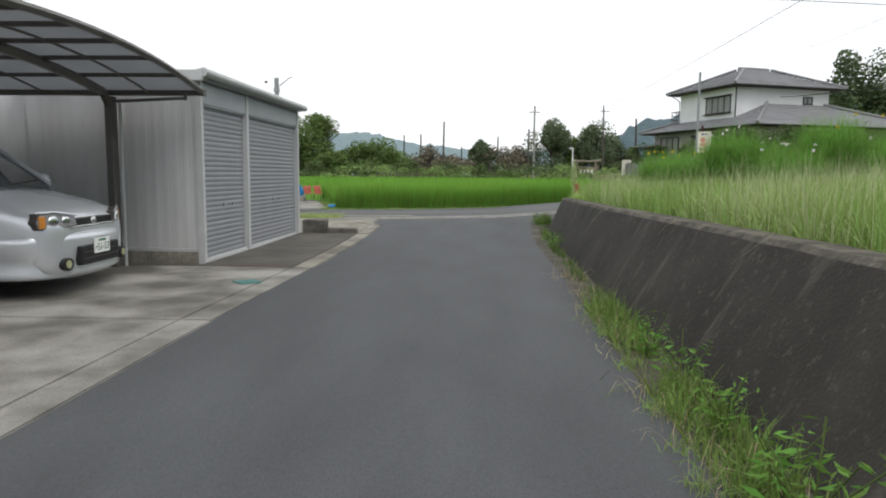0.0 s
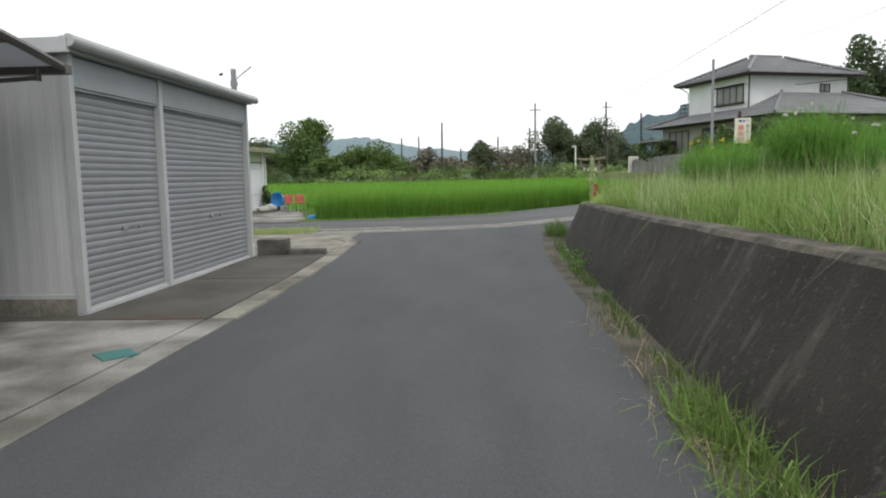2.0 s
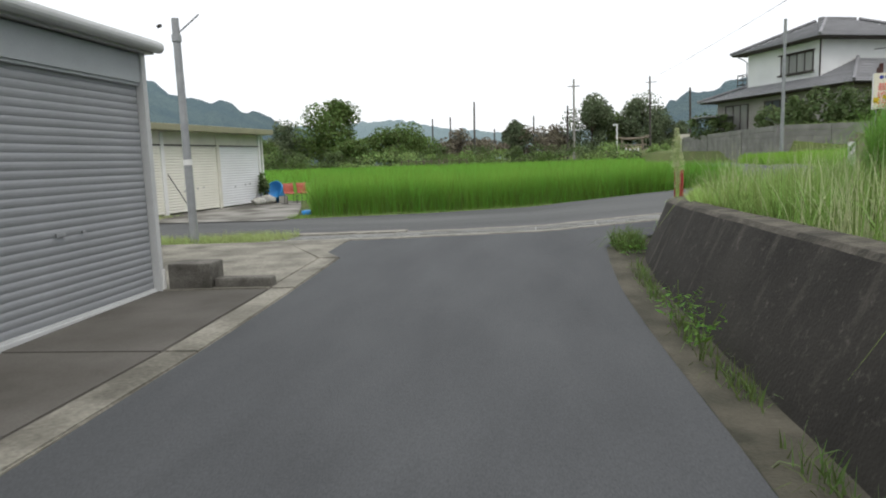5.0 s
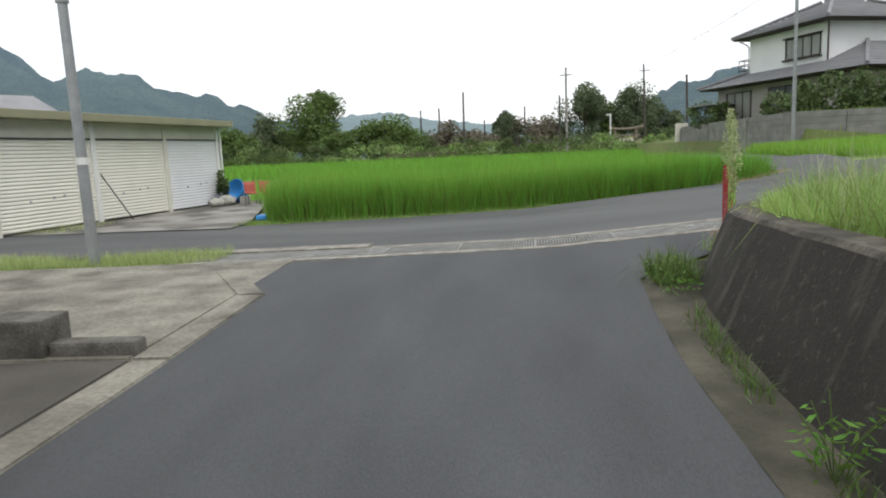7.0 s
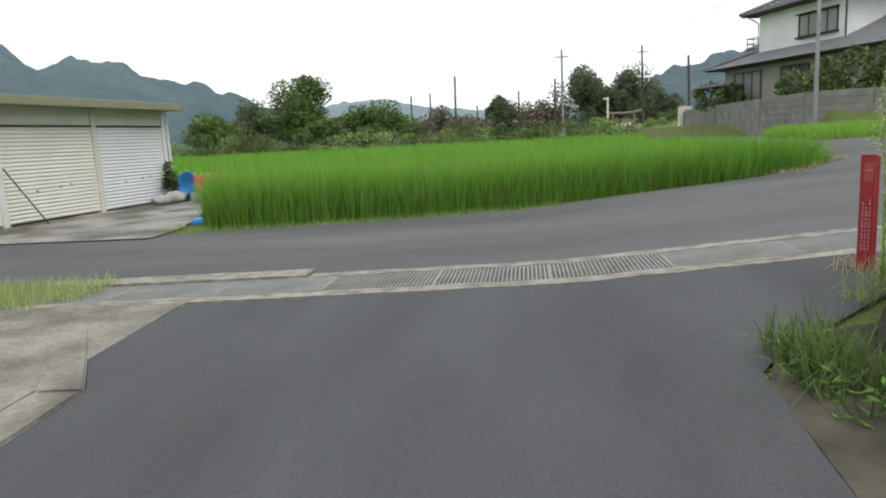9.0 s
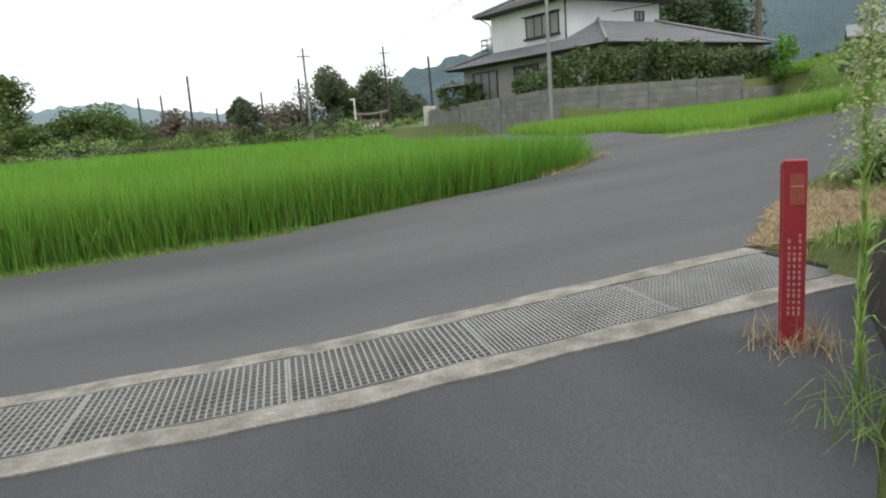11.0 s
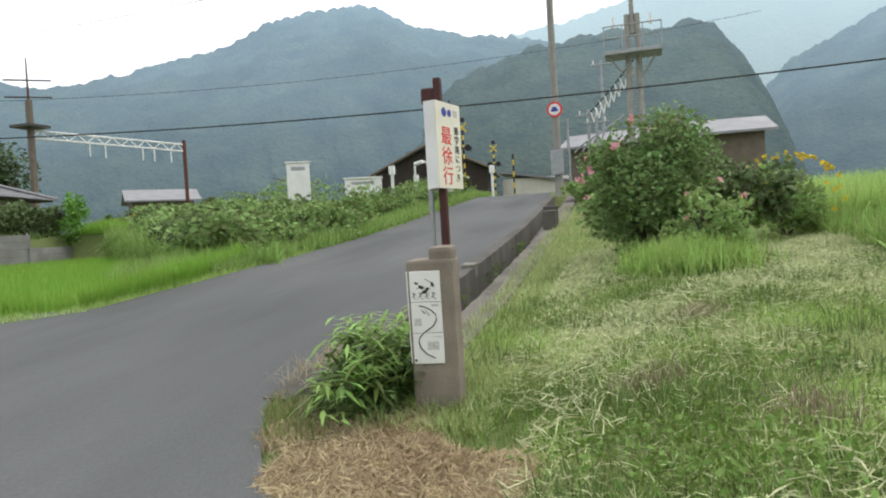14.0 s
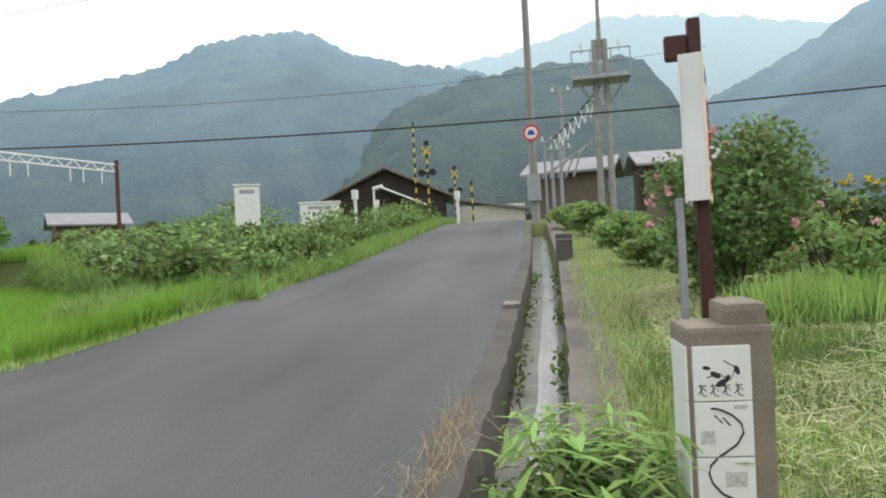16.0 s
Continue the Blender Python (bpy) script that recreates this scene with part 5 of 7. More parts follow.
part("shaft", boxes(((-0.45, -0.3, 0), (0.45, 0.3, 2.7)), bevel=0.03), cream_paint, gp)

# ---- far hills ----


def hills(name, line, base_dist, mt, label, depth=260, top_noise=4, seed=0, rows_=30):
    """A wooded ridge: line gives (bearing in degrees from +y towards +x, crest height)."""
    b0, b1 = line[0][0], line[-1][0]
    n = int(abs(b1 - b0) * 7)
    bs = np.linspace(b0, b1, n)
    hs = np.interp(bs, [p[0] for p in line], [p[1] for p in line])
    co = []
    for r in range(rows_ + 1):
        f = r / rows_
        for k in range(n):
            a = math.radians(bs[k])
            d = base_dist + depth * f
            nz = noise.fractal(Vector((bs[k] * 0.25, f * 3, seed)), 1.0, 2.0, 5)
            px, py = d * a, depth * f
            crown = noise.turbulence(Vector((px / 11, py / 11, seed)), 3, False)
            h = hs[k] * (f ** 0.75) * (1 + 0.10 * nz * (1 - f)) + top_noise * (crown - 0.45) * (0.4 + 0.6 * f)
            co.append((d * math.sin(a) * (1 + 0.05 * nz * (1 - f)), d * math.cos(a), h - 4 * (1 - f)))
    for k in range(n):
        a = math.radians(bs[k])
        d = base_dist + depth * 1.4
        co.append((d * math.sin(a), d * math.cos(a), -5))
    i = np.arange((rows_ + 2) * n).reshape(rows_ + 2, n)
    q = np.stack([i[:-1, :-1], i[:-1, 1:], i[1:, 1:], i[1:, :-1]], -1).reshape(-1, 4)
    return tagged(quads(name, np.array(co), q, mt, smooth=True), label, "hill", kind="structure")


def rise(deg, dist):
    return math.tan(math.radians(deg)) * dist


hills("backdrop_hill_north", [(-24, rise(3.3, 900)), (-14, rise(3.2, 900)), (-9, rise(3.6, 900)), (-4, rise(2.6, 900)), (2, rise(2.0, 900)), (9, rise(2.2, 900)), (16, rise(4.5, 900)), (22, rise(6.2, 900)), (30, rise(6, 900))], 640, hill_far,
      "wooded hills far beyond the paddies in painted blue haze", seed=1)
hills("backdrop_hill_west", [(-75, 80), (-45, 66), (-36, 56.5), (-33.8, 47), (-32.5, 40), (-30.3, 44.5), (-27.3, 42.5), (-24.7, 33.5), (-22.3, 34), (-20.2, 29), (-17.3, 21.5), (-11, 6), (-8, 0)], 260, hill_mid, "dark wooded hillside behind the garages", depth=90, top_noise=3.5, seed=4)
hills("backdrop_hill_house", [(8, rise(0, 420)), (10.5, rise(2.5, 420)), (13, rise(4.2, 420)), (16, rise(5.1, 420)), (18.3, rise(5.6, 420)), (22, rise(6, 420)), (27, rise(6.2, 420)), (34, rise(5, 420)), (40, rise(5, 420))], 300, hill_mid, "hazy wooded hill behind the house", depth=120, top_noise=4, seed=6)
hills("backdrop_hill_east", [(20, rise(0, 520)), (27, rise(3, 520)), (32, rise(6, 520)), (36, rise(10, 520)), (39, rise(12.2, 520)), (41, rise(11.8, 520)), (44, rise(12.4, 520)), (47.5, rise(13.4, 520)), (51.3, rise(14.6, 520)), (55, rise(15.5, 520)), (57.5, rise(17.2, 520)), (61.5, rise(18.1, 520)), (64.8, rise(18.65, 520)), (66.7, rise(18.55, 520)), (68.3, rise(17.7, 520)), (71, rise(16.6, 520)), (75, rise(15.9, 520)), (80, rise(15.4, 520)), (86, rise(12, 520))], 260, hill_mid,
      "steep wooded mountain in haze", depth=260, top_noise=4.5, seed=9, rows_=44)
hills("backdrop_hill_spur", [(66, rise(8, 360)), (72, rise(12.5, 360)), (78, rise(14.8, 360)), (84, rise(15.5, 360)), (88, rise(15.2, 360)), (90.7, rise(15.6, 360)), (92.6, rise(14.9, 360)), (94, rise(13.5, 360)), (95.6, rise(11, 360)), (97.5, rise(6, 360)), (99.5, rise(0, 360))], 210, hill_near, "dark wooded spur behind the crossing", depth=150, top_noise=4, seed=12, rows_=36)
hills("backdrop_hill_far_east", [(72, rise(15, 900)), (84, rise(16.5, 900)), (92, rise(18.5, 900)), (100, rise(17.5, 900)), (110, rise(15, 900))], 640, hill_far, "mountain far to the east in painted blue haze", seed=15)
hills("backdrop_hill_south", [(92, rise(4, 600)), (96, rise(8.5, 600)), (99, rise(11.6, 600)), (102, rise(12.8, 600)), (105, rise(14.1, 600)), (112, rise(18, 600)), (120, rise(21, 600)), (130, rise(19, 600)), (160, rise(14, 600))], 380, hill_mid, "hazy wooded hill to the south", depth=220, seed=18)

# ---- plants: rice, grass, weeds ----


def scatter(n, x0, x1, y0, y1, keep=None, z=land_z, sink=0.02):
    x, y = rng.uniform(x0, x1, n), rng.uniform(y0, y1, n)
    if keep is not None:
        k = keep(x, y)
        x, y = x[k], y[k]
    return np.stack([x, y, z(x, y) - sink], 1)


def patchy(x, y, s, cut):
    """Keeps places where a slow pattern is high: uneven stands."""
    v = np.sin(x * s + 1.3 * np.sin(y * s * 0.7)) + np.sin(y * s * 1.1 + 1.7 * np.sin(x * s * 0.6 + 2))
    return v + rng.uniform(-0.8, 0.8, len(x)) > cut


def stuff(ob, label, category):
    return tagged(ob, label, category, kind="stuff")


def rice_edge(x):
    return np.interp(x, (-4.9, -4.3, 0.5, 4, 5.9, 6.9), (24.6, 23.85, 24.2, 24.6, 25.4, 26.6))


def in_rice(x, y):
    west = np.interp(y, (23, 29, 33, 36, 40), (-4.35, -5.5, -7.0, -16, -34))
    return (y > rice_edge(x)) & (x > west) & (x < np.interp(y, (26, 44, 70), (6.9, 7.4, 13)))


def rice_z(x, y):
    return np.full_like(np.asarray(x, float), 0.12) + 0.3 * np.clip((np.asarray(x) - 0) / 7, 0, 1) * np.clip((27 - np.asarray(y)) / 3, 0, 1)


stuff(blades("rice_plants", scatter(70000, -5, 7.2, 23.8, 27.2, lambda x, y: in_rice(x, y) & (y < rice_edge(x) + 0.9), rice_z), 0.78, rice_leaf, 0.013, 0.22, 0.6, 3), "dense front rows of bright green rice plants", "rice")
stuff(blades("rice_plants", scatter(90000, -7, 7.4, 24.5, 36, in_rice, rice_z), 0.80, rice_leaf, 0.022, 0.25, 0.6, 2), "bright green rice crop filling a paddy", "rice")
stuff(blades("rice_plants", scatter(110000, -34, 13, 34, 70, in_rice, rice_z), 0.80, rice_leaf, 0.05, 0.25, 0.6, 2), "bright green rice crop reaching far back", "rice")
# The stalks' dark colour also puts shade into the foot of the front rows.
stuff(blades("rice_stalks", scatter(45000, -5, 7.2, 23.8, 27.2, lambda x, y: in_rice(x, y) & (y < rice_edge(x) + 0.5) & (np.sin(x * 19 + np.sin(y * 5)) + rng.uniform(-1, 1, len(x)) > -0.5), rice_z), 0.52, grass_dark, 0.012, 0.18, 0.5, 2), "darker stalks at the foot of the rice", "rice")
stuff(blades("rice_tips", scatter(14000, -5, 7.2, 23.8, 27.4, lambda x, y: in_rice(x, y) & patchy(x, y, 3.3, 0.2), rice_z), 0.95, paddy_leaf, 0.011, 0.3, 0.9, 3), "longer arching leaf tips above the rice", "rice")
can = sheet("rice_canopy", np.linspace(-34, 13, 110), np.linspace(24.6, 70, 110), lambda x, y: rice_z(x, y) + np.where(in_rice(x, y - 0.5), 0.52, -0.3) + 0.05 * np.sin(x * 5) * np.sin(y * 4.3), rice_leaf)
tagged(can, "closed leaf canopy of the rice crop", "rice", kind="stuff")
stuff(blades("verge_grass", scatter(5000, -5.6, 1.5, 23.3, 24.4, lambda x, y: (y < rice_edge(x) + 0.1) & (y > 23.4 + (x + 4.7) * 0.075) & (x > -5.1), lambda x, y: road_z(x, y)), 0.09, grass_tall, 0.01, 0.6), "short fresh grass verge along the paddy", "grass")
stuff(blades("verge_straw", scatter(2500, 5.2, 7.3, 24.9, 26.8, lambda x, y: (np.abs(y - rice_edge(x)) < 0.28), lambda x, y: road_z(x, y)), 0.10, straw, 0.01, 0.8), "dry grass round the paddy's corner", "grass")

# second paddy across the side road


def in_paddy(x, y):
    return (x > np.interp(y, (26, 46), (10.2, 12.5))) & (y > np.interp(x, (9, 12, 14.5, 30), (26.4, 26.0, 26.2, 44))) & (y < 43)


stuff(blades("paddy_plants", scatter(60000, 9.8, 16, 25.9, 32, in_paddy), 0.42, paddy_leaf, 0.02, 0.3), "light green young rice beside the side road", "rice")
stuff(blades("paddy_plants", scatter(80000, 10, 30, 27, 43, in_paddy), 0.5, paddy_leaf, 0.045, 0.3), "light green rice before the garden wall", "rice")
stuff(blades("verge_grass", scatter(16000, 8.6, 16, 25.4, 27.2, lambda x, y: ~in_paddy(x, y) & (y > np.interp(x, (8.6, 10, 12, 18), (27.5, 26.0, 25.85, 25.3)))), 0.14, grass_fresh, 0.012, 0.6), "short grass verge along the rising road", "grass")

# the field behind the retaining wall
stuff(blades("meadow_grass", scatter(60000, 1.8, 7.0, 0.5, 15.8, lambda x, y: in_field(x - 0.12, y) & patchy(x, y, 1.9, -1.0)), 0.42, grass_tall, 0.011, 0.4, 0.6, 2), "tall uncut meadow grass behind the wall", "grass")
stuff(blades("meadow_grass", scatter(50000, 6.5, 24, 0, 15.5, lambda x, y: in_field(x, y)), 0.45, grass_tall, 0.035, 0.4), "tall uncut grass further back in the field", "grass")
stuff(blades("meadow_grass", scatter(42000, 2.3, 7.2, 14.6, 18.2, lambda x, y: in_field(x + 0.05, y) & (((y < 16.1 + (x - 2.6) * 0.1) & (x < 5.2)) | (x < 4.3))), 0.22, grass_fresh, 0.013, 0.5, 0.7, 3), "long fresh grass behind the wall's end", "grass")


stuff(blades("meadow_heads", scatter(26000, 1.9, 9.0, 1.0, 15.8, lambda x, y: in_field(x - 0.1, y) & patchy(x, y, 1.3, -0.4)), 0.55, plume, 0.006, 0.35, 0.8, 3, 0.4), "pale seeding heads above the meadow grass", "grass")
stuff(blades("meadow_under", scatter(26000, 1.9, 8.0, 1.0, 15.8, lambda x, y: in_field(x - 0.1, y) & patchy(x + 2, y, 1.1, 0.1)), 0.34, grass_dark, 0.013, 0.5, 0.6, 2, 0.4), "darker green clumps in the meadow", "grass")


def in_mown(x, y):
    return (x > 3.9 + np.clip(17.4 - y, 0, 3) * 0.2) & (y < 19.78 + ditch_dy(x)) & (y > 14.9 + np.clip(x - 4, 0, 3) * 0.1) & (in_field(x, y) | (y > 17.5)) & ~((x < 6.3) & (y > 18.9))


stuff(blades("mown_grass", scatter(150000, 3.8, 9.5, 15, 20, in_mown), 0.055, grass_mown, 0.007, 0.9, 0.5, 2), "short mown grass with pale cuttings", "grass")
stuff(blades("mown_grass", scatter(80000, 8, 20, 13, 20.6, in_mown), 0.07, grass_mown, 0.018, 0.9), "short mown grass further back", "grass")
stuff(blades("green_shoots", scatter(70000, 3.8, 10.5, 15, 20, lambda x, y: in_mown(x, y) & patchy(x, y, 2.3, 0.1)), 0.095, grass_dark, 0.008, 0.55), "darker green tufts in the mown grass", "grass")
stuff(blades("green_shoots", scatter(26000, 3.8, 8.5, 16, 20, lambda x, y: in_mown(x, y) & patchy(x + 3, y, 3.1, 0.7)), 0.10, grass_fresh, 0.010, 0.5), "bright green shoots in the mown grass", "grass")
def in_swath(x, y):
    v = np.sin((x * 0.75 + y * 1.5) * 1.55 + 0.8 * np.sin(x * 1.3))
    return in_mown(x, y) & (v + rng.uniform(-0.7, 0.7, len(x)) > 0.45)


stuff(leaves("hay_swath", scatter(26000, 4.6, 15, 15, 19.4, in_swath, sink=-0.075) + rng.normal(0, 0.015, 3), 0.16, hay_pale, ratio=0.035, droop=0.0), "raked lines of pale hay on the mown grass", "hay")
stuff(blades("dark_tufts", scatter(34000, 3.9, 13, 15, 19.6, lambda x, y: in_mown(x, y) & patchy(x * 1.3, y, 4.1, 0.75)), 0.13, leaf_mid, 0.010, 0.6, 0.6, 3, 0.5), "dark green tufts standing in the mown grass", "grass")
cut = scatter(22000, 4.2, 14, 15, 19.4, lambda x, y: in_mown(x, y) & patchy(x, y, 1.6, -0.1), sink=-0.055)
stuff(leaves("hay_cuttings", cut, 0.10, hay_pale, ratio=0.05, droop=0.0), "loose pale hay lying on the mown grass", "hay")
for cx, cy in ((6.45, 18.3), (5.6, 17.6), (8.2, 17.9), (7.2, 16.6)):
    stuff(blades("dead_grass", np.stack([(xx := rng.normal(cx, 0.13, 320)), (yy := rng.normal(cy, 0.11, 320)), land_z(xx, yy) + 0.02], 1), 0.10, dead_brown, 0.006, 0.8, 0.3, 2, 0.5), "patch of dead brown grass", "dry grass")
lowleaf = scatter(5200, 3.9, 6.8, 17.2, 19.3, lambda x, y: in_mown(x, y) & patchy(x, y, 2.7, 0.5), sink=-0.05)
stuff(leaves("clover_leaves", lowleaf + rng.uniform(-0.03, 0.05, lowleaf.shape), 0.042, grass_dark, ratio=0.5), "low broad-leaved weeds among the grass", "weeds")


# dry grass where the ditch is covered
def in_dry(x, y):
    u, v = (x - 5.05) * 0.84 + (y - 19.5) * 0.54, -(x - 5.05) * 0.54 + (y - 19.5) * 0.84
    wob = 0.12 * np.sin(x * 7) + 0.1 * np.sin(y * 9 + 1)
    return ((u / 1.55) ** 2 + ((v + wob) / 0.68) ** 2 < 1) & (y < np.interp(x, (3.6, 4.2, 5.0, 5.63, 6.5), (19.04, 19.24, 20.0, 20.47, 20.9)) + 0.04 * np.sin(x * 23))


stuff(blades("dry_grass", scatter(42000, 3.6, 6.6, 18.4, 20.6, in_dry), 0.06, straw, 0.007, 0.8, 0.4, 2, 0.5), "flat dead straw-coloured grass at the road's edge", "dry grass")
stuff(blades("dry_grass", scatter(9000, 3.6, 6.6, 18.4, 20.6, in_dry), 0.07, dead_brown, 0.006, 0.8, 0.4, 2, 0.5), "browner dead grass among the straw", "dry grass")
stuff(leaves("dry_grass_mat", scatter(26000, 3.6, 6.6, 18.4, 20.6, in_dry, sink=-0.03), 0.13, straw, ratio=0.07, droop=0.0), "matted straw lying on the road's edge", "dry grass")
stuff(blades("dry_grass_green", scatter(6500, 3.9, 6.8, 17.9, 20.0, lambda x, y: ~in_dry(x, y) & (y < 19.2 + (x - 5) * 0.4) & patchy(x, y, 3, -0.3)), 0.13, grass_dark, 0.009, 0.6), "green weeds round the dry grass", "grass")

# weeds at the foot of the wall


def foot_strip(n, y0, y1, w):
    y = rng.uniform(y0, y1, n)
    x = wall_x(y) - w * rng.uniform(0, 1, n) ** 1.4
    keep = np.sin(y * 2.3) + np.sin(y * 5.1 + 1) + rng.uniform(-1.0, 1.0, n) > -0.4
    return np.stack([x, y, road_z(x, y) - 0.02], 1)[keep]


stuff(blades("wall_foot_grass", foot_strip(3600, -1, 7.0, 0.28), 0.20, grass_dark, 0.012, 0.6, 0.7, 3, 0.5), "tangled green weeds along the wall's foot", "grass")
stuff(blades("wall_foot_grass", foot_strip(2300, 0, 15.0, 0.13), 0.13, leaf_mid, 0.011, 0.5, 0.7, 3, 0.5), "bright weeds along the wall's foot", "grass")
stuff(blades("wall_foot_straw", foot_strip(700, 1, 9, 0.42), 0.18, straw, 0.006, 0.9, 0.6, 3, 0.5), "dry stalks among the weeds", "grass")
stuff(blades("wall_foot_grass", np.stack([(xx := rng.uniform(1.78, 2.12, 420)), (yy := rng.uniform(15.75, 16.4, 420)), road_z(xx, yy)], 1), 0.24, leaf_mid, 0.011, 0.6, 0.7, 3), "tuft of weeds at the wall's corner", "grass")
for cx, cy in ((1.27, 3.1), (1.3, 4.6), (1.33, 5.6), (1.26, 3.7), (1.22, 2.7)):
    stuff(blades("grass_tuft", np.stack([(xx := rng.normal(cx, 0.05, 60)), (yy := rng.normal(cy, 0.07, 60)), road_z(xx, yy)], 1), 0.09, grass_tall, 0.006, 0.8, 0.6, 3), "thin pale grass tuft at the lane's edge", "grass tuft")
stuff(blades("yard_weeds", scatter(6000, -7.4, -3.4, 18.35, 19.35, lambda x, y: patchy(x, y, 2.2, -0.6), lambda x, y: road_z(x, y)), 0.16, grass_mown, 0.01, 0.6), "scruffy weeds round the leaning post", "grass")
stuff(blades("yard_weeds", scatter(1500, -11, -8.5, 23.1, 25.2, None, lambda x, y: np.full_like(x, 0.11)), 0.1, grass_mown, 0.012, 0.6), "weeds beside the garage apron", "grass")


def leafy_weed(m, height, mt=leaf_bright, size=0.085):
    t = thing("broadleaf_weed", "leafy green weed growing by the wall", "weed", m, "weeds by the wall")
    pts = []
    for i in range(7):
        a, lean = i * 2.4, 0.25 + 0.1 * (i % 3)
        tip = Vector((math.cos(a) * lean * height, math.sin(a) * lean * height, height * (0.65 + 0.1 * (i % 4))))
        part("stem", tube(bmesh.new(), [(0, 0, 0), tip * 0.5 + Vector((0, 0, 0.06)), tip], 0.004, 4), leaf_mid, t)
        for k in range(9):
            pts.append(tip * (0.35 + 0.07 * k) + Vector(rng.normal(0, 0.045, 3)))
    tagged(leaves("leaf_mass", np.array([tuple(p) for p in pts]), size, mt, t, ratio=0.24), kind="stuff")
    return t


w0 = leafy_weed(pose(1.42, 2.25, 0.02), 0.5)
for m in (pose(1.48, 2.65, 0.02, 0, 0, 70), pose(1.38, 1.95, 0.02, 0, 0, 160), pose(1.5, 3.3, 0.02, 0, 0, 260), pose(1.52, 4.1, 0.02, 0, 0, 20), pose(1.5, 4.8, 0.02, 0, 0, 110), pose(1.74, 12.6, 0.02, 0, 0, 30), pose(1.72, 11.9, 0.02, 0, 0, 100), pose(1.92, 15.6, 0.04, 0, 0, 200), pose(1.85, 16.1, 0.06, 0, 0, 80), pose(2.05, 16.3, 0.06, 0, 0, 300)):
    copy_thing(w0, m @ Matrix.Scale(0.8, 4))

# plumed weeds before the wall's end


def plumed(m, height, full):
    t = thing("horseweed", "tall horseweed with pale feathery seed heads", "weed", m, "plumed weeds by the wall")
    part("stalk", tube(bmesh.new(), [(0, 0, 0), (0.01, 0, height * 0.4), (0.0, 0.015, height * 0.75), (0.02, 0.01, height)], lambda f: 0.009 * (1.1 - f), 5), leaf_bright, t)
    k = int(100 * full)
    hh = rng.uniform(0.06, 0.68, k) * height
    xyz = np.stack([rng.normal(0, 0.004, k), rng.normal(0, 0.004, k), hh], 1)
    blades("stalk_foliage", xyz, 0.10, grass_fresh, 0.012, 0.4, 0.5, 3, 0.4, t)
    k = int(760 * full)
    f = rng.uniform(0, 1, k)
    rad = 0.125 * full * (1 - f * 0.75) * rng.uniform(0.1, 1, k) ** 0.7
    a = rng.uniform(0, math.tau, k)
    xyz = np.stack([np.cos(a) * rad, np.sin(a) * rad, height * (0.62 + 0.40 * f) + rad * 0.5], 1)
    tagged(leaves("seed_plume", xyz, 0.018, plume, t, ratio=0.7), kind="stuff")
    k = int(220 * full)
    a, f = rng.uniform(0, math.tau, k), rng.uniform(0, 0.9, k)
    xyz = np.stack([np.zeros(k), np.zeros(k), height * (0.6 + 0.38 * f)], 1)
    blades("twig_spray", xyz, 0.11, grass_tall, 0.003, 0.9, 0.2, 2, 0.4, t)
    part("dead_leaves", tube(bmesh.new(), [(0.01, 0, 0.05), (0.05, 0.02, 0.2), (0.03, 0.05, 0.12)], 0.008, 4), straw, t)
    return t


plumed(pose(2.84, 17.21, 0.30), 1.42, 1.0)
plumed(pose(2.82, 17.03, 0.28), 1.31, 0.85)
plumed(pose(2.79, 16.94, 0.28), 1.0, 0.45)
for cx, cy, hgt in ((2.78, 17.12, 0.2), (2.62, 16.98, 0.18)):
    stuff(blades("grass_tuft", np.stack([(xx := rng.normal(cx, 0.05, 40)), (yy := rng.normal(cy, 0.05, 40)), road_z(xx, yy)], 1), hgt, grass_tall, 0.006, 0.6, 0.6, 3), "thin grass tuft before the wall's end", "grass tuft")
stuff(blades("post_foot_weeds", np.stack([(xx := rng.normal(2.98, 0.08, 160)), (yy := rng.normal(17.64, 0.09, 160)), road_z(xx, yy)], 1), 0.13, straw, 0.006, 0.7, 0.6, 3), "dry weeds round the marker post", "grass tuft")

# ---- shrubs and trees ----


def shrub(name, label, category, m, radii, count, size, mt, stems=5, clumps=14, group="", flowers=None, loose=0.4):
    t = thing(name, label, category, m, group)
    rx, ry, rz = radii
    for i in range(stems):
        a = i * math.tau / stems + 0.4
        part("stem", tube(bmesh.new(), [(0, 0, -0.1), (math.cos(a) * rx * 0.25, math.sin(a) * ry * 0.25, rz * 0.7), (math.cos(a) * rx * 0.6, math.sin(a) * ry * 0.6, rz * 1.5)], lambda f: 0.022 * (1.2 - f) * (1 + rz * 0.3), 5), bark, t)
    leaves("foliage", clump_points(count, (0, 0, rz), radii, clumps, loose), size, mt, t)
    if flowers:
        n, fs, fm = flowers
        d = rng.normal(0, 1, (n, 3))
        d[:, 2] = np.abs(d[:, 2]) * 1.1 - 0.2
        d /= np.linalg.norm(d, axis=1)[:, None]
        c = np.array((0, 0, rz)) + d * np.array(radii) * 1.02
        for p in c:
            leaves("flower", p + rng.normal(0, fs * 0.35, (14, 3)), fs, fm, t, ratio=0.9)
    return t


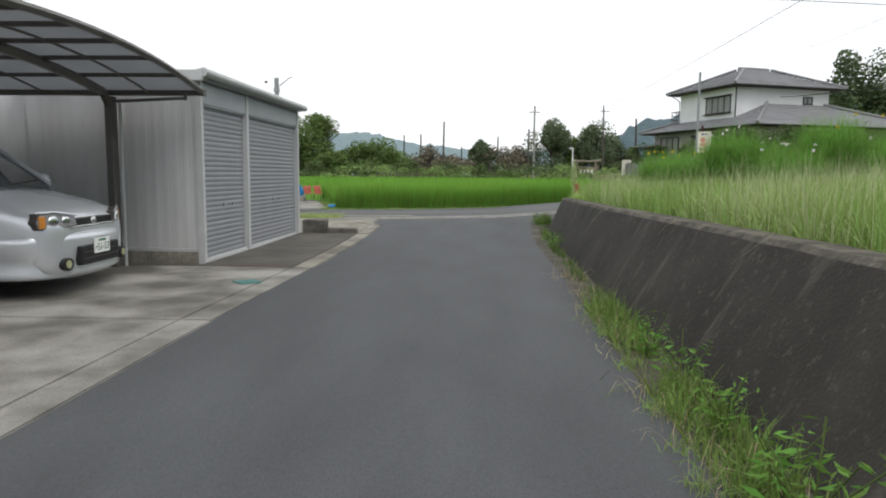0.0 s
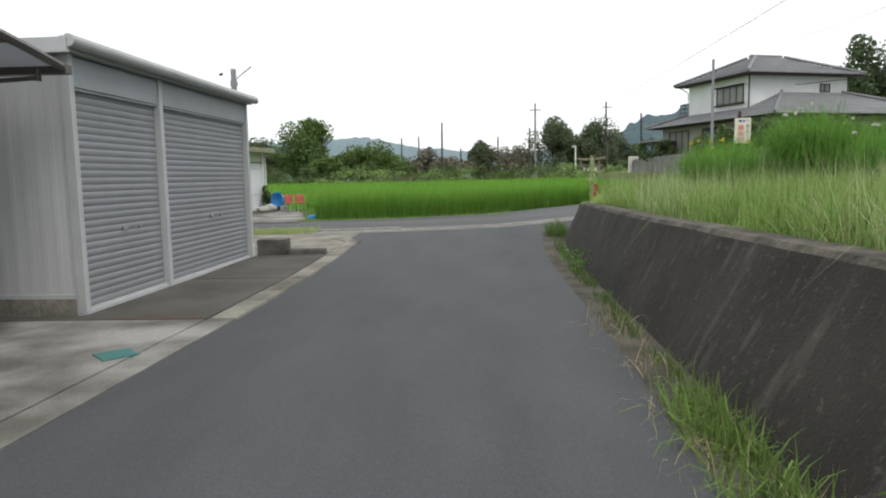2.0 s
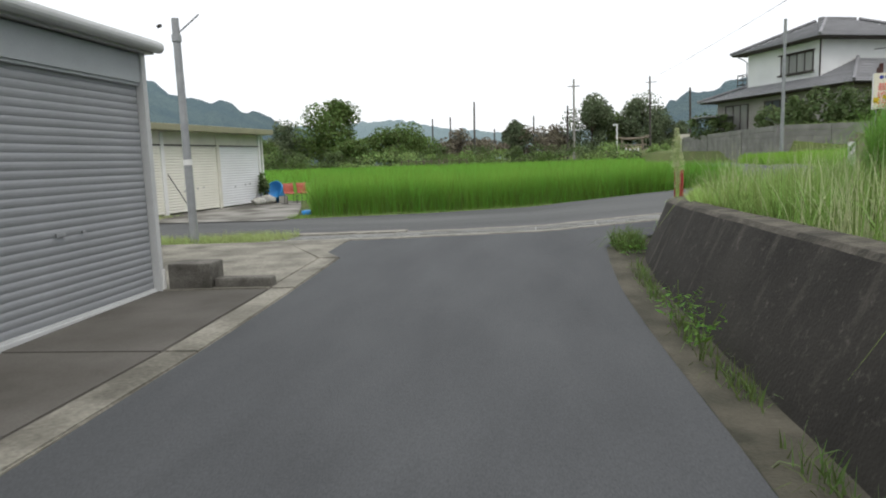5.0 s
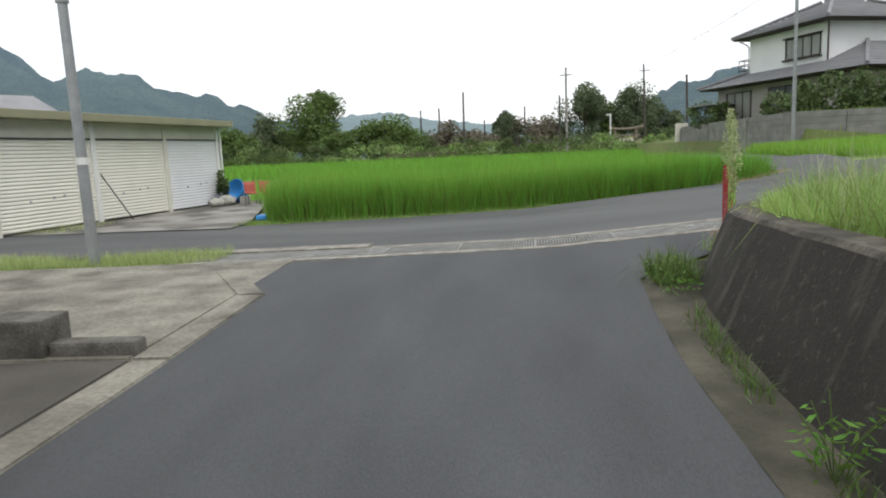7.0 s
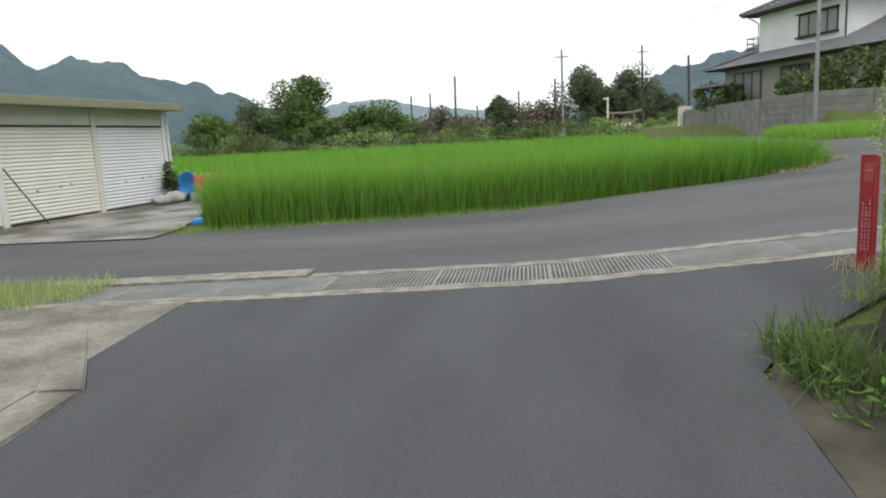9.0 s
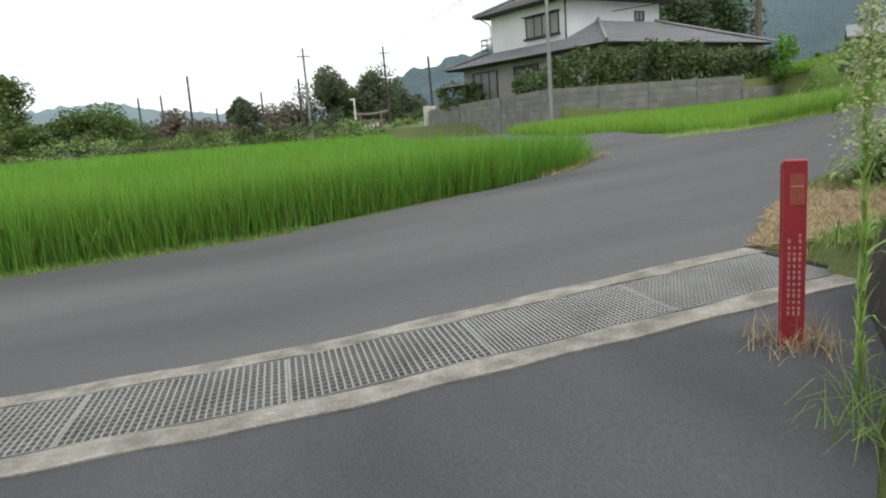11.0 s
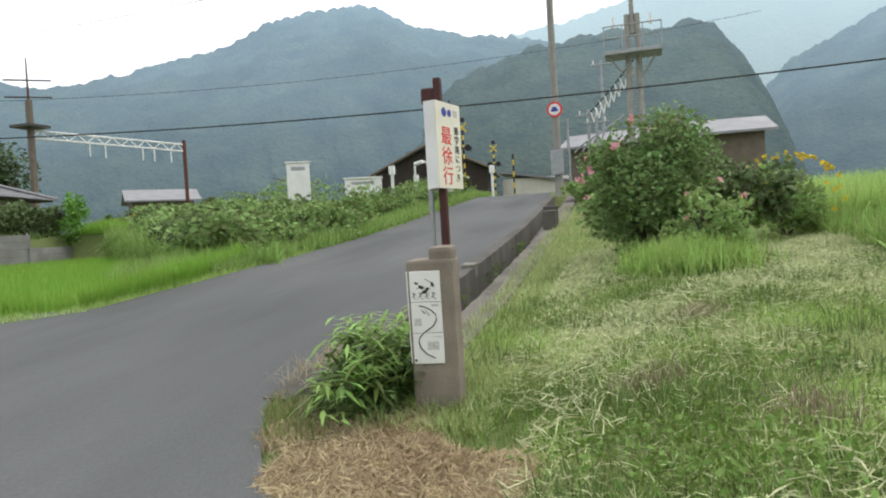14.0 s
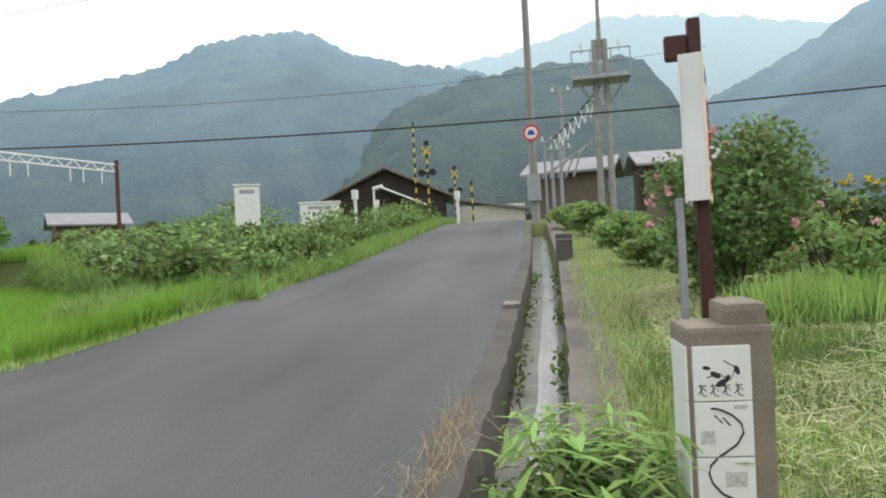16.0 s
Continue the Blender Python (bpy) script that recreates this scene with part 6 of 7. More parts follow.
shrub("rose_bush", "large leafy rose bush with pink blooms", "bush", pose(12.85, 18.25, 1.1), (0.98, 0.98, 1.06), 13000, 0.088, leaf_rose, 7, 30, flowers=(14, 0.075, petal_pink))
shrub("rose_bush", "lower leafy shrub beside the rose bush", "bush", pose(13.9, 16.9, 1.2), (0.75, 0.85, 0.75), 3000, 0.12, leaf_hedge, 4, 14)
shrub("grey_green_weed", "pale green leafy weed before the rose bush", "weed", pose(11.6, 17.45, 1.1), (0.5, 0.55, 0.5), 1500, 0.09, leaf_light, 4, 12, flowers=(2, 0.05, petal_pink))
stuff(blades("grass_clump", np.stack([(xx := rng.normal(11.2, 0.2, 3600)), (yy := rng.normal(17.8, 0.33, 3600)), land_z(xx, yy)], 1), 0.40, grass_fresh, 0.014, 0.4, 0.7, 3), "clump of long bright grass in the mown field", "grass")
yt = shrub("golden_bush", "bush topped with yellow flower sprays", "bush", pose(15.4, 15.95, 1.25), (0.8, 0.9, 0.75), 2200, 0.12, leaf_light, 4, 14, flowers=(60, 0.05, petal_yellow))
for i, (x, y, r) in enumerate(((17.2, 17.2, 0.8), (16.5, 18.9, 0.6), (20, 19.2, 0.8), (23.5, 19.6, 0.9), (26.5, 20.4, 0.9), (21.5, 17.0, 1.1), (25.5, 16.5, 1.5), (29, 18, 1.4))):
    shrub("field_shrub", "rounded green shrub at the field's far side", "bush", pose(x, y, float(land_z(x, y)) - 0.05), (r * 0.8, r * 0.9, r * 0.55), 1500, 0.15, leaf_light, 4, 14, "shrubs beyond the field")
# feathery stand in the field
for i, (x, y, h) in enumerate(((4.0, 13.3, 0.62), (5.0, 12.6, 0.9), (5.8, 12.9, 0.74), (6.5, 12.0, 0.98), (5.6, 11.5, 0.62), (7.3, 11.3, 0.8), (4.6, 14.3, 0.7), (6.9, 10.6, 0.66), (8.2, 10.4, 0.85))):
    t = thing("feathery_stand", "stand of feathery green cosmos on red-brown stems", "plant", pose(x, y, float(field_z(x, y))), "feathery plants in the field")
    k = 3600
    a, rr = rng.uniform(0, math.tau, k), 0.5 * np.sqrt(rng.uniform(0, 1, k))
    xyz = np.stack([np.cos(a) * rr, np.sin(a) * rr, h * rng.uniform(0.45, 1.0, k)], 1)
    blades("foliage", xyz, h * 0.5, leaf_bright, 0.006, 0.8, 0.6, 2, 0.6, t)
    k = 240
    a, rr = rng.uniform(0, math.tau, k), 0.46 * np.sqrt(rng.uniform(0, 1, k))
    blades("stem_stand", np.stack([np.cos(a) * rr, np.sin(a) * rr, np.zeros(k)], 1), h * 0.95, rust_red, 0.008, 0.15, 0.3, 2, 0.2, t)
    for q in range(4):
        p = np.array((rng.normal(0, 0.3), rng.normal(0, 0.3), h * rng.uniform(1.25, 1.6)))
        leaves("flower", p + rng.normal(0, 0.010, (12, 3)), 0.034, petal_white if i % 3 else petal_yellow, t, ratio=0.9)
for i, (x, y) in enumerate(((8.6, 9.3), (9.4, 8.6), (7.9, 8.4), (10.2, 9.6))):
    t = thing("yellow_cosmos", "patch of yellow cosmos flowers in tall grass", "flowers", pose(x, y, float(field_z(x, y))), "yellow flowers in the field")
    k = 1200
    blades("foliage", np.stack([rng.normal(0, 0.35, k), rng.normal(0, 0.35, k), rng.uniform(0, 0.4, k)], 1), 0.55, grass_tall, 0.01, 0.4, 0.5, 2, 0.4, t)
    for q in range(9):
        leaves("flower", np.array((rng.normal(0, 0.35), rng.normal(0, 0.35), rng.uniform(0.6, 0.95))) + rng.normal(0, 0.010, (10, 3)), 0.036, petal_yellow, t, ratio=0.9)

# bamboo grass by the stone, plants in the ditch
bb = thing("bamboo_grass", "dense dark green bamboo grass spilling over the ditch", "bush", pose(6.7, 20.13, 0.45))


def lances(name, count, centre, radii, size, mt, clumps=26):
    """Long drooping lance-shaped leaves, each creased along its middle."""
    at = clump_points(count, centre, radii, clumps, 0.42)
    az, tilt = rng.uniform(0, math.tau, count), rng.uniform(-0.5, 0.5, count)
    ln = size * rng.uniform(0.6, 1.3, count)
    d = np.stack([np.cos(az) * np.cos(tilt), np.sin(az) * np.cos(tilt), np.sin(tilt)], 1) * ln[:, None]
    w = np.stack([-np.sin(az), np.cos(az), np.zeros(count)], 1) * (ln * 0.085)[:, None]
    low = np.zeros((count, 3))
    low[:, 2] = -ln * 0.18
    co = np.empty((count, 6, 3))
    co[:, 0], co[:, 1], co[:, 2] = at - w * 0.3, at + d * 0.45 - w, at + d + low - w * 0.05
    co[:, 3], co[:, 4], co[:, 5] = at + d + low + w * 0.05, at + d * 0.45 + w, at + w * 0.3
    base = (np.arange(count) * 6)[:, None]
    q = np.concatenate([base + np.array([[0, 1, 4, 5]]), base + np.array([[1, 2, 3, 4]])])
    return quads(name, co.reshape(-1, 3), q, mt, bb)


lances("foliage", 1500, (0, 0, 0.28), (0.66, 0.40, 0.36), 0.19, leaf_mid)
lances("young_foliage", 1100, (-0.02, -0.02, 0.34), (0.74, 0.44, 0.40), 0.17, bamboo_leaf)
# Lower inner leaves take a darker green that paints shade into the clump.
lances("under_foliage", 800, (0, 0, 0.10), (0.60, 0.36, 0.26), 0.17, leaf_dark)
for i in range(16):
    a = i * 2.4
    part("cane", tube(bmesh.new(), [(0.1 * math.cos(a), 0.08 * math.sin(a), -0.2), (0.25 * math.cos(a), 0.14 * math.sin(a), 0.25), (0.46 * math.cos(a), 0.26 * math.sin(a), 0.5)], 0.004, 4), leaf_mid, bb)
stuff(blades("stone_foot_grass", scatter(3000, 6.0, 7.3, 19.2, 20.05), 0.13, grass_mown, 0.011, 0.55, 0.6, 3), "long grass round the marker stone", "grass")
dk = np.stack([(xx := rng.uniform(6.8, 18, 900)), rng.choice((20.26, 20.68), 900) + rng.normal(0, 0.05, 900) + ditch_dy(xx), np.interp(xx, ROAD_X, ROAD_Z) - 0.45], 1)
dk = dk[np.sin(dk[:, 0] * 1.9) + rng.uniform(-0.7, 0.7, len(dk)) > -0.1]
stuff(leaves("ditch_plants", dk + rng.uniform(0, 1, dk.shape) * np.array((0, 0, 0.3)), 0.075, leaf_mid), "dark leafy plants growing in the ditch", "plants")
stuff(blades("ditch_edge_grass", scatter(9000, 7.0, 19, 19.72, 21.0, lambda x, y: np.abs(y - 19.86 - ditch_dy(x)) < 0.11), 0.16, grass_mown, 0.010, 0.7, 0.6, 3), "grass hanging over the ditch's edge", "grass")
stuff(blades("bank_grass", scatter(36000, 13, 44, 27, 50, lambda x, y: ~in_paddy(x, y) & (y < 46)), 0.45, grass_tall, 0.05, 0.4), "tall rough grass between paddy and railway bank", "grass")
stuff(blades("ditch_head_grass", scatter(2600, 5.7, 6.75, 20.15, 20.93, lambda x, y: (y < np.interp(x, (5.6, 6.5, 7), (20.4, 20.9, 20.95))) & (y > 19.9 + (x - 5.6) * 0.3)), 0.10, straw, 0.008, 0.7, 0.5, 3), "dry grass at the ditch's head", "grass")
stuff(blades("ditch_head_grass", scatter(1500, 5.8, 6.75, 20.15, 20.93, lambda x, y: y < np.interp(x, (5.6, 6.5, 7), (20.4, 20.9, 20.95))), 0.12, grass_dark, 0.009, 0.6, 0.5, 3), "green weeds at the ditch's head", "grass")
xx = rng.uniform(14.3, 31, 16000)
yy = 26 + (xx - 14) * 1.15 + rng.uniform(-1.0, 0.7, 16000)
zz = 0.75 + (np.interp(xx, ROAD_X, ROAD_Z) - 0.75) * rng.uniform(0, 1, 16000)
stuff(blades("slope_grass", np.stack([xx, yy, zz], 1), 0.55, grass_tall, 0.045, 0.6), "tall rough grass on the slope above the paddy", "grass")
stuff(blades("kerb_weeds", scatter(220, 6.9, 8.6, 20.86, 21.08, None, lambda x, y: road_z(x, y)), 0.2, straw, 0.007, 0.9, 0.5, 3), "reddish dry weeds at the road's edge", "grass")
stuff(blades("ditch_edge_grass", scatter(9000, 7, 24, 19.4, 21.0, lambda x, y: y < 20.05 + ditch_dy(x)), 0.13, grass_mown, 0.014, 0.6), "grass along the ditch's edge", "grass")
stuff(blades("tall_grass", scatter(30000, 15.5, 26, 8.5, 15.6, lambda x, y: patchy(x, y, 0.9, -1.2)), 0.85, grass_fresh, 0.03, 0.3, 0.6, 2), "tall bright grass beyond the mown field", "grass")

# ---- hedges, trees and the shrub belt ----


def tree(name, label, m, height, radii, count, size, mt, trunk=0.25, clumps=18, group="", loose=0.42, lift=0.56):
    t = thing(name, label, "tree", m, group)
    part("trunk", tube(bmesh.new(), [(0, 0, -0.3), (0.05 * height * 0.1, 0, height * 0.25), (0, 0.1, height * 0.55), (0.1, 0, height * 0.85)], lambda f: trunk * (1.15 - f), 7), bark, t)
    for i in range(7):
        a = i * 2.4
        z = height * (0.3 + 0.07 * i)
        part("limb", tube(bmesh.new(), [(0, 0, z), (math.cos(a) * radii[0] * 0.4, math.sin(a) * radii[1] * 0.4, z + height * 0.1), (math.cos(a) * radii[0] * 0.8, math.sin(a) * radii[1] * 0.8, z + height * 0.18)], lambda f: trunk * 0.4 * (1.1 - f), 5), bark, t)
    leaves("crown", clump_points(count, (0, 0, height * lift), radii, clumps, loose), size, mt, t)
    return t


def far_xy(deg, d):
    a = radians(deg)
    return 0.3 + d * math.sin(a), 10.7 + d * math.cos(a)


FAR = ((-14.7, 82, 8.7, 4.0, leaf_mid), (-18.6, 86, 5.8, 3.4, leaf_hazed), (-21.5, 80, 4.5, 3.2, leaf_mid), (-9.1, 88, 5.6, 4.4, leaf_mid), (-7.4, 92, 4.6, 3.2, leaf_mid), (-4.2, 95, 5.0, 3.6, leaf_brown), (-1.6, 95, 4.6, 3.4, leaf_brown),
       (1.2, 98, 6.2, 2.8, leaf_hazed), (2.8, 98, 5.4, 3.4, leaf_brown), (4.7, 100, 5.6, 3.0, leaf_brown), (7.5, 98, 9.3, 3.4, leaf_hazed), (9.6, 102, 7.2, 3.4, leaf_mid), (11.6, 100, 9.0, 3.6, leaf_hazed), (13.4, 102, 7.0, 3.0, leaf_hazed), (-13.0, 78, 3.6, 2.6, leaf_mid))
for i, (b, d, h, r, mt) in enumerate(FAR):
    x, y = far_xy(b, d)
    tree("tree", ("broad dark green tree beyond the paddy", "brownish half-bare tree beyond the paddy")[mt is leaf_brown], pose(x, y, 0.0), h, (r, r, h * 0.5), 10000 if mt is not leaf_brown else 5000, 0.36, mt, 0.22, 22, "trees beyond the paddy")
for i in range(34):
    b = -26 + 46 * i / 33
    x, y = far_xy(b, 70 + 10 * ((i * 7) % 5) / 5)
    r = 1.2 + 0.5 * ((i * 5) % 4)
    shrub("hedge_shrub", "low green shrub along the paddy's far edge", "bush", pose(x, y, 0.0), (r * 1.6, r, 1.0 + 0.25 * (i % 3)), 1100, 0.24, (leaf_mid, leaf_light, leaf_hedge)[i % 3], 2, 10, "shrubs along the paddy")
for i, b in enumerate((-9.0, -7.0, -5.2)):
    x, y = far_xy(b, 68)
    fc = thing("field_fence", "low weathered timber fence beyond the paddy", "fence", pose(x, y, 0, 0, 0, 3), "fences beyond the paddy")
    for q in range(4):
        part("fence_post", rods(((q * 0.8, 0, 0), (q * 0.8, 0, 1.5), 0.05)), old_wood, fc)
    for z in (0.7, 1.3):
        part("fence_rail", rods(((0, 0, z), (2.4, 0, z), 0.035)), old_wood, fc)
# house trees and hedge
for x, y, h, r, mt in ((39.5, 72, 11.5, 4.6, leaf_dark), (43.5, 70, 9.5, 4.0, leaf_dark), (36, 78, 8.5, 3.5, leaf_dark)):
    tree("garden_tree", "big dark evergreen tree behind the house", pose(x, y, 1.5), h, (r, r, h * 0.5), 12000, 0.4, mt, 0.35, 26, "trees behind the house")
for i in range(13):
    x = 16.3 + i * 0.92
    top = float(np.interp(x, (16, 18, 23, 28), (1.75, 2.5, 2.2, 1.7)))
    shrub("hedge", "clipped dark green garden hedge above the wall", "hedge", pose(x, 46.0 - 0.12 * i * 0.9, 2.2), (0.75, 0.8, top / 2), 1100, 0.2, leaf_hedge, 2, 12, "hedge above the garden wall", loose=0.5)
for x, y, r in ((15.9, 62, 1.4), (16.2, 59.5, 1.1), (16.4, 50, 1.0), (16.5, 48.2, 1.2)):
    shrub("garden_shrub", "dark garden shrub leaning over the wall", "bush", pose(x, y, 2.2), (r, r, r * 0.85), 900, 0.24, leaf_hedge, 3, 12, "shrubs in the garden")
shrub("conifer", "small bright green cone-shaped conifer", "bush", pose(27.3, 43.6, 1.9), (0.8, 0.8, 1.3), 1600, 0.16, leaf_bright, 1, 16, loose=0.45)
for x, y in ((28.8, 43.0), (29.8, 43.4), (29.4, 42.4)):
    shrub("flowering_shrub", "shrub with orange-red flower heads", "bush", pose(x, y, 1.8), (0.7, 0.7, 0.8), 700, 0.2, leaf_mid, 3, 10, "flowering shrubs", flowers=(3, 0.22, petal_orange))
# shrub belt along the railway
k = 0
for i in range(46):
    f = (i % 23) / 22
    deep = i // 23
    x, y = 15.5 + 16 * f + deep * 3.0, 27.2 + 15.5 * f - deep * 1.0
    r = 0.85 + 0.3 * ((i * 7) % 5) / 4
    zb = float(np.interp(x, ROAD_X, ROAD_Z)) - 0.15 - 0.25 * f
    shrub("bank_shrub", "wild green shrub on the railway bank", "bush", pose(x, y, zb), (r * 1.3, r * 1.2, r * 0.6), 900, 0.17, (leaf_mid, leaf_light, leaf_hedge, leaf_light)[i % 4], 2, 12, "shrubs on the railway bank", loose=0.5)
for i in range(26):
    x = 16.5 + i * 0.78
    y = 26.4 + 0.5 * ((i * 5) % 3) + 0.02 * i
    r = 0.55 + 0.22 * (i % 3)
    shrub("verge_shrub", "leafy weeds on the road's bank", "bush", pose(x, y, float(np.interp(x, ROAD_X, ROAD_Z)) - 0.12), (r, r, r * 0.75), 620, 0.12, (leaf_light, leaf_mid)[i % 2], 2, 10, "weeds on the road bank", loose=0.5)
stuff(blades("bank_grass", scatter(30000, 13, 38, 25.3, 28.5, lambda x, y: y > np.interp(x, (12, 18, 36), (25.95, 25.45, 25.95)), lambda x, y: np.interp(x, ROAD_X, ROAD_Z)), 0.34, grass_tall, 0.03, 0.5), "long yellowish grass on the road's bank", "grass")
sheet("railway_bank", np.linspace(14.5, 60, 46), np.linspace(0, 1, 24), lambda x, y: np.interp(x, ROAD_X, ROAD_Z) - 0.1 - 0.012 * np.clip(y - 27, 0, 40), meadow,
      lambda gx, gy: (gx, 26.3 + gy * np.clip((gx - 14.5) * 1.15, 0.3, 40)),
      label="overgrown railway embankment", category="ground", kind="structure")
tree("olive_tree", "low olive green tree on the railway bank", pose(49.5, 44.0, 2.3), 5.0, (3.0, 3.0, 1.9), 2200, 0.3, leaf_light, 0.18, 16)

# ---- level crossing ----


def striped(m, height, r, label, bands=9, group="striped crossing posts"):
    t = thing("crossing_post", label, "crossing post", m, group)
    for i in range(bands):
        part("band", rods(((0, 0, height * i / bands), (0, 0, height * (i + 1) / bands), r), seg=10), (black, yellow_paint)[i % 2], t)
    return t


CR = 3.25
striped(pose(35.9, 27.75, CR), 5.2, 0.045, "raised yellow and black crossing barrier pole", 21)
sp = striped(pose(36.0, 27.15, CR), 3.6, 0.05, "crossing signal mast in yellow and black bands", 15)
for a in (45, -45):
    bm = boxes(((-0.04, -0.32, -0.04), (0.0, 0.32, 0.04)))
    ob = part("cross_arm", bm, yellow_paint, sp)
    ob.matrix_basis = pose(-0.08, 0, 3.75, a, 0, 0)
for s in (-0.28, 0.28):
    part("signal_lamp", rods(((-0.2, s, 2.7), (0.0, s, 2.7), 0.17), seg=16), black, sp)
part("signal_bar", boxes(((-0.06, -0.35, 2.66), (0.0, 0.35, 2.74))), black, sp)
part("bell", rods(((0, 0, 4.05), (0, 0, 4.25), 0.12), seg=12), black, sp)
s2 = copy_thing(sp, pose(42.0, 26.9, CR - 0.1, 0, 0, 10) @ Matrix.Scale(0.9, 4))
s3 = striped(pose(47.0, 26.7, CR), 3.4, 0.06, "slim yellow and black pole beyond the rails", 9)
for x, y, h in ((36.3, 25.8, 1.35), (31.2, 29.3, 1.5), (36.6, 30.0, 1.2)):
    t = thing("white_post", "short white crossing post with a cap", "post", pose(x, y, float(np.interp(x, ROAD_X, ROAD_Z)) - 0.1), "white posts at the crossing")
    part("shaft", boxes(((-0.06, -0.06, 0), (0.06, 0.06, h)), bevel=0.01), white_paint, t)
    part("cap", boxes(((-0.12, -0.12, h), (0.12, 0.12, h + 0.4)), bevel=0.02), white_paint, t)
lt = thing("signal_post", "thin white post with a small lamp arm", "post", pose(38.2, 30.6, 3.0))
part("shaft", rods(((0, 0, 0), (0, 0, 2.7), 0.06)), white_paint, lt)
part("lamp_head", rods(((0, 0, 2.6), (-0.1, -0.5, 2.7), 0.11)), white_paint, lt)


def cabinet(m, w, d, h, label):
    t = thing("relay_cabinet", label, "cabinet", m, "railway equipment cabinets")
    part("body", boxes(((-d / 2, -w / 2, 0), (d / 2, w / 2, h)), bevel=0.02), white_paint, t)
    part("roof", boxes(((-d / 2 - 0.08, -w / 2 - 0.08, h), (d / 2 + 0.08, w / 2 + 0.08, h + 0.08)), bevel=0.02), white_paint, t)
    for s in (-1, 1):
        part("door", boxes(((-d / 2 - 0.02, min(0, s * w * 0.46) + 0.01, 0.15), (-d / 2 + 0.01, max(0, s * w * 0.46) - 0.01, h - 0.1)), bevel=0.008), white_paint, t)
    part("plinth", boxes(((-d / 2, -w / 2, -0.9), (d / 2, w / 2, 0.0))), concrete, t)
    part("vent", boxes(((-d / 2 - 0.025, -w * 0.3, h * 0.8), (-d / 2 - 0.005, w * 0.3, h * 0.9))), galvanised, t)
    return t


cabinet(pose(37.5, 37.5, 4.0, 0, 0, 28), 1.3, 0.9, 2.15, "tall white railway equipment cabinet in the weeds")
cabinet(pose(35.4, 32.55, 3.35, 0, 0, 20), 1.9, 0.9, 1.4, "wide white railway equipment cabinet in the weeds")

bn = thing("barn", "dark timber barn with a low gabled roof", "barn", pose(47.5, 32.6, 3.3, 0, 0, 10))
prism(bm := bmesh.new(), [(-3.9, 0), (3.9, 0), (3.9, 2.6), (0, 4.4), (-3.9, 2.6)], 0, 7, "x")
part("wall", bm, dark_wood, bn)
for s in (-1, 1):
    prism(bm := bmesh.new(), [(s * 4.5, 2.42), (0, 4.5), (0, 4.68), (s * 4.5, 2.6)], -0.6, 7.4, "x")
    part("roof_slope", bm, roof_tile, bn)
    part("barge_board", tube(bmesh.new(), [(-0.62, s * 4.5, 2.5), (-0.62, 0, 4.6)], 0.09, 5), old_wood, bn)
prism(bm := bmesh.new(), [(-2.6, 1.9), (0.3, 3.2), (0.3, 3.35), (-2.75, 2.0)], -1.6, 0, "x")
part("porch_roof", bm, old_wood, bn)
part("porch_trim", tube(bmesh.new(), [(-1.62, -2.75, 1.95), (-1.62, 0.3, 3.28)], 0.06, 5), white_paint, bn)
ws = thing("white_outbuilding", "low cream outbuilding beyond the crossing", "outbuilding", pose(54, 26.5, 3.1, 0, 0, 5))
part("wall", boxes(((0, -2.6, 0), (4, 2.4, 2.4))), cream_paint, ws)
prism(bm := bmesh.new(), [(-2.9, 1.9), (2.7, 2.9), (2.7, 3.05), (-2.9, 2.05)], -0.4, 4.4, "x")
part("roof", bm, roof_tile, ws)
part("side_shed", boxes(((-0.5, -3.6, 0), (2, -2.7, 1.5))), dark_wood, ws)


def farmhouse(m, w, d, h, label):
    t = thing("farmhouse", label, "house", m, "far houses")
    part("wall", boxes(((-w / 2, -d / 2, -2), (w / 2, d / 2, h))), old_wood, t)
    prism(bm := bmesh.new(), [(-d / 2 - 0.7, h - 0.1), (0, h + d * 0.22), (d / 2 + 0.7, h - 0.1), (d / 2 + 0.7, h + 0.05), (0, h + d * 0.22 + 0.2), (-d / 2 - 0.7, h + 0.05)], -w / 2 - 0.6, w / 2 + 0.6, "x")
    part("roof", bm, roof_tile, t)
    for q in (-0.25, 0.15):
        part("window", boxes(((-w / 2 - 0.03, d * q, h * 0.3), (-w / 2, d * q + 1.2, h * 0.8))), window_glass, t)
    return t


farmhouse(pose(48.5, 13.9, 4.4, 0, 0, 95), 4.6, 4.2, 2.3, "tile-roofed house among the trees")
farmhouse(pose(47.5, 20.2, 4.6, 0, 0, 80), 4.5, 4.0, 1.9, "grey-roofed house behind the power poles")
farmhouse(pose(55.0, 61.5, 4.3, 0, 0, 135), 5.2, 4.5, 1.7, "low tile-roofed house below the hill")
farmhouse(pose(-24.5, 40, 0.2, 0, 0, 60), 6, 5, 3.6, "tile-roofed house behind the garages")

# ---- poles, masts and wires ----


def wire(name, label, a, b, sag, r, n=24):
    a, b = Vector(a), Vector(b)
    pts = [a.lerp(b, i / n) - Vector((0, 0, sag * 4 * (i / n) * (1 - i / n))) for i in range(n + 1)]
    return tagged(part(name, tube(bmesh.new(), pts, r, 5), wire_black), label, "cable")


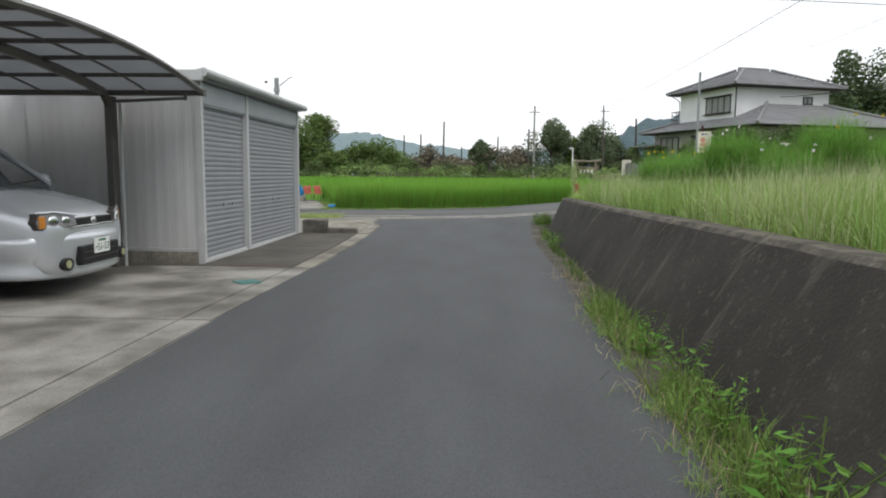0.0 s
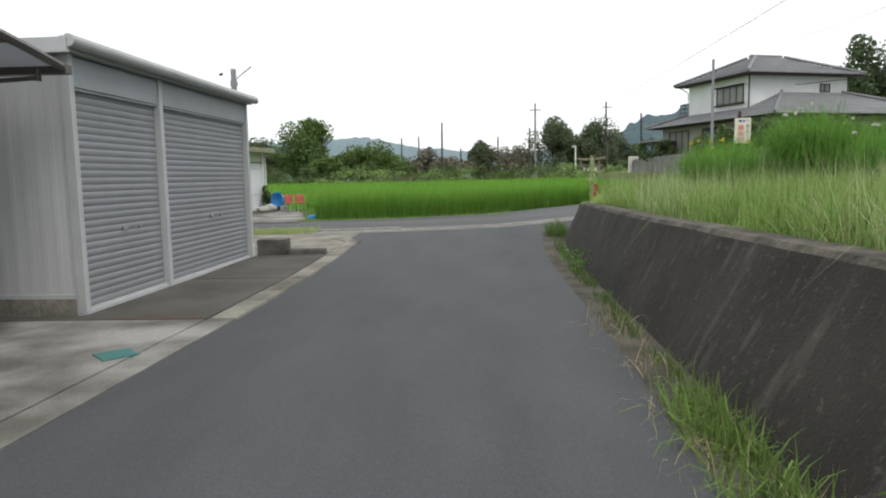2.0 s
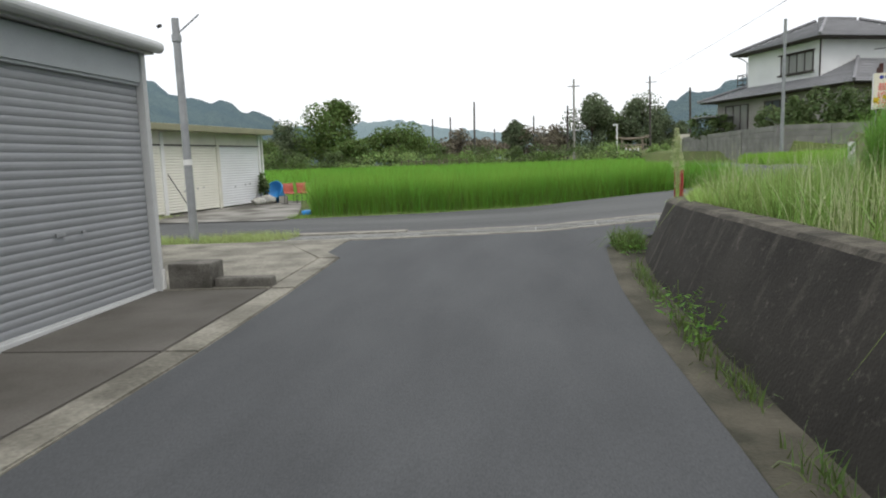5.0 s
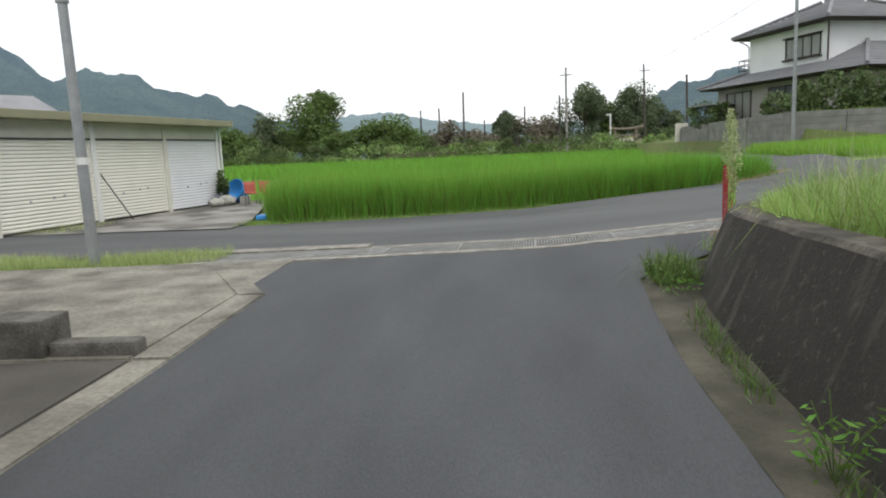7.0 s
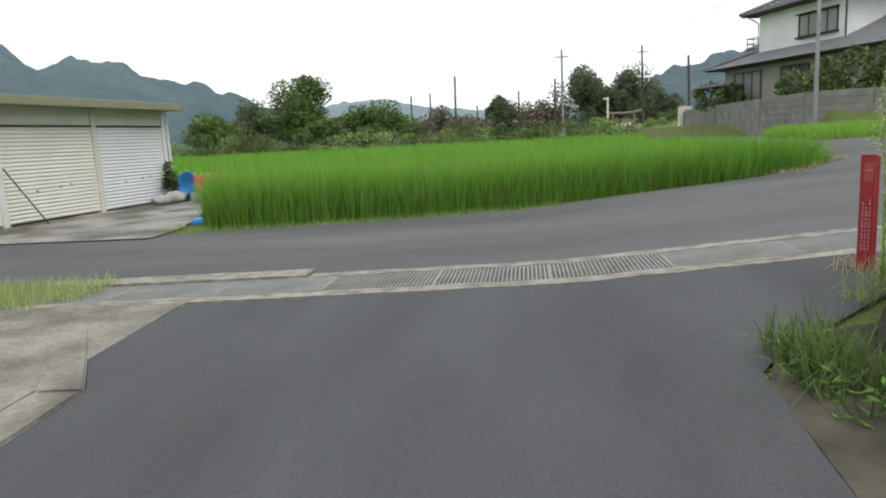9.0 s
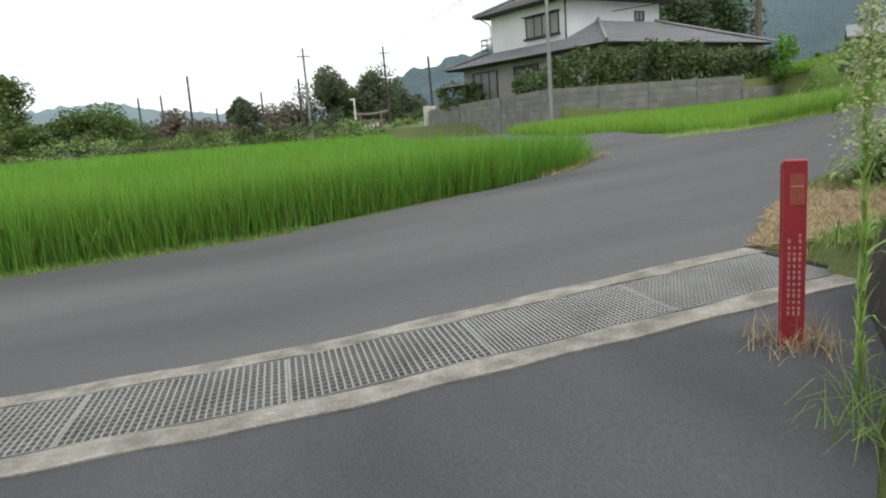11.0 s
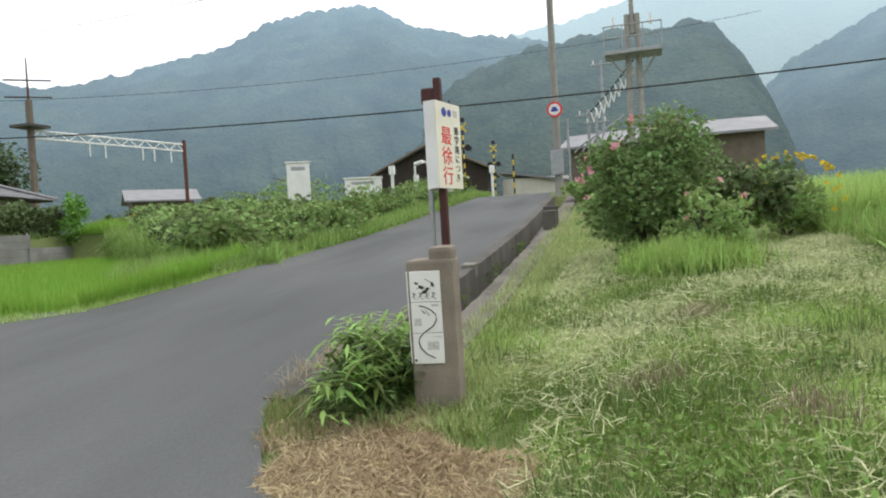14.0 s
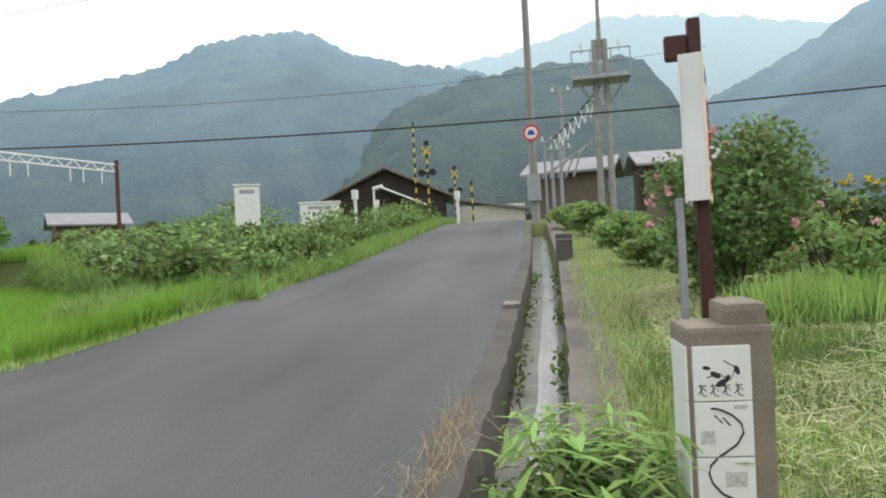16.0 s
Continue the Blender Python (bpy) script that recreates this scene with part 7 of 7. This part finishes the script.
up = thing("utility_pole", "tall slim utility pole with a round road sign", "utility pole", pose(30.4, 21.7, 2.9))
part("pole", rods(((0, 0, -0.4), (0.0, 0.0, 12.5), 0.17, 0.11), seg=12), pole_concrete, up)
part("conduit", tube(bmesh.new(), [(-0.18, 0.05, 0), (-0.2, -0.06, 3), (-0.17, 0.05, 5.5), (-0.15, 0, 9)], 0.03, 5), pole_concrete, up)
rs = part("round_sign", rods(((-0.24, 0, 3.55), (-0.2, 0, 3.55), 0.31), seg=28), sign_red, up, "round red-rimmed road sign")
part("sign_field", rods(((-0.246, 0, 3.55), (-0.238, 0, 3.55), 0.235), seg=28), white_paint, rs)
part("sign_symbol", boxes(((-0.25, -0.14, 3.46), (-0.244, 0.14, 3.56)), ((-0.25, -0.09, 3.56), (-0.244, 0.10, 3.65)), bevel=0.01), sign_blue, rs)
part("meter_box", boxes(((-0.35, -0.25, 0.9), (-0.12, 0.25, 1.9)), bevel=0.02), galvanised, up)
part("side_post", rods(((0.1, -0.45, -0.3), (0.1, -0.45, 3.2), 0.05)), galvanised, up)

tw = thing("power_mast", "twin-pole railway power mast with a railed platform", "mast", pose(38.7, 18.6, 3.3))
for s in (-0.28, 0.28):
    part("mast_leg", rods(((0, s, -0.5), (0, s * 0.9, 9.0), 0.17, 0.14), seg=10), pole_concrete, tw)
part("mast_tip", rods(((0, 0, 8), (0, 0, 14), 0.13, 0.06), seg=10), pole_concrete, tw)
part("platform", boxes(((-0.8, -1.4, 6.9), (0.8, 1.4, 7.1)), bevel=0.02), galvanised, tw)
for y0 in (-1.4, -0.5, 0.5, 1.4):
    part("rail_post", rods(((-0.8, y0, 7.1), (-0.8, y0, 8.3), 0.03)), galvanised, tw)
for z in (7.7, 8.3):
    part("rail", rods(((-0.8, -1.4, z), (-0.8, 1.4, z), 0.035)), galvanised, tw)
for s in (-1, 1):
    part("strut", rods(((0, s * 0.25, 5.6), (-0.4, s * 1.2, 6.9), 0.05)), galvanised, tw)
    part("insulator", rods(((-0.4, s * 0.9, 8.3), (-0.4, s * 0.9, 8.8), 0.07)), white_paint, tw)
for i in range(5):
    part("cable_drop", tube(bmesh.new(), [(-0.3, 1.6 + 0.4 * i, 2.2), (-0.35, 1.2 + 0.38 * i, 3.4 - 0.2 * i), (-0.3, 0.6 + 0.3 * i, 3.9 - 0.2 * i)], 0.05, 5), galvanised, tw)
part("feeder_cable", tube(bmesh.new(), [(5.0, 2.8, 4.9), (2.5, 1.35, 5.75), (0.0, 0.0, 6.7)], 0.04, 5), wire_black, tw)
for i in range(9):
    p = Vector((5.0, 2.8, 4.95)).lerp(Vector((0.0, 0.0, 6.6)), (i + 0.5) / 9)
    part("cable_termination", rods((p, p + Vector((0, -0.22, -0.7)), 0.045), (p + Vector((0, -0.22, -0.7)), p + Vector((0, -0.36, 0.0)), 0.035), seg=6), white_paint, tw)
for x, y, h in ((43.7, 21.4, 5.2), (43.0, 20.9, 4.6), (48.7, 20.8, 9.2)):
    t = thing("line_pole", "pale steel pole beside the railway", "pole", pose(x, y, 3.3), "poles by the railway")
    part("pole", rods(((0, 0, 0), (0, 0, h), 0.11, 0.09), seg=8), galvanised, t)
    part("arm", rods(((0, -0.7, h - 0.3), (0, 0.7, h - 0.3), 0.05)), galvanised, t)
    for s in (-0.5, 0.0, 0.5):
        part("insulator", rods(((0, s, h - 0.25), (0, s, h), 0.05)), white_paint, t)

cm = thing("catenary_mast", "lattice railway mast with a truss beam over the line", "mast", pose(40.2, 60.0, 3.2))
part("mast", boxes(((-0.17, -0.17, 0), (0.17, 0.17, 9.6)), bevel=0.03), old_wood, cm)
part("mast_tip", rods(((0, 0, 9.6), (0, 0, 12.6), 0.08, 0.04)), rust_red, cm)
part("platform", boxes(((-0.9, -0.9, 7.6), (0.9, 0.9, 7.8)), bevel=0.02), dark_metal, cm)
for z in (9.8, 11.0):
    part("cross_arm", rods(((-0.9, 1.2, z), (0.9, -1.2, z), 0.06)), dark_metal, cm)
B0, B1 = Vector((0.0, 0.0, 6.9)), Vector((9.0, -5.9, 6.3))
for dz in (0.0, 0.55):
    part("beam_chord", rods((B0 + Vector((0, 0, dz)), B1 + Vector((0, 0, dz)), 0.07)), white_paint, cm)
for i in range(18):
    a, b = B0.lerp(B1, i / 18), B0.lerp(B1, (i + 1) / 18)
    part("beam_web", rods((a + Vector((0, 0, 0.55 * (i % 2))), b + Vector((0, 0, 0.55 * ((i + 1) % 2))), 0.045), seg=5), white_paint, cm)
part("far_leg", rods((B1 + Vector((0, 0, 0.9)), B1 + Vector((0, 0, -5.4)), 0.16), seg=6), rust_red, cm)
for f in (0.35, 0.45, 0.7, 0.78, 0.9):
    p = B0.lerp(B1, f)
    part("hanger", rods((p, p + Vector((0, 0, -1.0)), 0.05)), white_paint, cm)

for i, (b, d, h) in enumerate(((6.1, 78, 10.1), (-2.5, 84, 8.5), (-6.1, 100, 7.5), (-4.5, 100, 7.7), (12.3, 92, 11.4), (15.6, 72, 7.9), (-0.7, 100, 5.7), (2.6, 100, 7.4), (0.6, 110, 6.4), (5.5, 86, 7.7))):
    x, y = far_xy(b, d)
    t = thing("far_pole", "dark utility pole beyond the paddy", "pole", pose(x, y, 0), "poles beyond the paddy")
    part("pole", rods(((0, 0, -0.3), (0.02 * h * math.sin(i), 0, h), 0.15, 0.10), seg=8), dark_pole if i else pole_concrete, t)
    if i in (0, 4):
        part("arm", rods(((-0.7, 0, h - 0.8), (0.7, 0, h - 0.8), 0.05)), dark_pole, t)


wire("overhead_cable", "black overhead cable crossing the valley road", (24.6, 55, 7.6), (26.6, -6, 6.9), 1.1, 0.028)
wire("overhead_cable", "thin power line far off before the mountain", (44, 70, 14.4), (68, 8, 19.5), 1.5, 0.018)
wire("overhead_cable", "thin power line from the house roof", (19.9, 100.6, 11.0), (10.7, 5.2, 7.5), 0.3, 0.012)
wire("overhead_cable", "thin overhead wire above the field", (22, 52, 10.4), (9.5, 12.5, 5.2), 0.5, 0.005)
wire("overhead_cable", "thin overhead wire across the lane", (-14, 18.5, 5.9), (13, 20.2, 6.2), -0.35, 0.010)

# ---- shrine gate and lanterns ----
tx, ty = far_xy(10.8, 94)
to = thing("shrine_gate", "grey stone shrine gate with paper streamers", "gate", pose(tx, ty, 0.0, 0, 0, -8))
for s in (-1.35, 1.35):
    part("pillar", rods(((s * 1.06, 0, -0.2), (s, 0, 3.3), 0.17, 0.14), seg=10), stone, to)
part("tie_beam", boxes(((-1.9, -0.1, 2.4), (1.9, 0.1, 2.62)), bevel=0.02), stone, to)
tube(bm := bmesh.new(), [(-2.3, 0, 3.62), (-1.2, 0, 3.42), (0, 0, 3.38), (1.2, 0, 3.42), (2.3, 0, 3.62)], 0.18, 6)
part("top_beam", bm, stone, to)
part("rope", tube(bmesh.new(), [(-1.3, -0.15, 2.3), (0, -0.15, 2.05), (1.3, -0.15, 2.3)], 0.06, 5), straw, to)
for s in (-0.8, -0.27, 0.27, 0.8):
    part("streamer", boxes(((s - 0.12, -0.17, 1.65), (s + 0.12, -0.14, 2.15))), white_paint, to)
for b in (7.4, 8.9, 12.0):
    x, y = far_xy(b, 92)
    t = thing("stone_lantern", "grey stone lantern before the shrine", "lantern", pose(x, y, 0), "lanterns before the shrine")
    part("base", rods(((0, 0, 0), (0, 0, 0.3), 0.45, 0.4), seg=6), stone, t)
    part("shaft", rods(((0, 0, 0.3), (0, 0, 1.2), 0.17), seg=8), stone, t)
    part("fire_box", boxes(((-0.26, -0.26, 1.2), (0.26, 0.26, 1.65)), bevel=0.03), stone, t)
    part("cap", rods(((0, 0, 1.65), (0, 0, 2.05), 0.55, 0.08), seg=6), stone, t)
x, y = far_xy(15.2, 84)
shrub("clipped_bush", "round clipped dark bush by the shrine", "bush", pose(x - 1.5, y, 0), (1.6, 1.2, 1.2), 1300, 0.22, leaf_dark, 3, 16, loose=0.5)
x, y = far_xy(9.6, 88)
t = thing("white_lamp_post", "slim white lamp post before the shrine", "lamp post", pose(x, y, 0))
part("pole", rods(((0, 0, 0), (0, 0, 5.2), 0.10), seg=8), white_paint, t)
part("lamp_head", boxes(((-0.5, -0.1, 5.0), (0.1, 0.1, 5.2)), bevel=0.02), white_paint, t)
